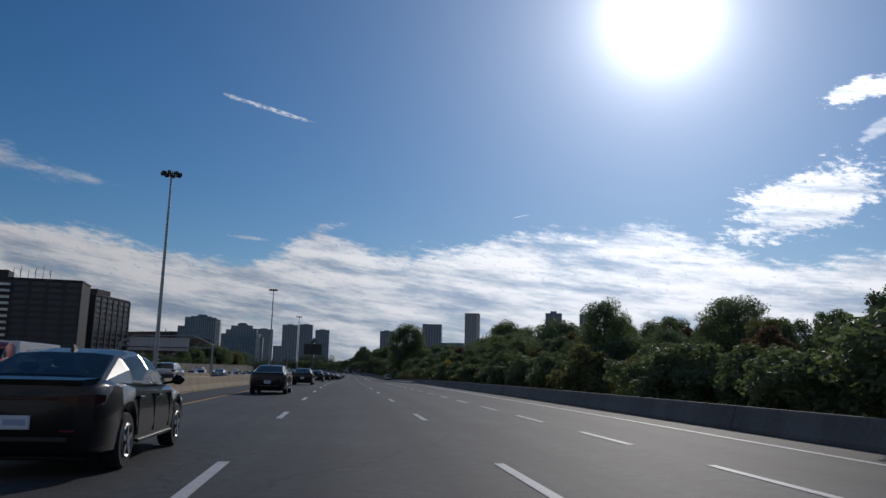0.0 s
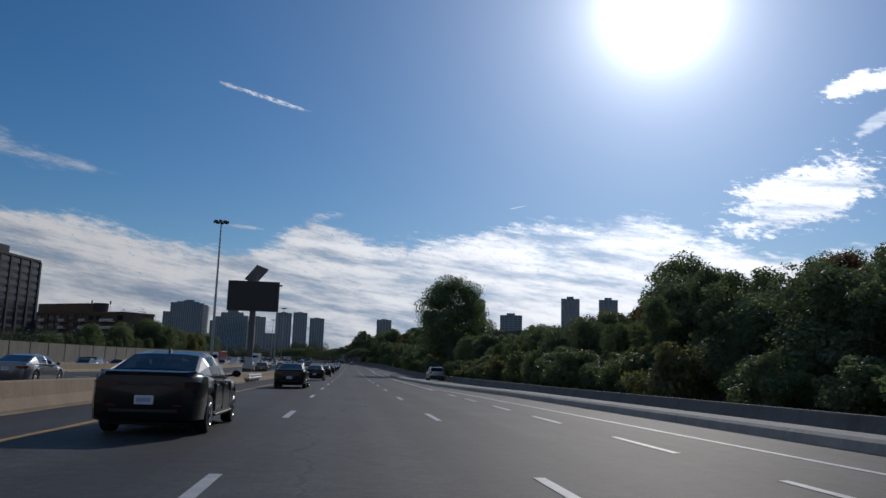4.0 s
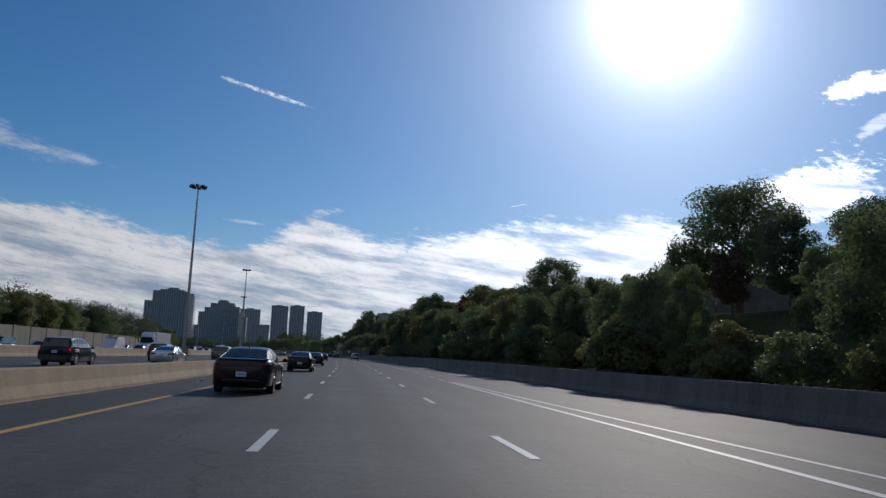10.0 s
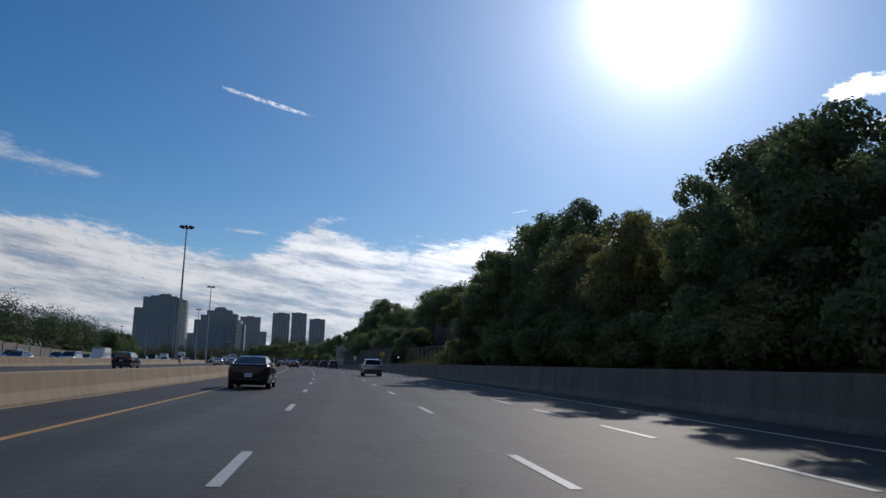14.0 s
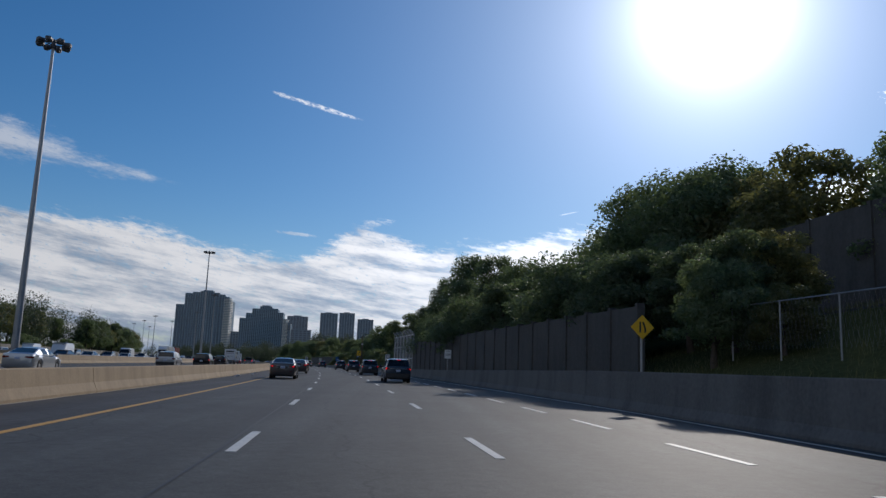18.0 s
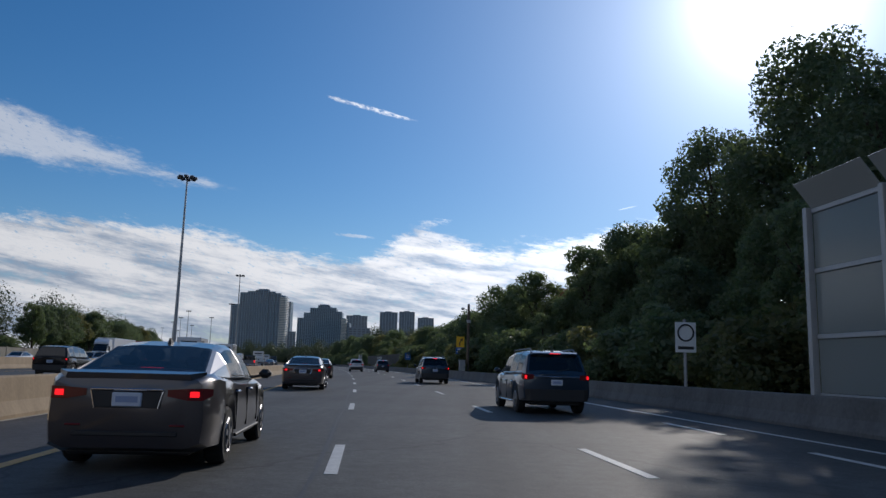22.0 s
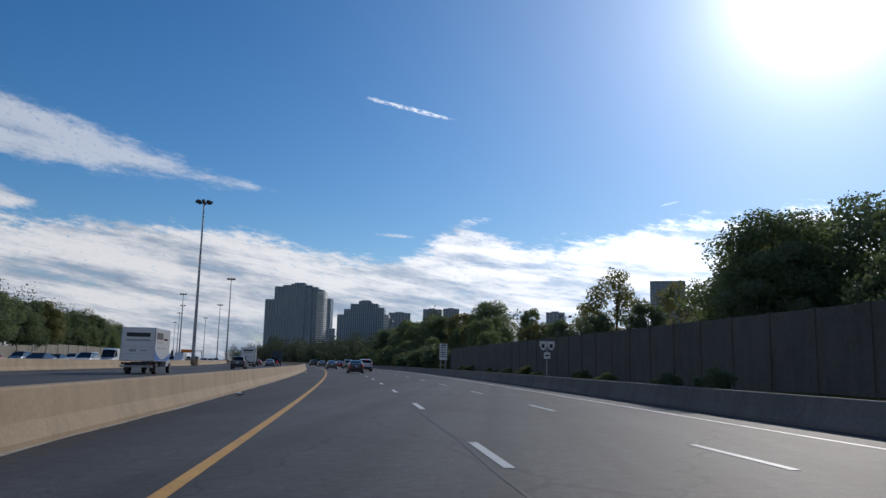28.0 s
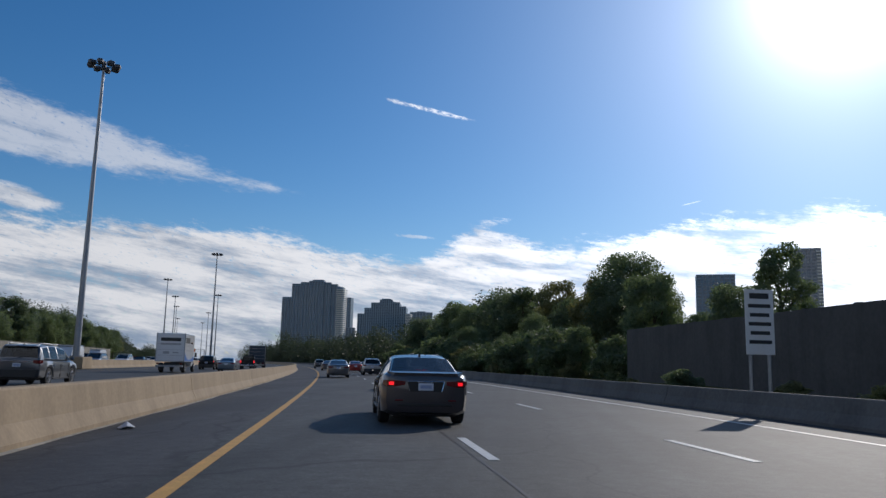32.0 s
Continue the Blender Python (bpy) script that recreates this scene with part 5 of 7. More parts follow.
def sign(name, s, u, label, plates, post_h, posts=(0.0,), z0=None, wood=False):
    """plates: (width, height, middle z, material, items); items: (text or None, x, z, size, material, bar width)."""
    z0 = bank_z(s, u) if z0 is None else z0
    root = holder(name, on_road(s, u, z0), label, "road sign")
    for x in posts:
        part("post", rod((x, 0.06, -0.4), (x, 0.06, post_h - z0), 0.06, 0.055, 8) if not wood else cbox(x - 0.07, x + 0.07, 0.02, 0.16, -0.4, post_h - z0, 0.01), WOOD_POLE if wood else STEEL, root)
    for w, h, zc, m, items in plates:
        plate = part("plate", cbox(-w / 2, w / 2, -0.015, 0.012, zc - h / 2 - z0, zc + h / 2 - z0, 0.008), m, root)
        for txt, x, z, size, mm, bw in items:
            if txt:
                part("lettering", moved(text_geo(txt, size), pose(x, -0.019, z - z0) @ FACE), mm, plate)
            elif txt is None:
                part("bar", box(x - bw / 2, x + bw / 2, -0.021, -0.0155, z - size / 2 - z0, z + size / 2 - z0), mm, plate)
    return root


sign("speed_sign", 559, 11.3, "white speed limit sign beside the wall", [(0.6, 0.78, 2.4, SIGN_WHITE, [("MAXIMUM", 0, 2.67, 0.105, SIGN_BLACK, 0), ("100", 0, 2.34, 0.32, SIGN_BLACK, 0)])], 2.85, z0=0.0)
sign("arrow_sign", 664, 11.3, "yellow curve-arrow sign over a blue plate", [(0.85, 1.12, 3.66, SIGN_YELLOW, []), (0.92, 0.68, 2.74, SIGN_BLUE, [(None, 0, 2.9, 0.1, SIGN_WHITE, 0.6), (None, 0, 2.62, 0.1, SIGN_WHITE, 0.7)])], 4.15)
arrow = holder("arrow_mark", on_road(664, 11.3, 0), "black curved arrow on the yellow sign", "sign marking")
part("stroke", join(box(-0.1, -0.01, -0.03, -0.02, 3.25, 3.62), moved(box(-0.045, 0.045, -0.03, -0.02, 0, 0.35), pose(-0.055, 0, 3.6, 0, 28, 0)), ([(-0.02, -0.03, 3.92), (0.25, -0.03, 4.05), (0.22, -0.03, 3.74), (-0.02, -0.02, 3.92), (0.25, -0.02, 4.05), (0.22, -0.02, 3.74)], [(0, 2, 1), (3, 4, 5), (0, 1, 4, 3), (1, 2, 5, 4), (2, 0, 3, 5)])), SIGN_BLACK, arrow)
sign("turn_sign", 610, 10.9, "white no-turn sign with a black ring", [(0.72, 1.0, 2.35, SIGN_WHITE, [(None, 0, 2.0, 0.1, SIGN_BLACK, 0.55)])], 2.95, z0=0.0)
ring = holder("ring_mark", on_road(610, 10.9, 0), "ring symbol on a white sign", "sign marking")
part("ring", join(*[rod((0.27 * math.cos(a), -0.025, 2.5 + 0.27 * math.sin(a)), (0.27 * math.cos(a + 0.42), -0.025, 2.5 + 0.27 * math.sin(a + 0.42)), 0.03, 0.03, 5) for a in [i * 0.4189 for i in range(15)]]), SIGN_BLACK, ring)
sign("blue_sign", 716, 11.3, "small blue service sign behind the barrier", [(0.95, 1.2, 2.6, SIGN_BLUE, [(None, 0, 2.8, 0.12, SIGN_WHITE, 0.6), (None, 0, 2.45, 0.12, SIGN_WHITE, 0.6)])], 3.2)
route = sign("route_sign", 763, 10.9, "two white route shields over a small tab", [(0.44, 0.42, 1.95, SIGN_WHITE, [(None, 0, 1.95, 0.1, SIGN_BLACK, 0.28)])], 2.95)
zr = -bank_z(763, 10.9)
SHIELD = [(-0.22, 0.6), (0.22, 0.6), (0.25, 0.34), (0.13, 0.06), (0, 0), (-0.13, 0.06), (-0.25, 0.34)]
for x in (-0.27, 0.27):
    sh = part("shield", ([(x + a, y, zr + 2.28 + c) for y in (-0.012, 0.012) for a, c in SHIELD], [(0, 6, 5, 4, 3, 2, 1), (7, 8, 9, 10, 11, 12, 13)] + [(i, (i + 1) % 7, 7 + (i + 1) % 7, 7 + i) for i in range(7)]), SIGN_WHITE, route, "white route shield with a dark centre")
    part("centre", box(x - 0.1, x + 0.1, -0.019, -0.0125, zr + 2.45, zr + 2.7), SIGN_BLACK, sh)
part("crossbar", rod((-0.5, 0.04, zr + 2.55), (0.5, 0.04, zr + 2.55), 0.02, 0.02, 6), STEEL, route)
sign("notice_sign", 805, 10.25, "tall white notice board with lines of black writing", [(0.92, 1.95, 2.72, SIGN_WHITE, [(None, 0, 3.5, 0.17, SIGN_BLACK, 0.62)] + [(None, 0, 3.2 - i * 0.27, 0.11, SIGN_BLACK, 0.72 - 0.1 * (i % 2)) for i in range(5)])], 3.7, posts=(-0.3, 0.3))
sign("warning_sign", 246, 17.0, "orange warning sign with a lower tab", [(0.6, 0.45, 1.95, SIGN_ORANGE, [])], 2.6)
dia = holder("warning_diamond", on_road(246, 17.0, bank_z(246, 17.0)), "orange diamond warning board", "road sign")
part("plate", moved(cbox(-0.4, 0.4, -0.02, 0.01, -0.4, 0.4, 0.01), pose(0, -0.03, 2.4, 0, 45, 0)), SIGN_ORANGE, dia)
for ms, mu, mz, hf in ((96, 14.7, 2.75, 0.42), (518, 12.2, 2.97, 0.32)):
    zb = bank_z(ms, mu)
    merge = sign("merge_sign", ms, mu, "yellow diamond merge sign behind the barrier", [], mz + 0.3)
    part("plate", moved(cbox(-hf, hf, -0.02, 0.01, -hf, hf, 0.02), pose(0, -0.02, mz - zb, 0, 45, 0)), SIGN_YELLOW, merge)
    for x0, x1, h in ((-hf * 0.3, -hf * 0.3, hf * 0.6), (hf * 0.3, hf * 0.04, hf * 0.6)):
        part("symbol_stroke", join(rod((x0, -0.045, mz - zb - h), (x0, -0.045, mz - zb - 0.05), 0.035, 0.035, 4), rod((x0, -0.045, mz - zb - 0.05), (x1, -0.045, mz - zb + h), 0.035, 0.035, 4)), SIGN_BLACK, merge)

# utility pole, cabinet, far lamp posts
pole = holder("utility_pole", on_road(661, 11.6, 0.3), "wooden utility pole with a camera arm", "pole")
part("shaft", rod((0, 0, -0.4), (0, 0, 7.1), 0.16, 0.12, 12), WOOD_POLE, pole)
part("arm", rod((0, 0, 6.5), (-0.55, 0, 6.62), 0.03, 0.03, 6), STEEL, pole)
part("camera_head", cbox(-0.75, -0.45, -0.12, 0.12, 6.5, 6.75, 0.05), SIGN_BACK, pole)
part("bracket", cbox(-0.2, 0.2, -0.18, -0.1, 5.2, 5.5, 0.02), SIGN_BACK, pole)
cab = holder("service_cabinet", on_road(660.5, 10.95, 0.35), "pale steel service cabinet by the pole", "cabinet")
part("body", cbox(-0.3, 0.3, -0.25, 0.25, 0, 1.35, 0.03), SIGN_BACK, cab)
part("roof", cbox(-0.34, 0.34, -0.29, 0.29, 1.352, 1.42, 0.02), SIGN_BACK, cab)
part("handle", cbox(0.15, 0.19, -0.29, -0.253, 0.6, 0.8, 0.01), BLACK, cab)
for s, u, h in ((859, 44.8, 11.4), (845, 60, 10.5)):
    lp = holder("sports_lamp", on_road(s, u, 0.5), "steel lamp post with two floodlights", "street lamp")
    part("post", rod((0, 0, -0.5), (0, 0, h - 0.5), 0.12, 0.08, 10), STEEL, lp)
    part("crossbar", rod((-1.0, 0, h - 0.8), (1.0, 0, h - 0.8), 0.05, 0.05, 6), STEEL, lp)
    for x in (-1.0, 1.0):
        part("floodlight", cbox(x - 0.3, x + 0.3, -0.2, 0.25, h - 0.75, h - 0.35, 0.06), DARK_STEEL, lp)

# message sign in the median, seen from behind, with its solar panel
vms = holder("message_sign", on_road(177, -6.75, 0), "dark rear of a median message sign with solar panel", "road sign")
part("column", cbox(-0.23, 0.23, -0.2, 0.2, 0, 5.9, 0.02), DARK_STEEL, vms)
part("cabinet", cbox(-2.05, 2.05, -0.35, 0.3, 5.75, 8.15, 0.04), BLACK, vms)
part("frame", join(cbox(-2.11, 2.11, -0.38, -0.3, 5.69, 5.78, 0.02), cbox(-2.11, 2.11, -0.38, -0.3, 8.12, 8.21, 0.02), cbox(-2.11, -2.02, -0.38, -0.3, 5.783, 8.117, 0.02), cbox(2.02, 2.11, -0.38, -0.3, 5.783, 8.117, 0.02)), DARK_STEEL, vms)
part("panel_strut", rod((0.15, 0, 8.1), (0.2, 0.3, 9.0), 0.06, 0.06, 8), STEEL, vms)
pa, pb = Vector((0.47, 0.27, -0.14)), Vector((0.52, -0.26, 0.6))
pn = pa.cross(pb).normalized() * 0.03
pc = Vector((0.1, 0.1, 8.85))
part("solar_panel", ([tuple(pc + i * pa + j * pb + k * pn) for k in (-1, 1) for i, j in ((-1, -1), (1, -1), (1, 1), (-1, 1))], box(0, 1, 0, 1, 0, 1)[1]), SIGN_BACK, vms, "tilted solar panel seen from below")
part("control_box", cbox(-0.3, 0.3, -0.5, -0.2, 0.95, 1.9, 0.03), SIGN_BACK, vms)
rail = holder("guard_rail", on_road(169.2, -5.72, 0), "white corrugated guard rail end against the barrier", "guard rail")
for z in (0.3, 0.5):
    part("beam", loft([[(0.0, y, z - 0.09), (0.045, y, z - 0.05), (0.045, y, z + 0.05), (0.0, y, z + 0.09), (-0.02, y, z + 0.09), (-0.02, y, z - 0.09)] for y in (0.0, 4.0, 8.0)]), SIGN_WHITE, rail)
for y in (0.5, 2.5, 4.5, 6.5):
    part("post", cbox(-0.1, -0.021, y - 0.06, y + 0.06, 0, 0.6, 0.01), STEEL, rail)

# overhead sign bridge far ahead
gan = holder("sign_gantry", on_road(1300, -39, 0), "overhead sign bridge across the far carriageway", "gantry")
for x in (-10.5, 10.5):
    part("leg", rod((x, 0, 0), (x, 0, 7.2), 0.3, 0.24, 10), STEEL, gan)
for z in (6.4, 7.4):
    part("beam", rod((-10.5, 0, z), (10.5, 0, z), 0.12, 0.12, 8), STEEL, gan)
for i in range(14):
    part("brace", rod((-10.5 + i * 1.5, 0, 6.4), (-9.0 + i * 1.5, 0, 7.4), 0.05, 0.05, 5), STEEL, gan)
part("sign_panel", cbox(-4, 5, -0.5, -0.2, 5.6, 7.8, 0.05), SIGN_ORANGE, gan, "orange-red lit message panel")

# noise wall further on
wall2 = tagged(new("wall_right_far"), "dark noise wall behind roadside grass", "noise wall", kind="structure")
for i in range(31):
    q = 735 + i * 3.0
    u = float(np.interp(q, [735, 790, 830], [15.2, 14.8, 15.4]))
    sweep("wall_panel", q + 0.06, q + 2.94, [(u - 0.1, 0.2), (u - 0.1, 3.6), (u + 0.1, 3.6), (u + 0.1, 0.2)], WALL_DARK, step=3, parent=wall2)
    sweep("wall_post", q - 0.13, q + 0.13, [(u - 0.13, 0.2), (u - 0.13, 3.63), (u + 0.13, 3.63), (u + 0.13, 0.2)], WALL_DARK, step=1, parent=wall2)

# paper scraps along the barrier foot
rl = random.Random(4)
for q, u in ((546, -5.6), (548, -5.7), (562, -5.8), (556, -5.5), (310, -4.8), (402, -5.6), (700, -5.9), (742, -5.8), (798, -5.8)):
    scrap = holder("paper_scrap", on_road(q, u, 0.012, rl.uniform(0, 360)), "crumpled white paper scrap on the shoulder", "litter", "litter along the barrier")
    n = 6
    ring_pts = [(rl.uniform(0.12, 0.2) * math.cos(i * 1.047), rl.uniform(0.1, 0.18) * math.sin(i * 1.047), rl.uniform(0.0, 0.09)) for i in range(n)]
    part("sheet", (ring_pts + [(0, 0, 0.12), (0, 0, -0.005)], [(i, (i + 1) % n, 6) for i in range(n)] + [((i + 1) % n, i, 7) for i in range(n)]), SIGN_WHITE, scrap)

# ---- Vehicles ----
def ring_body(y, w, z0, z1, base=None):
    base = z0 if base is None else base
    h = z1 - base
    za = max(z0 + 0.1, base + h * 0.36)
    zb = max(za + 0.04, base + h * 0.66)
    half = [(w * (0.8 if z0 <= base else 0.93), z0), (w * 0.97, z0 + 0.06), (w, za), (w * 0.99, zb), (w * 0.955, z1 - 0.07), (w * 0.88, z1 - 0.015), (w * 0.6, z1 + 0.012), (w * 0.25, z1 + 0.02)]
    return [(x, y, z) for x, z in half] + [(-x, y, z) for x, z in half[::-1]]


def shell_rings(sp):
    """The lower body's rings, with its lower edge lifted round the wheels."""
    yr, yf, r = sp["wheel"]
    ys, ws, bs, ts = (list(c) for c in zip(*sp["body"]))
    ra = r * 1.13
    cuts = [q for q in ys if min(abs(q - yr), abs(q - yf)) > ra + 0.03]
    for yw in (yr, yf):
        cuts += [yw - ra - 0.015, yw + ra + 0.015] + [yw + ra * math.cos(math.radians(a)) for a in (3, 25, 50, 75, 105, 130, 155, 177)]
    rings = []
    for y in sorted(cuts):
        base, z0 = float(np.interp(y, ys, bs)), 0.0
        for yw in (yr, yf):
            if abs(y - yw) < ra:
                z0 = r + math.sqrt(ra * ra - (y - yw) ** 2)
        rings.append(ring_body(y, float(np.interp(y, ys, ws)), max(base, z0), float(np.interp(y, ys, ts)), base))
    return rings


def glazed_cabin(rings, panes):
    """Cuts window openings into the upper body; gives the roof, the frame and the panes."""
    bm = bmesh.new()
    k = len(rings[0])
    tag = bm.faces.layers.int.new("piece")
    vs = [[bm.verts.new(q) for q in r] for r in rings]
    quad = {(i, j): bm.faces.new((vs[i][j], vs[i][j + 1], vs[i + 1][j + 1], vs[i + 1][j])) for i in range(len(rings) - 1) for j in range(k - 1)}
    for (i, j), fc in quad.items():
        if 2 <= j <= k - 4 and 0 < i < len(rings) - 2:
            fc[tag] = -1
    for n, (cells, rim) in enumerate(panes):
        faces = [quad[c] for c in cells]
        bmesh.ops.inset_region(bm, faces=faces, thickness=rim, depth=-0.01, use_even_offset=True, use_boundary=True)
        for fc in faces:
            fc[tag] = n + 1
    bm.verts.index_update()
    out = {}
    for fc in bm.faces:
        v, f = out.setdefault(fc[tag], ([], []))
        n = len(v)
        v += [tuple(q.co) for q in fc.verts]
        f.append(tuple(range(n, n + len(fc.verts))))
    bm.free()
    return out.pop(-1), out.pop(0), [out[q] for q in sorted(out)]


def strip(plan, lows, highs, proud=0.012, depth=0.05):
    """A lens bent round a corner: (x, y) points with its lower and upper edge at each."""
    rings = []
    for i, (x, y) in enumerate(plan):
        xa, ya = plan[max(0, i - 1)]
        xb, yb = plan[min(len(plan) - 1, i + 1)]
        nx, ny = yb - ya, xa - xb
        n = math.hypot(nx, ny) or 1.0
        nx, ny = nx / n, ny / n
        rings.append([(x + nx * proud, y + ny * proud, lows[i]), (x + nx * proud, y + ny * proud, highs[i]), (x - nx * depth, y - ny * depth, highs[i]), (x - nx * depth, y - ny * depth, lows[i])])
    return loft(rings)


def mirrored(geo):
    return [(-x, y, z) for x, y, z in geo[0]], [q[::-1] for q in geo[1]]


def ring_cabin(y, wb, wt, zb, zt):
    half = [(wb, zb), (wb * 0.6 + wt * 0.4, zb + (zt - zb) * 0.45), (wt, zt - 0.05), (wt * 0.9, zt - 0.012), (wt * 0.5, zt + 0.012)]
    return [(x, y, z) for x, z in half] + [(-x, y, z) for x, z in half[::-1]]


SPECS = {
    "sedan": dict(body=[(-2.43, 0.64, 0.38, 0.95), (-2.395, 0.8, 0.27, 1.02), (-2.25, 0.87, 0.22, 1.065), (-1.95, 0.905, 0.21, 1.07), (-1.5, 0.915, 0.21, 1.035), (-0.6, 0.92, 0.19, 0.98), (0.6, 0.92, 0.19, 0.955), (1.2, 0.915, 0.2, 0.95), (1.7, 0.89, 0.22, 0.88), (2.15, 0.84, 0.25, 0.77), (2.36, 0.68, 0.34, 0.64)],
                  cabin=[(-1.95, 0.78, 0.74, 1.045, 1.075), (-1.05, 0.83, 0.63, 1.0, 1.375), (-0.6, 0.845, 0.61, 0.985, 1.43), (-0.1, 0.845, 0.61, 0.975, 1.435), (0.5, 0.84, 0.63, 0.955, 1.36), (1.3, 0.77, 0.7, 0.95, 0.97)],
                  roof=(1, 4), sides=(((1, 2), 0.045), ((3, 4), 0.045)), wheel=(-1.42, 1.4, 0.335), plate=(-2.45, 0.78), base=0.2,
                  lamp=([(0.42, -2.43), (0.63, -2.43), (0.785, -2.395), (0.855, -2.25)], (0.82, 0.78, 0.78, 0.83), (0.89, 0.905, 0.91, 0.9))),
    "suv": dict(body=[(-2.3, 0.8, 0.45, 1.04), (-2.265, 0.895, 0.38, 1.08), (-1.95, 0.935, 0.3, 1.1), (-1.0, 0.945, 0.26, 1.07), (0.6, 0.945, 0.26, 1.05), (1.2, 0.94, 0.27, 1.07), (1.7, 0.92, 0.29, 1.01), (2.12, 0.87, 0.33, 0.9), (2.32, 0.72, 0.42, 0.74)],
                cabin=[(-2.22, 0.84, 0.81, 1.06, 1.09), (-1.97, 0.87, 0.71, 1.08, 1.62), (-1.25, 0.88, 0.69, 1.07, 1.685), (-0.35, 0.88, 0.69, 1.055, 1.68), (0.62, 0.87, 0.7, 1.05, 1.57), (1.42, 0.8, 0.74, 1.06, 1.08)],
                roof=(1, 4), sides=(((1,), 0.06), ((2,), 0.04), ((3, 4), 0.045)), wheel=(-1.36, 1.38, 0.365), plate=(-2.32, 0.84), base=0.26,
                lamp=([(0.62, -2.3), (0.79, -2.3), (0.88, -2.265), (0.905, -2.1)], (0.93, 0.9, 0.9, 0.94), (1.04, 1.05, 1.055, 1.04))),
    "van": dict(body=[(-2.7, 0.9, 0.45, 1.2), (-2.65, 0.97, 0.35, 1.3), (0.4, 0.99, 0.3, 1.25), (1.5, 0.98, 0.3, 1.2), (2.2, 0.94, 0.32, 1.05), (2.6, 0.8, 0.4, 0.85)],
                cabin=[(-2.66, 0.95, 0.88, 1.25, 2.25), (-2.0, 0.97, 0.88, 1.25, 2.4), (0.6, 0.97, 0.88, 1.22, 2.4), (1.15, 0.95, 0.85, 1.2, 2.2), (1.9, 0.88, 0.8, 1.12, 1.2)],
                roof=(0, 3), sides=(((2, 3), 0.06),), wheel=(-1.6, 1.6, 0.36), plate=(-2.72, 0.75), base=0.3,
                lamp=([(0.8, -2.7), (0.88, -2.7), (0.955, -2.65), (0.96, -2.6)], (0.9, 0.9, 0.9, 0.9), (1.2, 1.2, 1.2, 1.2))),
}


def wheel_geo(r, w=0.22):
    prof = [(r * 0.62, -w / 2), (r * 0.93, -w / 2), (r, -w * 0.36), (r, w * 0.36), (r * 0.93, w / 2), (r * 0.62, w / 2)]
    n = 20
    v = [(x, a * math.cos(2 * math.pi * i / n), a * math.sin(2 * math.pi * i / n)) for i in range(n) for a, x in prof]
    k = len(prof)
    f = [(i * k + j, ((i + 1) % n) * k + j, ((i + 1) % n) * k + (j + 1) % k, i * k + (j + 1) % k) for i in range(n) for j in range(k)]
    return v, f


def arch_geo(x0, x1, r0, r1, n=22):
    """A ring round a wheel, from x0 to x1, between two radii."""
    v = [(x, r * math.cos(2 * math.pi * i / n), r * math.sin(2 * math.pi * i / n)) for i in range(n) for x, r in ((x0, r0), (x0, r1), (x1, r1), (x1, r0))]
    return v, [(i * 4 + j, ((i + 1) % n) * 4 + j, ((i + 1) % n) * 4 + (j + 1) % 4, i * 4 + (j + 1) % 4) for i in range(n) for j in range(4)]


def rim_geo(r, side):
    x = 0.104 * side
    spokes = []
    for i in range(5):
        a = i * 2 * math.pi / 5
        spokes.append(moved(box(-0.02, 0.02, -0.035, 0.035, 0.02, r * 0.6), pose(x, 0, 0) @ Matrix.Rotation(a, 4, "X")))
    ring = [rod((x, r * 0.58 * math.cos(a), r * 0.58 * math.sin(a)), (x, r * 0.58 * math.cos(a + 0.393), r * 0.58 * math.sin(a + 0.393)), 0.022, 0.022, 4) for a in [i * 0.3927 for i in range(16)]]
    return join(*spokes, *ring, rod((x - 0.03, 0, 0), (x + 0.03, 0, 0), 0.06, 0.06, 10))


def add_wheel(root, x, y, r, fine=True, w=0.22):
    whl = part("wheel", join(wheel_geo(r, w), rod((-0.02 if x > 0 else 0.02, 0, 0), (w * 0.42 if x > 0 else -w * 0.42, 0, 0), r * 0.63, r * 0.63, 14)), RUBBER, root, smooth=False)
    whl.matrix_basis = pose(x, y, r)
    side = 1 if x > 0 else -1
    part("rim", rim_geo(r, side * w / 0.22) if fine else rod((0.09 * side * w / 0.22, 0, 0), (0.106 * side * w / 0.22, 0, 0), r * 0.55, r * 0.42, 10), RIM, whl)
    return whl


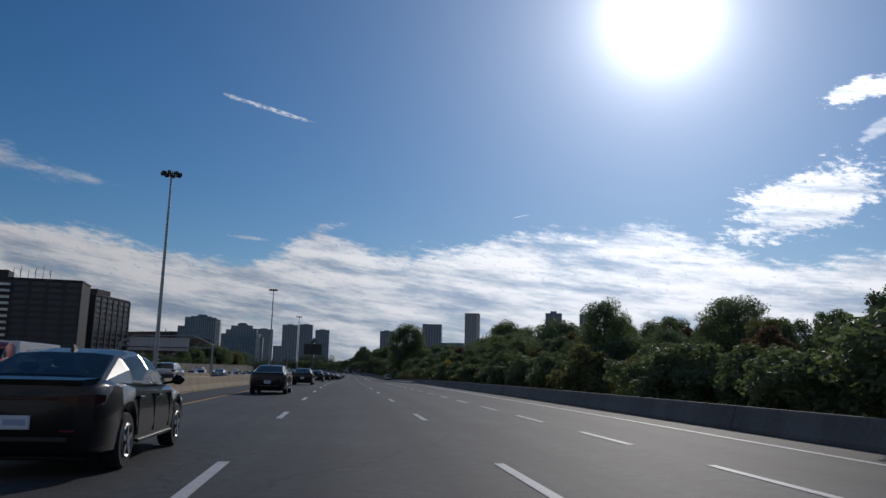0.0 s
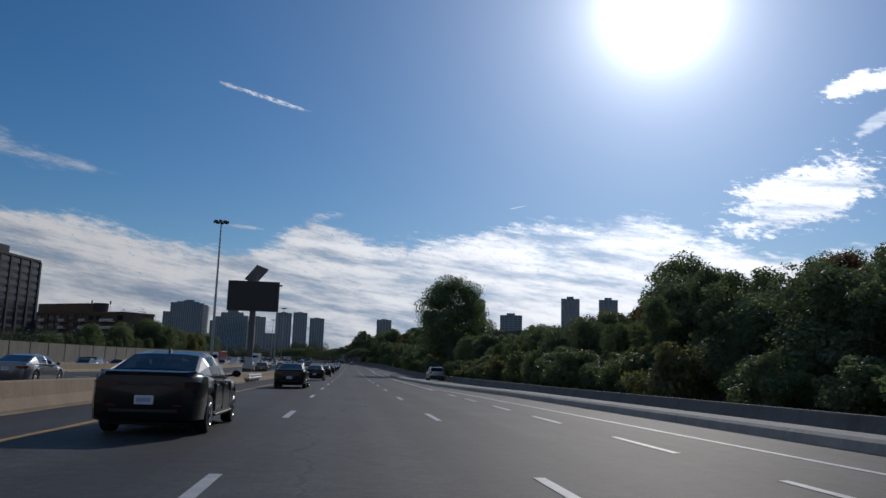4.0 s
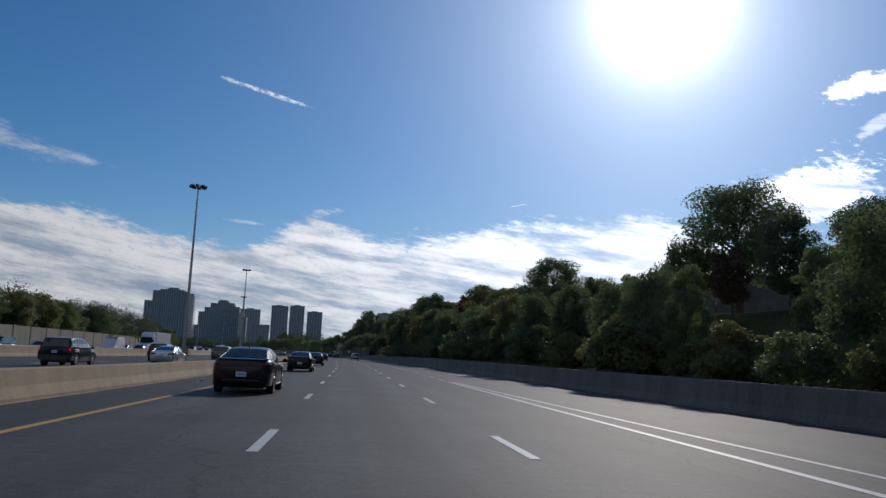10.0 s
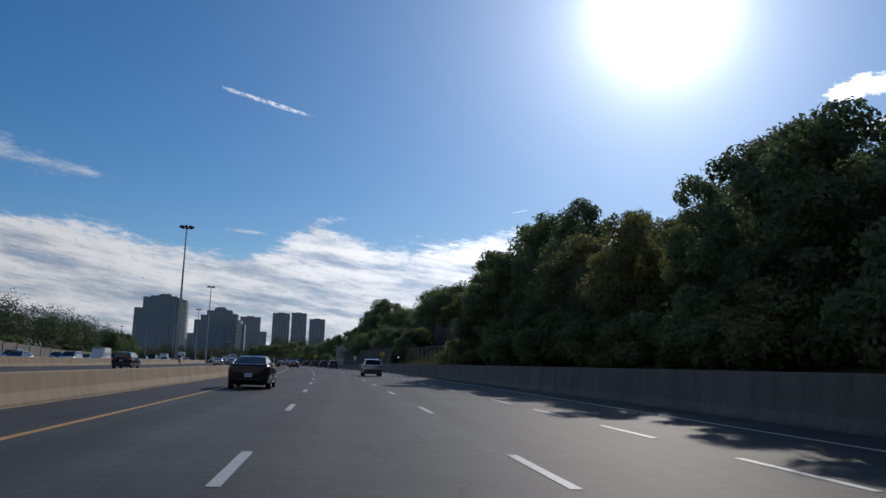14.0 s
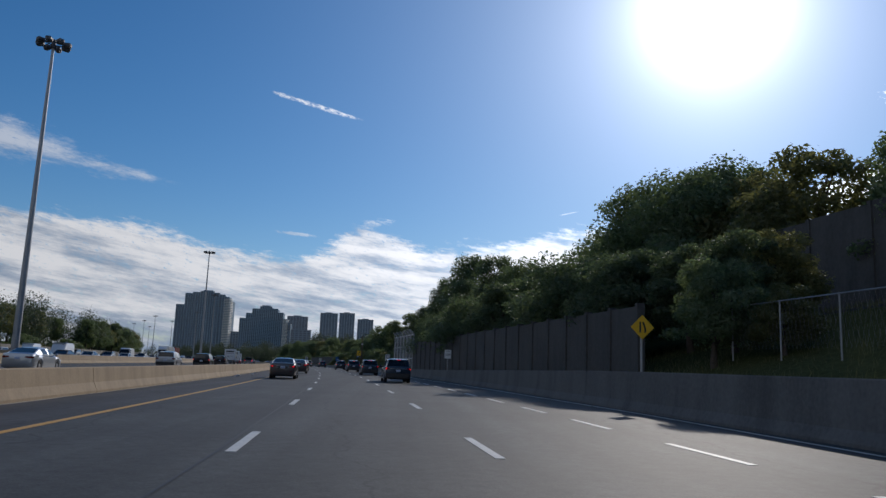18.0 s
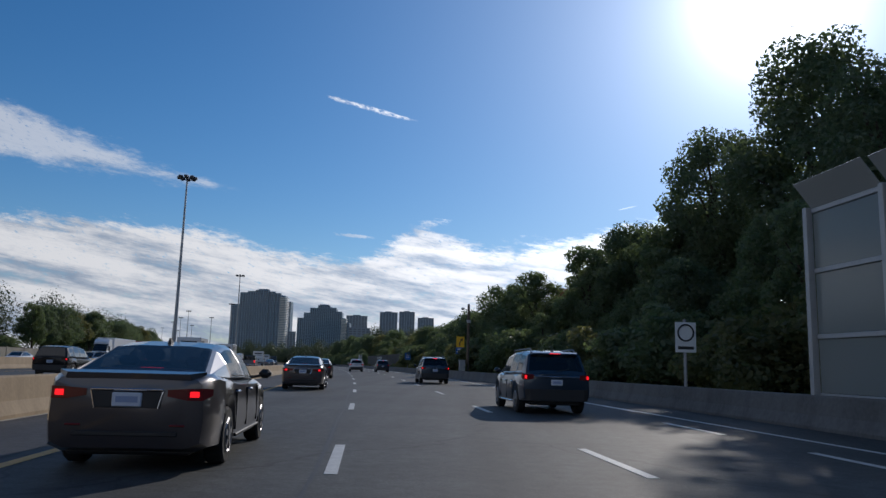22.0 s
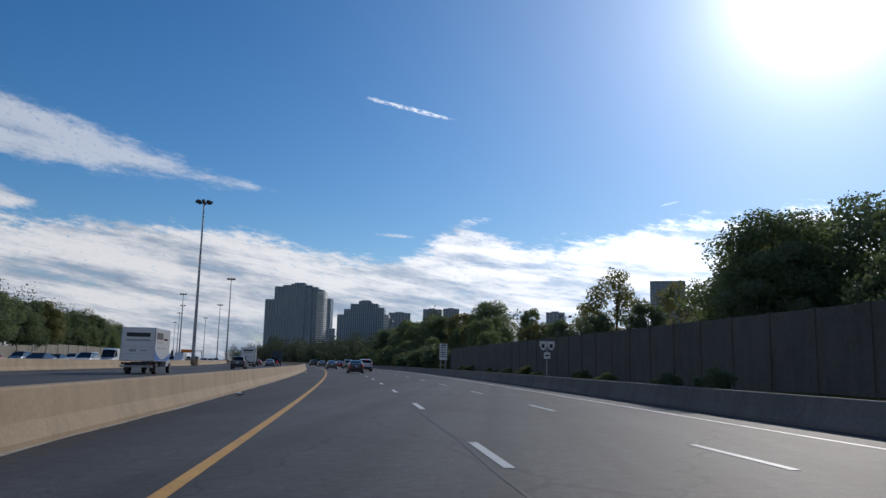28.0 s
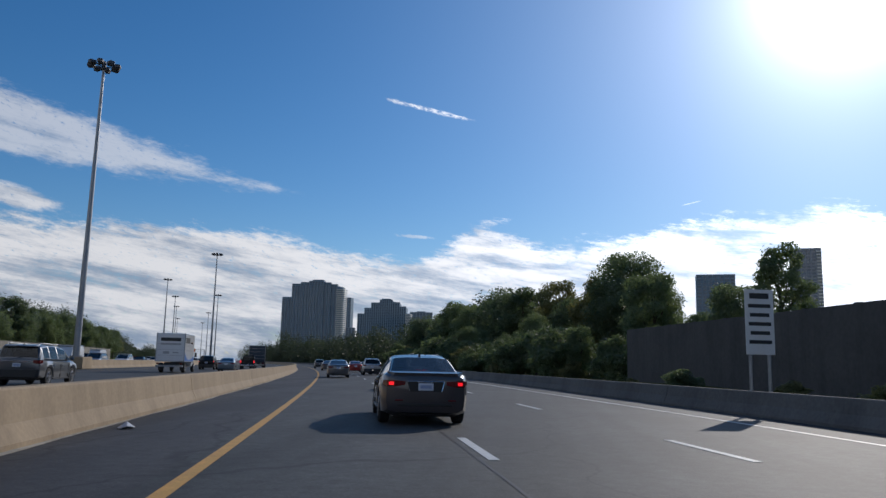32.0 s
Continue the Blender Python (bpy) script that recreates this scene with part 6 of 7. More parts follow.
def car(kind, colour, name, label, category="car", brake=False, fine=True):
    sp = SPECS[kind]
    pt = PAINTS[colour]
    root = holder(name, Matrix.Identity(4), label, category)
    part("body", loft(shell_rings(sp)), pt, root, smooth=True)
    cab = sp["cabin"]
    n = len(cab) - 2
    panes = [([(n, j) for j in range(2, 7)], 0.05)] + ([([(0, j) for j in range(2, 7)], 0.055)] if kind != "van" else [])
    names = ["windscreen"] + (["rear_window"] if kind != "van" else [])
    for cells, rim in sp["sides"]:
        for rows in ((0, 1), (7, 8)):
            panes.append(([(i, j) for i in cells for j in rows], rim))
            names.append("side_window")
    roof, frame_geo, glass = glazed_cabin([ring_cabin(*q) for q in cab], panes)
    part("roof", roof, pt, root, smooth=True)
    part("window_frame", join(frame_geo, *([loft([ring_cabin(*cab[0]), ring_cabin(cab[0][0] + 0.05, *cab[0][1:])])] if kind == "van" else [])), pt, root)
    for nm, geo in zip(names, glass):
        part(nm, geo, TINTED if fine else CAR_GLASS, root)
    part("cabin_floor", loft([[(q[1] * 0.95, q[0], q[3] - 0.03), (q[1] * 0.93, q[0], q[3] + 0.03 * (0 < i <= n)), (-q[1] * 0.93, q[0], q[3] + 0.03 * (0 < i <= n)), (-q[1] * 0.95, q[0], q[3] - 0.03)] for i, q in enumerate(cab)]), BLACK, root)
    wmax = max(q[1] for q in sp["body"])
    yr, yf, r = sp["wheel"]
    for y in (yr, yf):
        for sd in (1, -1):
            add_wheel(root, sd * (wmax - 0.125), y, r, fine)
    # lamps, plate, bumper
    plan, lows, highs = sp["lamp"]
    lens = strip(plan, lows, highs)
    (xa, ya), (xb, yb) = plan[1], plan[2]
    spot = strip([(xa * 0.85 + xb * 0.15, ya * 0.85 + yb * 0.15), (xa * 0.25 + xb * 0.75, ya * 0.25 + yb * 0.75)], (lows[1] + 0.035,) * 2, (highs[1] - 0.03,) * 2, 0.02, 0.0)
    yl = sp["body"][-2][0]
    ym = cab[-2][0] + 0.16
    zm = cab[-2][3]
    for sd in (1, -1):
        part("tail_lamp", lens if sd > 0 else mirrored(lens), RED_LENS if colour != "black" else SMOKED_LENS, root)
        if brake:
            part("brake_light", spot if sd > 0 else mirrored(spot), BRAKE_ON, root, "lit red brake light")
        part("headlamp", cbox(min(sd * 0.8, sd * 0.42), max(sd * 0.8, sd * 0.42), yl - 0.1, yl + 0.13, 0.62 if kind == "sedan" else 0.76, 0.74 if kind == "sedan" else 0.9, 0.04), CLEAR_LENS, root)
        part("mirror", join(cbox(min(sd * (wmax + 0.02), sd * (wmax + 0.2)), max(sd * (wmax + 0.02), sd * (wmax + 0.2)), ym - 0.05, ym + 0.09, zm + 0.01, zm + 0.145, 0.05), rod((sd * (wmax - 0.1), ym, zm + 0.02), (sd * (wmax + 0.05), ym, zm + 0.05), 0.022, 0.022, 6)), pt if colour != "taupe" else BLACK, root)
    py, pz = sp["plate"]
    if colour == "black" and kind == "sedan":
        pz = 0.6
    plate = part("licence_plate", cbox(-0.155, 0.155, py, py + 0.05, pz - 0.075, pz + 0.075, 0.01), PLATE, root)
    part("plate_bar", box(-0.115, 0.115, py - 0.003, py - 0.0005, pz - 0.03, pz + 0.035), PLATE_INK, plate)
    if kind != "sedan":
        yb = sp["body"][0][0]
        part("rear_bumper", loft([[(x, y, 0.36) for x, y in ((-0.9, yb + 0.3), (-0.84, yb + 0.03), (-0.72, yb - 0.04), (0.72, yb - 0.04), (0.84, yb + 0.03), (0.9, yb + 0.3))], [(x, y, 0.66) for x, y in ((-0.91, yb + 0.3), (-0.86, yb + 0.02), (-0.74, yb - 0.03), (0.74, yb - 0.03), (0.86, yb + 0.02), (0.91, yb + 0.3))]]), BLACK, root)
    part("front_grille", cbox(-0.5, 0.5, sp["body"][-1][0] - 0.1, sp["body"][-1][0] + 0.03, 0.42, 0.6, 0.04), BLACK, root)
    part("underbody", cbox(-wmax * 0.72, wmax * 0.72, sp["body"][1][0] + 0.15, sp["body"][-2][0] - 0.1, sp["base"] - 0.02, sp["base"] + 0.6, 0.03), BLACK, root)
    if fine:
        for sd in (1, -1):
            xs = sorted((sd * (wmax - 0.02), sd * (wmax + 0.025)))
            for yh in (-0.95, 0.05):
                part("door_handle", cbox(xs[0], xs[1], yh - 0.1, yh + 0.1, 0.82, 0.85, 0.012), CHROME if colour != "black" else pt, root)
            xs = sorted((sd * (wmax - 0.03), sd * (wmax + 0.002)))
            for yd in (-0.98 if kind == "sedan" else -0.9, -0.15, 0.78):
                part("door_seam", box(xs[0], xs[1], yd - 0.005, yd + 0.005, 0.36, 0.86), BLACK, root)
            xs = sorted((sd * (wmax - 0.03), sd * (wmax + 0.008)))
            part("sill_trim", cbox(xs[0], xs[1], -0.95, 0.95, 0.27, 0.31, 0.01), CHROME if colour == "blue" else BLACK, root)
            part("window_trim", join(*[rod((sd * (cab[a][1] + 0.004), cab[a][0], cab[a][3] + 0.016), (sd * (cab[a + 1][1] + 0.004), cab[a + 1][0], cab[a + 1][3] + 0.016), 0.011, 0.011, 5) for a in (1, 2, 3)]), CHROME, root)
            part("front_seat", join(cbox(sd * 0.37 - 0.25, sd * 0.37 + 0.25, -0.2, -0.06, 0.9, cab[2][4] - 0.25, 0.05), cbox(sd * 0.37 - 0.13, sd * 0.37 + 0.13, -0.19, -0.09, cab[2][4] - 0.24, cab[2][4] - 0.09, 0.04)), BLACK, root)
        part("rear_bench", join(cbox(-0.62, 0.62, -1.2, -1.04, 0.95, cab[2][4] - 0.3, 0.05), *[cbox(x - 0.12, x + 0.12, -1.2, -1.1, cab[2][4] - 0.3, cab[2][4] - 0.18, 0.04) for x in (-0.4, 0.4)]), BLACK, root)
        if kind == "sedan":
            part("high_brake_lamp", cbox(-0.13, 0.13, -1.6, -1.56, 1.09, 1.115, 0.005), BRAKE_ON if brake else RED_LENS, root)
        else:
            part("spoiler", loft([[(-0.66, -1.93, 1.6), (0.66, -1.93, 1.6), (0.64, -1.93, 1.655), (-0.64, -1.93, 1.655)], [(-0.62, -2.1, 1.59), (0.62, -2.1, 1.59), (0.6, -2.09, 1.615), (-0.6, -2.09, 1.615)]]), pt, root)
            part("high_brake_lamp", cbox(-0.15, 0.15, -2.106, -2.09, 1.594, 1.61, 0.003), BRAKE_ON if brake else RED_LENS, root)
            for sd in (1, -1):
                part("roof_rail", join(rod((sd * 0.6, -1.75, 1.73), (sd * 0.61, 0.3, 1.71), 0.02, 0.02, 6), rod((sd * 0.6, -1.75, 1.73), (sd * 0.6, -1.85, 1.65), 0.02, 0.02, 6), rod((sd * 0.61, 0.3, 1.71), (sd * 0.61, 0.42, 1.6), 0.02, 0.02, 6)), STEEL, root)
        part("antenna_fin", loft([[(-0.03, cab[1][0] + 0.16, cab[1][4] + 0.01), (0.03, cab[1][0] + 0.16, cab[1][4] + 0.01), (0.03, cab[1][0] + 0.36, cab[1][4] + 0.03), (-0.03, cab[1][0] + 0.36, cab[1][4] + 0.03)], [(-0.006, cab[1][0] + 0.17, cab[1][4] + 0.11), (0.006, cab[1][0] + 0.17, cab[1][4] + 0.11), (0.006, cab[1][0] + 0.22, cab[1][4] + 0.11), (-0.006, cab[1][0] + 0.22, cab[1][4] + 0.11)]]), BLACK, root)
        if kind == "sedan":
            part("bumper_insert", cbox(-0.56, 0.56, -2.44, -2.34, 0.385, 0.46, 0.02), BLACK, root)
            part("boot_lip", loft([[(-0.78, -2.25, 1.055), (0.78, -2.25, 1.055), (0.78, -2.25, 1.085), (-0.78, -2.25, 1.085)], [(-0.66, -2.42, 1.0), (0.66, -2.42, 1.0), (0.64, -2.425, 1.06), (-0.64, -2.425, 1.06)]]), pt, root)
            if colour != "black":
                # chrome-edged recess round the plate
                part("plate_recess", cbox(-0.36, 0.36, -2.436, -2.42, 0.69, 0.875, 0.01), BLACK, root)
                part("boot_trim", cbox(-0.38, 0.38, -2.452, -2.42, 0.875, 0.9, 0.008), CHROME, root)
                for sd in (1, -1):
                    part("recess_trim", rod((sd * 0.38, -2.44, 0.885), (sd * 0.33, -2.44, 0.69), 0.01, 0.01, 5), CHROME, root)
            else:
                part("lamp_bar", cbox(-0.42, 0.42, -2.44, -2.42, 0.84, 0.875, 0.006), SMOKED_LENS, root)
            for sd in (1, -1):
                part("rear_reflector", cbox(min(sd * 0.46, sd * 0.62), max(sd * 0.46, sd * 0.62), -2.438, -2.38, 0.5, 0.525, 0.006), RED_LENS, root)
        else:
            part("tailgate_trim", cbox(-0.62, 0.62, -2.325, -2.28, 0.975, 1.005, 0.008), CHROME, root)
            part("rear_wiper", rod((0.0, -2.24, 1.13), (0.35, -2.2, 1.2), 0.012, 0.012, 5), BLACK, root)
    return root


def pickup(colour, label, brake=True):
    pt = PAINTS[colour]
    root = holder("pickup_truck", Matrix.Identity(4), label, "pickup truck")
    part("cab", loft([ring_body(*q) for q in ((-0.75, 0.95, 0.4, 1.2), (0.9, 0.97, 0.35, 1.2), (1.6, 0.96, 0.36, 1.18), (2.4, 0.93, 0.4, 1.1), (2.85, 0.8, 0.5, 0.9))]), pt, root, smooth=True)
    part("glasshouse", loft([ring_cabin(*q) for q in ((-0.74, 0.88, 0.74, 1.18, 1.78), (-0.5, 0.9, 0.72, 1.18, 1.87), (0.8, 0.9, 0.72, 1.18, 1.86), (1.15, 0.88, 0.74, 1.18, 1.72), (1.75, 0.82, 0.76, 1.17, 1.2))]), CAR_GLASS, root)
    part("roof", cbox(-0.73, 0.73, -0.6, 0.9, 1.84, 1.9, 0.03), pt, root)
    for sd in (1, -1):
        part("bed_side", cbox(min(sd * 0.97, sd * 0.85), max(sd * 0.97, sd * 0.85), -2.85, -0.78, 0.5, 1.22, 0.04), pt, root)
        part("tail_lamp", cbox(min(sd * 0.96, sd * 0.8), max(sd * 0.96, sd * 0.8), -2.9, -2.8, 0.85, 1.18, 0.03), BRAKE_ON if brake else RED_LENS, root)
        part("mirror", cbox(min(sd * 1.0, sd * 1.2), max(sd * 1.0, sd * 1.2), 1.0, 1.14, 1.2, 1.45, 0.04), BLACK, root)
        for y in (-1.75, 1.75):
            part("wheel_arch", moved(arch_geo(sd * 0.9, sd * 0.982, 0.39, 0.47), pose(0, y, 0.42)), BLACK, root)
            add_wheel(root, sd * 0.9, y, 0.4)
    part("tailgate", cbox(-0.84, 0.84, -2.88, -2.8, 0.55, 1.2, 0.03), pt, root)
    part("bed_floor", cbox(-0.84, 0.84, -2.79, -0.78, 0.5, 0.6, 0.02), BLACK, root)
    part("bumper", cbox(-0.92, 0.92, -3.0, -2.89, 0.45, 0.65, 0.04), CHROME, root)
    plate = part("licence_plate", cbox(-0.155, 0.155, -3.02, -3.0, 0.5, 0.62, 0.008), PLATE, root)
    part("plate_bar", box(-0.11, 0.11, -3.024, -3.0205, 0.53, 0.59), PLATE_INK, plate)
    return root


def box_truck(cargo, cab_paint, label, marked, name="box_truck"):
    root = holder(name, Matrix.Identity(4), label, "truck")
    white = PAINTS[cargo]
    part("cargo_box", cbox(-1.2, 1.2, -3.6, 1.5, 0.95, 3.45, 0.04), white, root, "plain panelled cargo box")
    for sd in (1, -1):
        part("corner_trim", cbox(min(sd * 1.17, sd * 1.23), max(sd * 1.17, sd * 1.23), -3.63, -3.54, 0.93, 3.47, 0.02), SIGN_BACK, root)
    part("rear_door", cbox(-1.1, 1.1, -3.625, -3.602, 1.02, 3.35, 0.01), white, root)
    for z in (1.5, 2.0, 2.5, 3.0):
        part("door_seam", box(-1.09, 1.09, -3.6275, -3.6252, z - 0.01, z + 0.01), SIGN_BACK, root)
    part("chassis", cbox(-0.5, 0.5, -3.4, 2.6, 0.55, 0.9, 0.03), BLACK, root)
    part("cab", loft([ring_body(*q) for q in ((1.6, 0.98, 0.5, 1.25), (2.6, 1.0, 0.5, 1.25), (3.3, 0.95, 0.52, 1.15), (3.75, 0.82, 0.6, 0.95))]), PAINTS[cab_paint], root, smooth=True)
    part("cab_glass", loft([ring_cabin(*q) for q in ((1.62, 0.93, 0.86, 1.22, 2.0), (2.4, 0.93, 0.84, 1.22, 2.05), (2.75, 0.92, 0.84, 1.22, 1.9), (3.2, 0.85, 0.8, 1.15, 1.2))]), CAR_GLASS, root)
    part("cab_roof", cbox(-0.86, 0.86, 1.6, 2.6, 2.02, 2.1, 0.04), PAINTS[cab_paint], root)
    for sd in (1, -1):
        for y in (-2.1, 2.75):
            add_wheel(root, sd * 0.95, y, 0.42, True, 0.3 if y < 0 else 0.24)
        part("tail_lamp", cbox(min(sd * 1.1, sd * 0.85), max(sd * 1.1, sd * 0.85), -3.66, -3.55, 0.72, 0.86, 0.02), RED_LENS, root)
        part("mirror", cbox(min(sd * 1.05, sd * 1.25), max(sd * 1.05, sd * 1.25), 2.85, 2.95, 1.4, 1.85, 0.03), BLACK, root)
    part("step_bumper", cbox(-1.15, 1.15, -3.75, -3.55, 0.5, 0.66, 0.02), STEEL, root)
    for x in (-1.1, 0.75):
        part("mud_flap", cbox(x, x + 0.35, -2.75, -2.72, 0.2, 0.85, 0.01), BLACK, root)
    if marked:
        # the firm's mark as plain bars and a blue sweep
        for z, w, h, m in ((2.9, 1.7, 0.3, SIGN_BLACK), (2.5, 1.7, 0.16, SIGN_BACK), (1.75, 0.5, 0.22, SIGN_BACK), (1.75, 0.5, 0.1, SIGN_BACK)):
            part("mark_bar", box(-w / 2 if z > 2 else -0.6 + (0 if h > 0.2 else 0.8), w / 2 if z > 2 else -0.1 + (0 if h > 0.2 else 0.8), -3.632, -3.628, z - h / 2, z + h / 2), m, root)
        for y0, y1, z, h, m in ((-3.1, -1.0, 2.85, 0.5, SIGN_BLACK), (-3.1, -1.0, 2.4, 0.24, SIGN_BACK), (-0.7, 0.6, 2.65, 0.14, RED_LENS), (-2.7, 0.3, 1.95, 0.12, SIGN_BACK)):
            part("mark_bar", box(1.202, 1.206, y0, y1, z - h / 2, z + h / 2), m, root)
        n = 14
        v = [(1.204, -3.5 + 4.9 * i / n, 1.02) for i in range(n + 1)] + [(1.204, -3.5 + 4.9 * i / n, 1.12 + 0.75 * (2 * i / n - 1) ** 2 * (0.55 if i > n / 2 else 1)) for i in range(n + 1)]
        part("blue_sweep", (v, [(i, i + 1, n + 2 + i, n + 1 + i) for i in range(n)]), SIGN_BLUE, root)
    return root


def semi(trailer, cab_paint, label, stripe=False):
    root = holder("semi_truck", Matrix.Identity(4), label, "truck")
    part("trailer", cbox(-1.28, 1.28, -12.5, 1.0, 1.15, 4.05, 0.05), PAINTS[trailer], root)
    part("trailer_frame", cbox(-0.6, 0.6, -12.2, 0.8, 0.9, 1.14, 0.03), BLACK, root)
    if stripe:
        for sd in (1, -1):
            part("stripe", box(min(sd * 1.281, sd * 1.286), max(sd * 1.281, sd * 1.286), -10, -2, 2.1, 3.1), PAINTS["red"], root)
    part("cab", loft([ring_body(*q) for q in ((1.6, 1.15, 0.7, 2.2), (3.4, 1.18, 0.6, 2.2), (4.2, 1.1, 0.6, 1.9), (5.6, 0.95, 0.6, 1.6), (6.0, 0.8, 0.7, 1.35))]), PAINTS[cab_paint], root, smooth=True)
    part("sleeper", loft([ring_cabin(*q) for q in ((1.6, 1.15, 1.1, 2.15, 3.75), (2.6, 1.15, 1.1, 2.15, 3.8), (3.3, 1.12, 1.05, 2.15, 3.3))]), PAINTS[cab_paint], root, smooth=True)
    part("windshield", loft([ring_cabin(*q) for q in ((3.3, 1.1, 1.02, 2.1, 3.05), (3.5, 1.1, 1.0, 2.1, 3.0), (4.1, 1.0, 0.95, 1.95, 2.05))]), CAR_GLASS, root)
    for sd in (1, -1):
        for y in (-11.3, -10.0, 1.2, 2.4, 5.0):
            add_wheel(root, sd * 1.05, y, 0.5, False, 0.34)
        part("headlamp", cbox(min(sd * 0.9, sd * 0.6), max(sd * 0.9, sd * 0.6), 5.75, 5.98, 0.95, 1.2, 0.03), CLEAR_LENS, root)
        part("mirror", cbox(min(sd * 1.25, sd * 1.45), max(sd * 1.25, sd * 1.45), 3.9, 4.05, 2.0, 2.7, 0.03), BLACK, root)
        part("tail_lamp", cbox(min(sd * 1.15, sd * 0.8), max(sd * 1.15, sd * 0.8), -12.56, -12.45, 0.95, 1.12, 0.02), RED_LENS, root)
    part("bumper", cbox(-1.1, 1.1, 5.9, 6.1, 0.45, 0.8, 0.05), CHROME, root)
    part("exhaust_stack", rod((1.2, 1.5, 1.0), (1.2, 1.5, 4.0), 0.08, 0.08, 8), CHROME, root)
    return root


def put(ob, s, u, turn=0.0):
    ob.matrix_basis = on_road(s, u, 0.004, turn)
    return ob


# vehicles on the near carriageway; s gives the middle of the vehicle
black_sedan = put(car("sedan", "black", "sedan", "glossy black sedan with tinted glass"), 11.2, -1.97)
taupe_sedan = put(car("sedan", "taupe", "sedan", "taupe sedan with lit brake lights", brake=True), 801.7, -0.39)
white_suv = put(car("suv", "white", "crossover", "white crossover with lit brake lights", brake=True), 822.0, 1.9)
blue_suv = put(car("suv", "blue", "suv", "dark blue family SUV with chrome trim", brake=True), 636.3, 5.1)
near_silver = put(car("suv", "silver", "crossover", "silver crossover in the slip lane"), 206, 12.0)
silver_sedan = put(car("sedan", "silver", "sedan", "silver sedan in the median lane", fine=False), 304, -17.1)
dark_sedan = put(car("sedan", "grey", "sedan", "dark grey sedan in the middle lanes", fine=False), 150, -13.2)
red_sedan = put(car("sedan", "red", "sedan", "dark red sedan in the median lane", fine=False, brake=True), 727, -17.2)
grey_suv = put(car("suv", "grey", "suv", "dark grey SUV with tinted rear glass", fine=False), 288, -14.0)
black_suv = put(car("suv", "black", "suv", "black SUV with lit brake lights", fine=False, brake=True), 424, -17.0)
silver_suv = put(car("suv", "silver", "suv", "silver compact SUV with black bumper", fine=False), 186, -14.3)
white_van = put(car("van", "white", "van", "plain white panel delivery van", "van", fine=False), 640, -34.0, 180)
white_sedan = put(car("sedan", "white", "sedan", "plain white sedan in slow traffic", fine=False), 700, -31.0, 180)
blue_sedan = put(car("sedan", "slate", "sedan", "slate blue sedan with dark glass", fine=False), 868, -13.2)
crossover = put(car("suv", "grey", "crossover", "dark grey crossover with bright alloy wheels"), 818.5, -15.0)
marked_truck = put(box_truck("white", "white", "white box truck with a blue sweep on its side", True), 703.6, -17.6)
put(box_truck("blue", "blue", "dark blue box truck seen from behind", False), 905, -12.4)
put(pickup("black", "black pickup truck with lit brake lights"), 893, -13.0)
put(pickup("grey", "dark grey pickup truck with lit brake lights"), 701, -13.9)
put(box_truck("white", "white", "white box truck with marks on its rear door", True), 777.0, -17.4)
white_semi = put(semi("white", "white", "white semi-trailer truck in slow traffic"), 430, -35.5, 180)
red_semi = put(semi("red", "white", "semi-trailer truck with a red container"), 345, -38.5, 180)
put(semi("white", "red", "white semi-trailer truck with a red side stripe", True), 95, -38.0, 180)


def more(src, s, u, turn=0.0):
    return copy_thing(src, on_road(s, u, 0.004, turn))


# the sedan lane and the lanes beside it, in steady traffic
for src, s, u in (*[(black_sedan, a, b) for a, b in ((40.3, -2.05), (69.3, -1.94), (98.5, -1.9), (128.5, -1.9), (158.8, -1.82), (187.5, -1.74), (216.9, -1.83), (246.0, -1.91), (274.4, -1.99), (303.6, -2.05), (334.9, -2.35), (364.7, -2.49), (423.6, -2.43))],
                  (taupe_sedan, 546.5, -2.4), (taupe_sedan, 572.2, -2.23), (taupe_sedan, 596.9, -2.19), (taupe_sedan, 621.2, -2.24), (taupe_sedan, 644.2, -2.5),
                  (white_suv, 693.6, 1.43), (blue_suv, 547.2, 5.55), (blue_suv, 577.2, 5.4), (blue_suv, 608.0, 5.4), (blue_suv, 695.8, 5.25), (near_silver, 464.0, 5.6),
                  (grey_suv, 228, -11.3), (black_suv, 468, -18.6), (silver_suv, 571, -15.0), (black_suv, 582, -13.2), (black_suv, 631, -16.3), (black_suv, 666, -20.9), (grey_suv, 699, -21.3),
                  (silver_suv, 72, -14.2), (blue_sedan, 120, -17.5), (silver_sedan, 58, -19.5), (dark_sedan, 520, -13.0), (silver_sedan, 540, -16.8), (dark_sedan, 735, -13.0), (white_van, 735, -19.0),
                  (dark_sedan, 848, -2.0), (near_silver, 864, 1.8), (red_sedan, 884, 1.2), (dark_sedan, 897, -1.9), (silver_sedan, 918, 5.4), (grey_suv, 934, -1.9), (white_sedan, 950, 1.8),
                  (black_suv, 880, -16.8), (red_sedan, 915, -17.0), (dark_sedan, 940, -13.2), (grey_suv, 360, -12.0), (black_suv, 381, -15.5), (black_suv, 325, -15.4), (silver_sedan, 338, -12.6), (black_suv, 353, -16.6), (silver_suv, 243, -15.2)):
    more(src, s, u)


for s, u in ((674.0, -17.4), (857.0, -16.6)):
    more(marked_truck, s, u)
more(white_semi, 711, -36.7, 180)
more(red_semi, 730.5, -36.7, 180)
more(white_van, 826, -33.0, 180)


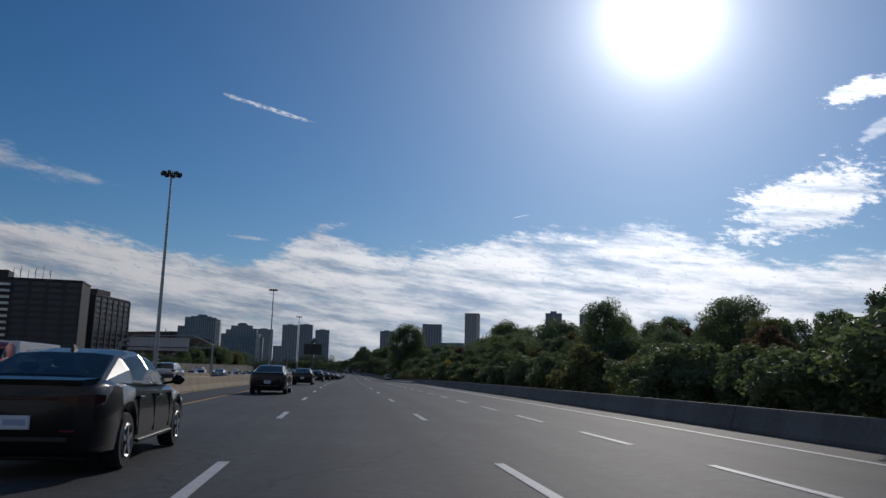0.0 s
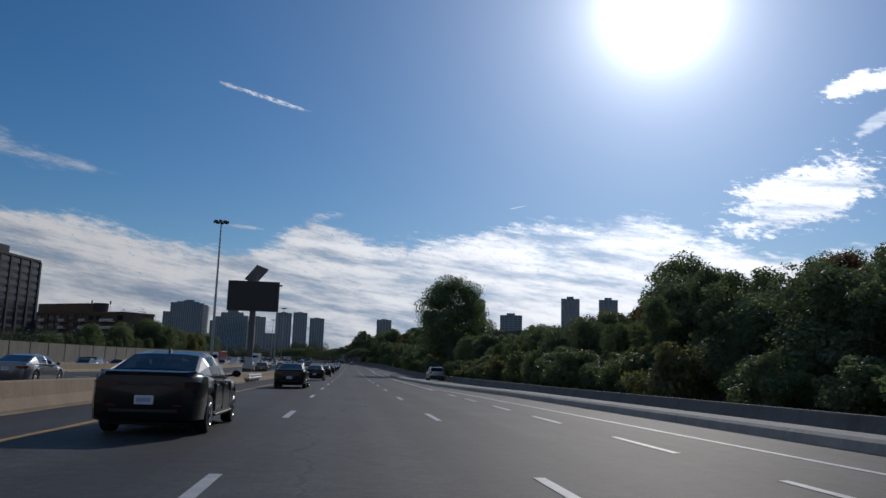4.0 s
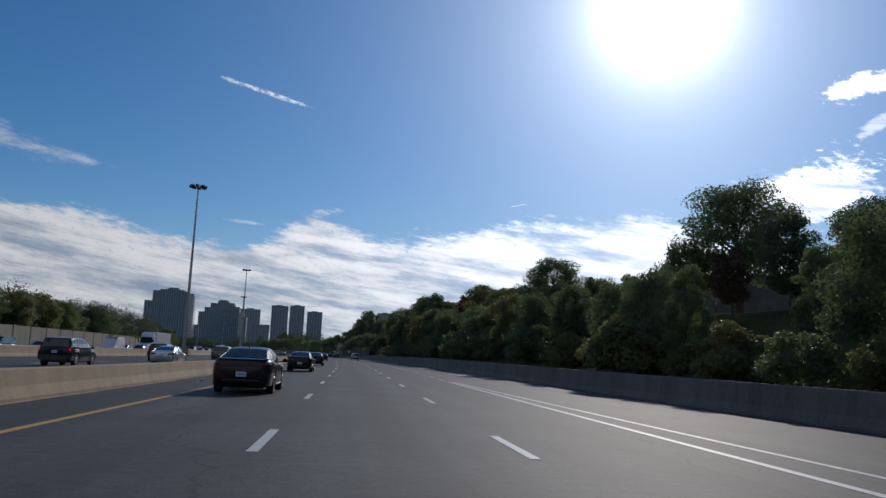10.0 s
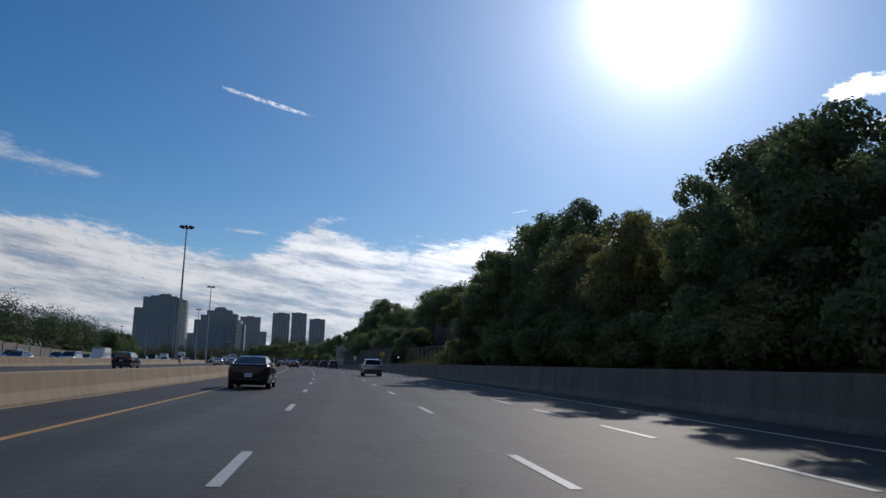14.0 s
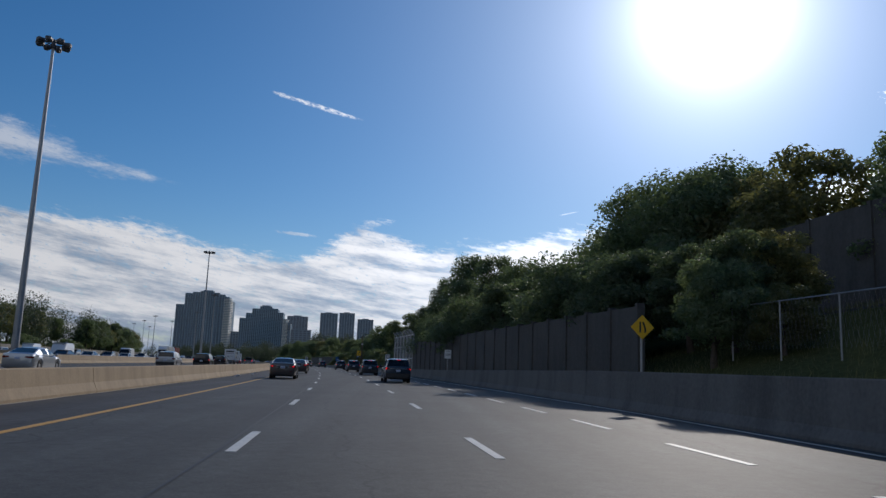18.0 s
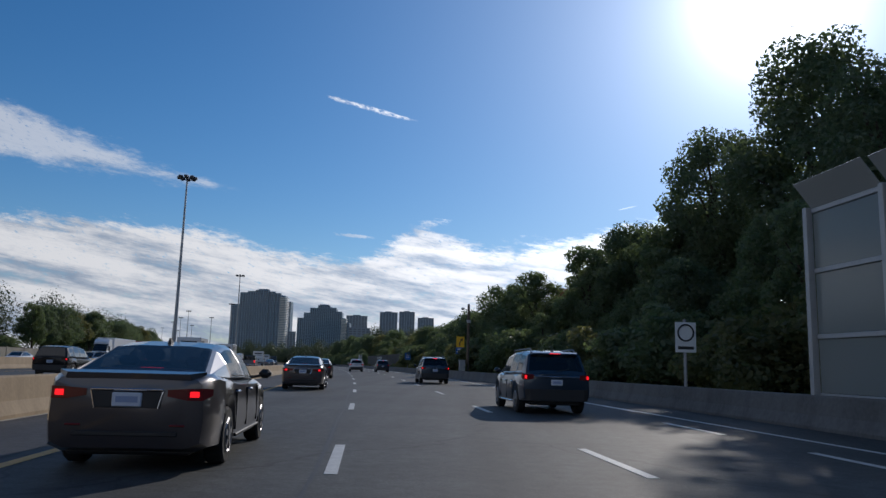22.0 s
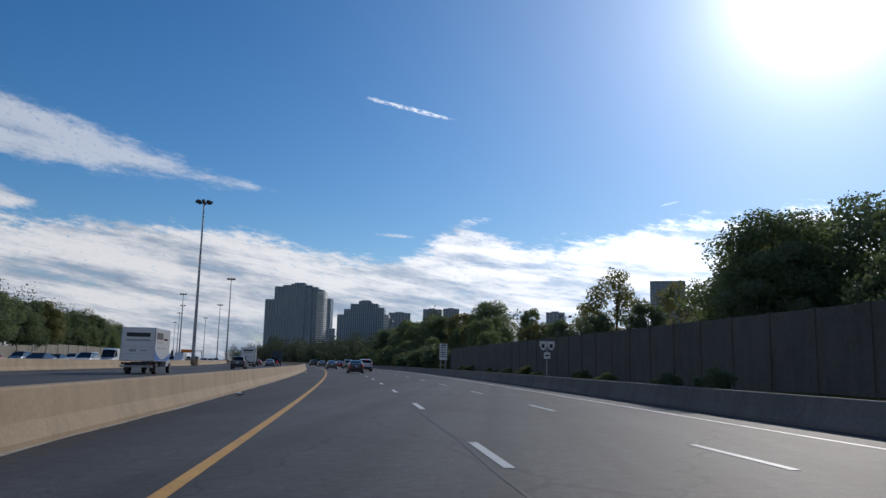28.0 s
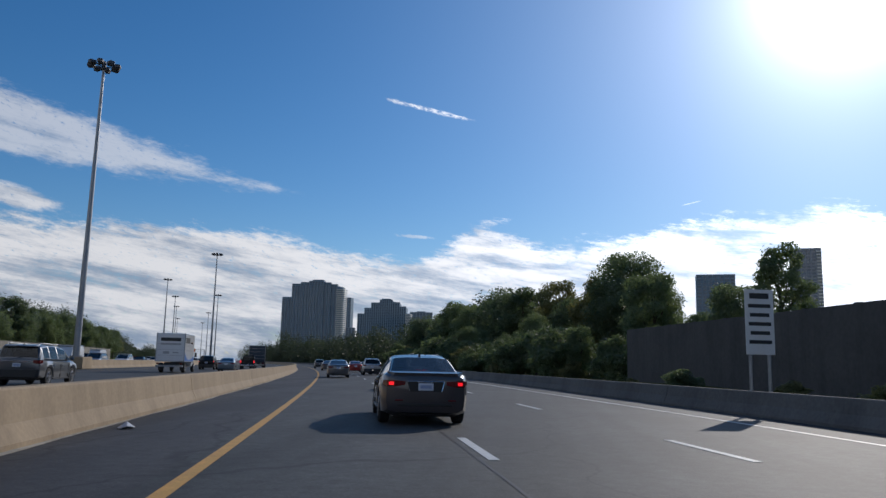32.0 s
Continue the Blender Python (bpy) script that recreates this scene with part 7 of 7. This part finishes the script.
def plain_car(kind, colour, label):
    """A car seen only from afar: the same shape with fewer parts."""
    sp, pt = SPECS[kind], PAINTS[colour]
    root = holder({"sedan": "sedan", "suv": "suv", "van": "van"}[kind], Matrix.Identity(4), label, "van" if kind == "van" else "car", "slow traffic on the far lanes")
    cab = sp["cabin"]
    part("body", loft(shell_rings(sp)), pt, root, smooth=True)
    part("glasshouse", loft([ring_cabin(*q) for q in cab]), CAR_GLASS if kind != "van" else pt, root)
    r0, r1 = sp["roof"]
    frame_bits = []
    if kind != "van":
        for a, b in ((0, 1), (len(cab) - 1, len(cab) - 2)):
            frame_bits += [rod((sd * cab[a][1], cab[a][0], cab[a][3]), (sd * cab[b][2], cab[b][0], cab[b][4] - 0.04), 0.045, 0.045, 5) for sd in (1, -1)]
    part("roof", join(cbox(-cab[2][2], cab[2][2], cab[r0][0], cab[r1][0], cab[2][4] - 0.06, cab[2][4] + 0.03, 0.03), *frame_bits), pt, root)
    yr, yf, r = sp["wheel"]
    wmax = max(q[1] for q in sp["body"])
    for y in (yr, yf):
        for sd in (1, -1):
            part("wheel", rod((sd * (wmax - 0.24), y, r), (sd * (wmax - 0.015), y, r), r, r * 0.96, 14), RUBBER, root)
    for sd in (1, -1):
        yl = sp["body"][-2][0]
        part("headlamp", cbox(min(sd * 0.8, sd * 0.42), max(sd * 0.8, sd * 0.42), yl - 0.1, yl + 0.13, 0.66, 0.82, 0.04), CLEAR_LENS, root)
    return root


# slow traffic on the far carriageways, facing the other way
rc = random.Random(9)
JAM = [("sedan", "silver", "silver sedan in slow oncoming traffic"), ("sedan", "grey", "dark grey sedan in slow oncoming traffic"), ("sedan", "white", "white sedan in slow oncoming traffic"), ("suv", "grey", "dark grey SUV in slow oncoming traffic"),
       ("suv", "black", "black SUV in slow oncoming traffic"), ("suv", "silver", "silver SUV in slow oncoming traffic"), ("van", "white", "white van in slow oncoming traffic"), ("sedan", "red", "red sedan in slow oncoming traffic"),
       ("suv", "white", "white SUV in slow oncoming traffic"), ("sedan", "black", "black sedan in slow oncoming traffic"), ("suv", "white", "white SUV in slow oncoming traffic"), ("sedan", "white", "white sedan in slow oncoming traffic"), ("suv", "slate", "slate blue SUV in slow oncoming traffic")]
built = {}
taken = ((336, 360, -38.5), (420, 446, -35.5), (86, 110, -38.0), (636, 645, -34.0), (696, 704, -31.0), (704, 744, -36.7), (822, 830, -33.0))
for u in (-31.0, -35.0, -39.0, -46.5):
    s = 150.0 if u > -42 else 220.0
    while s < 1080:
        if not any(a - 6 < s < b + 6 and abs(u - w) < 3.8 for a, b, w in taken):
            spec = rc.choice(JAM)
            m = on_road(s, u + rc.uniform(-0.2, 0.2), 0.004, 180)
            if spec in built:
                copy_thing(built[spec], m)
            else:
                built[spec] = plain_car(*spec)
                built[spec].matrix_basis = m
        s += rc.uniform(9, 19) * (1.2 if u > -32 else 2.1) * (1.0 if s < 900 else 1.3)
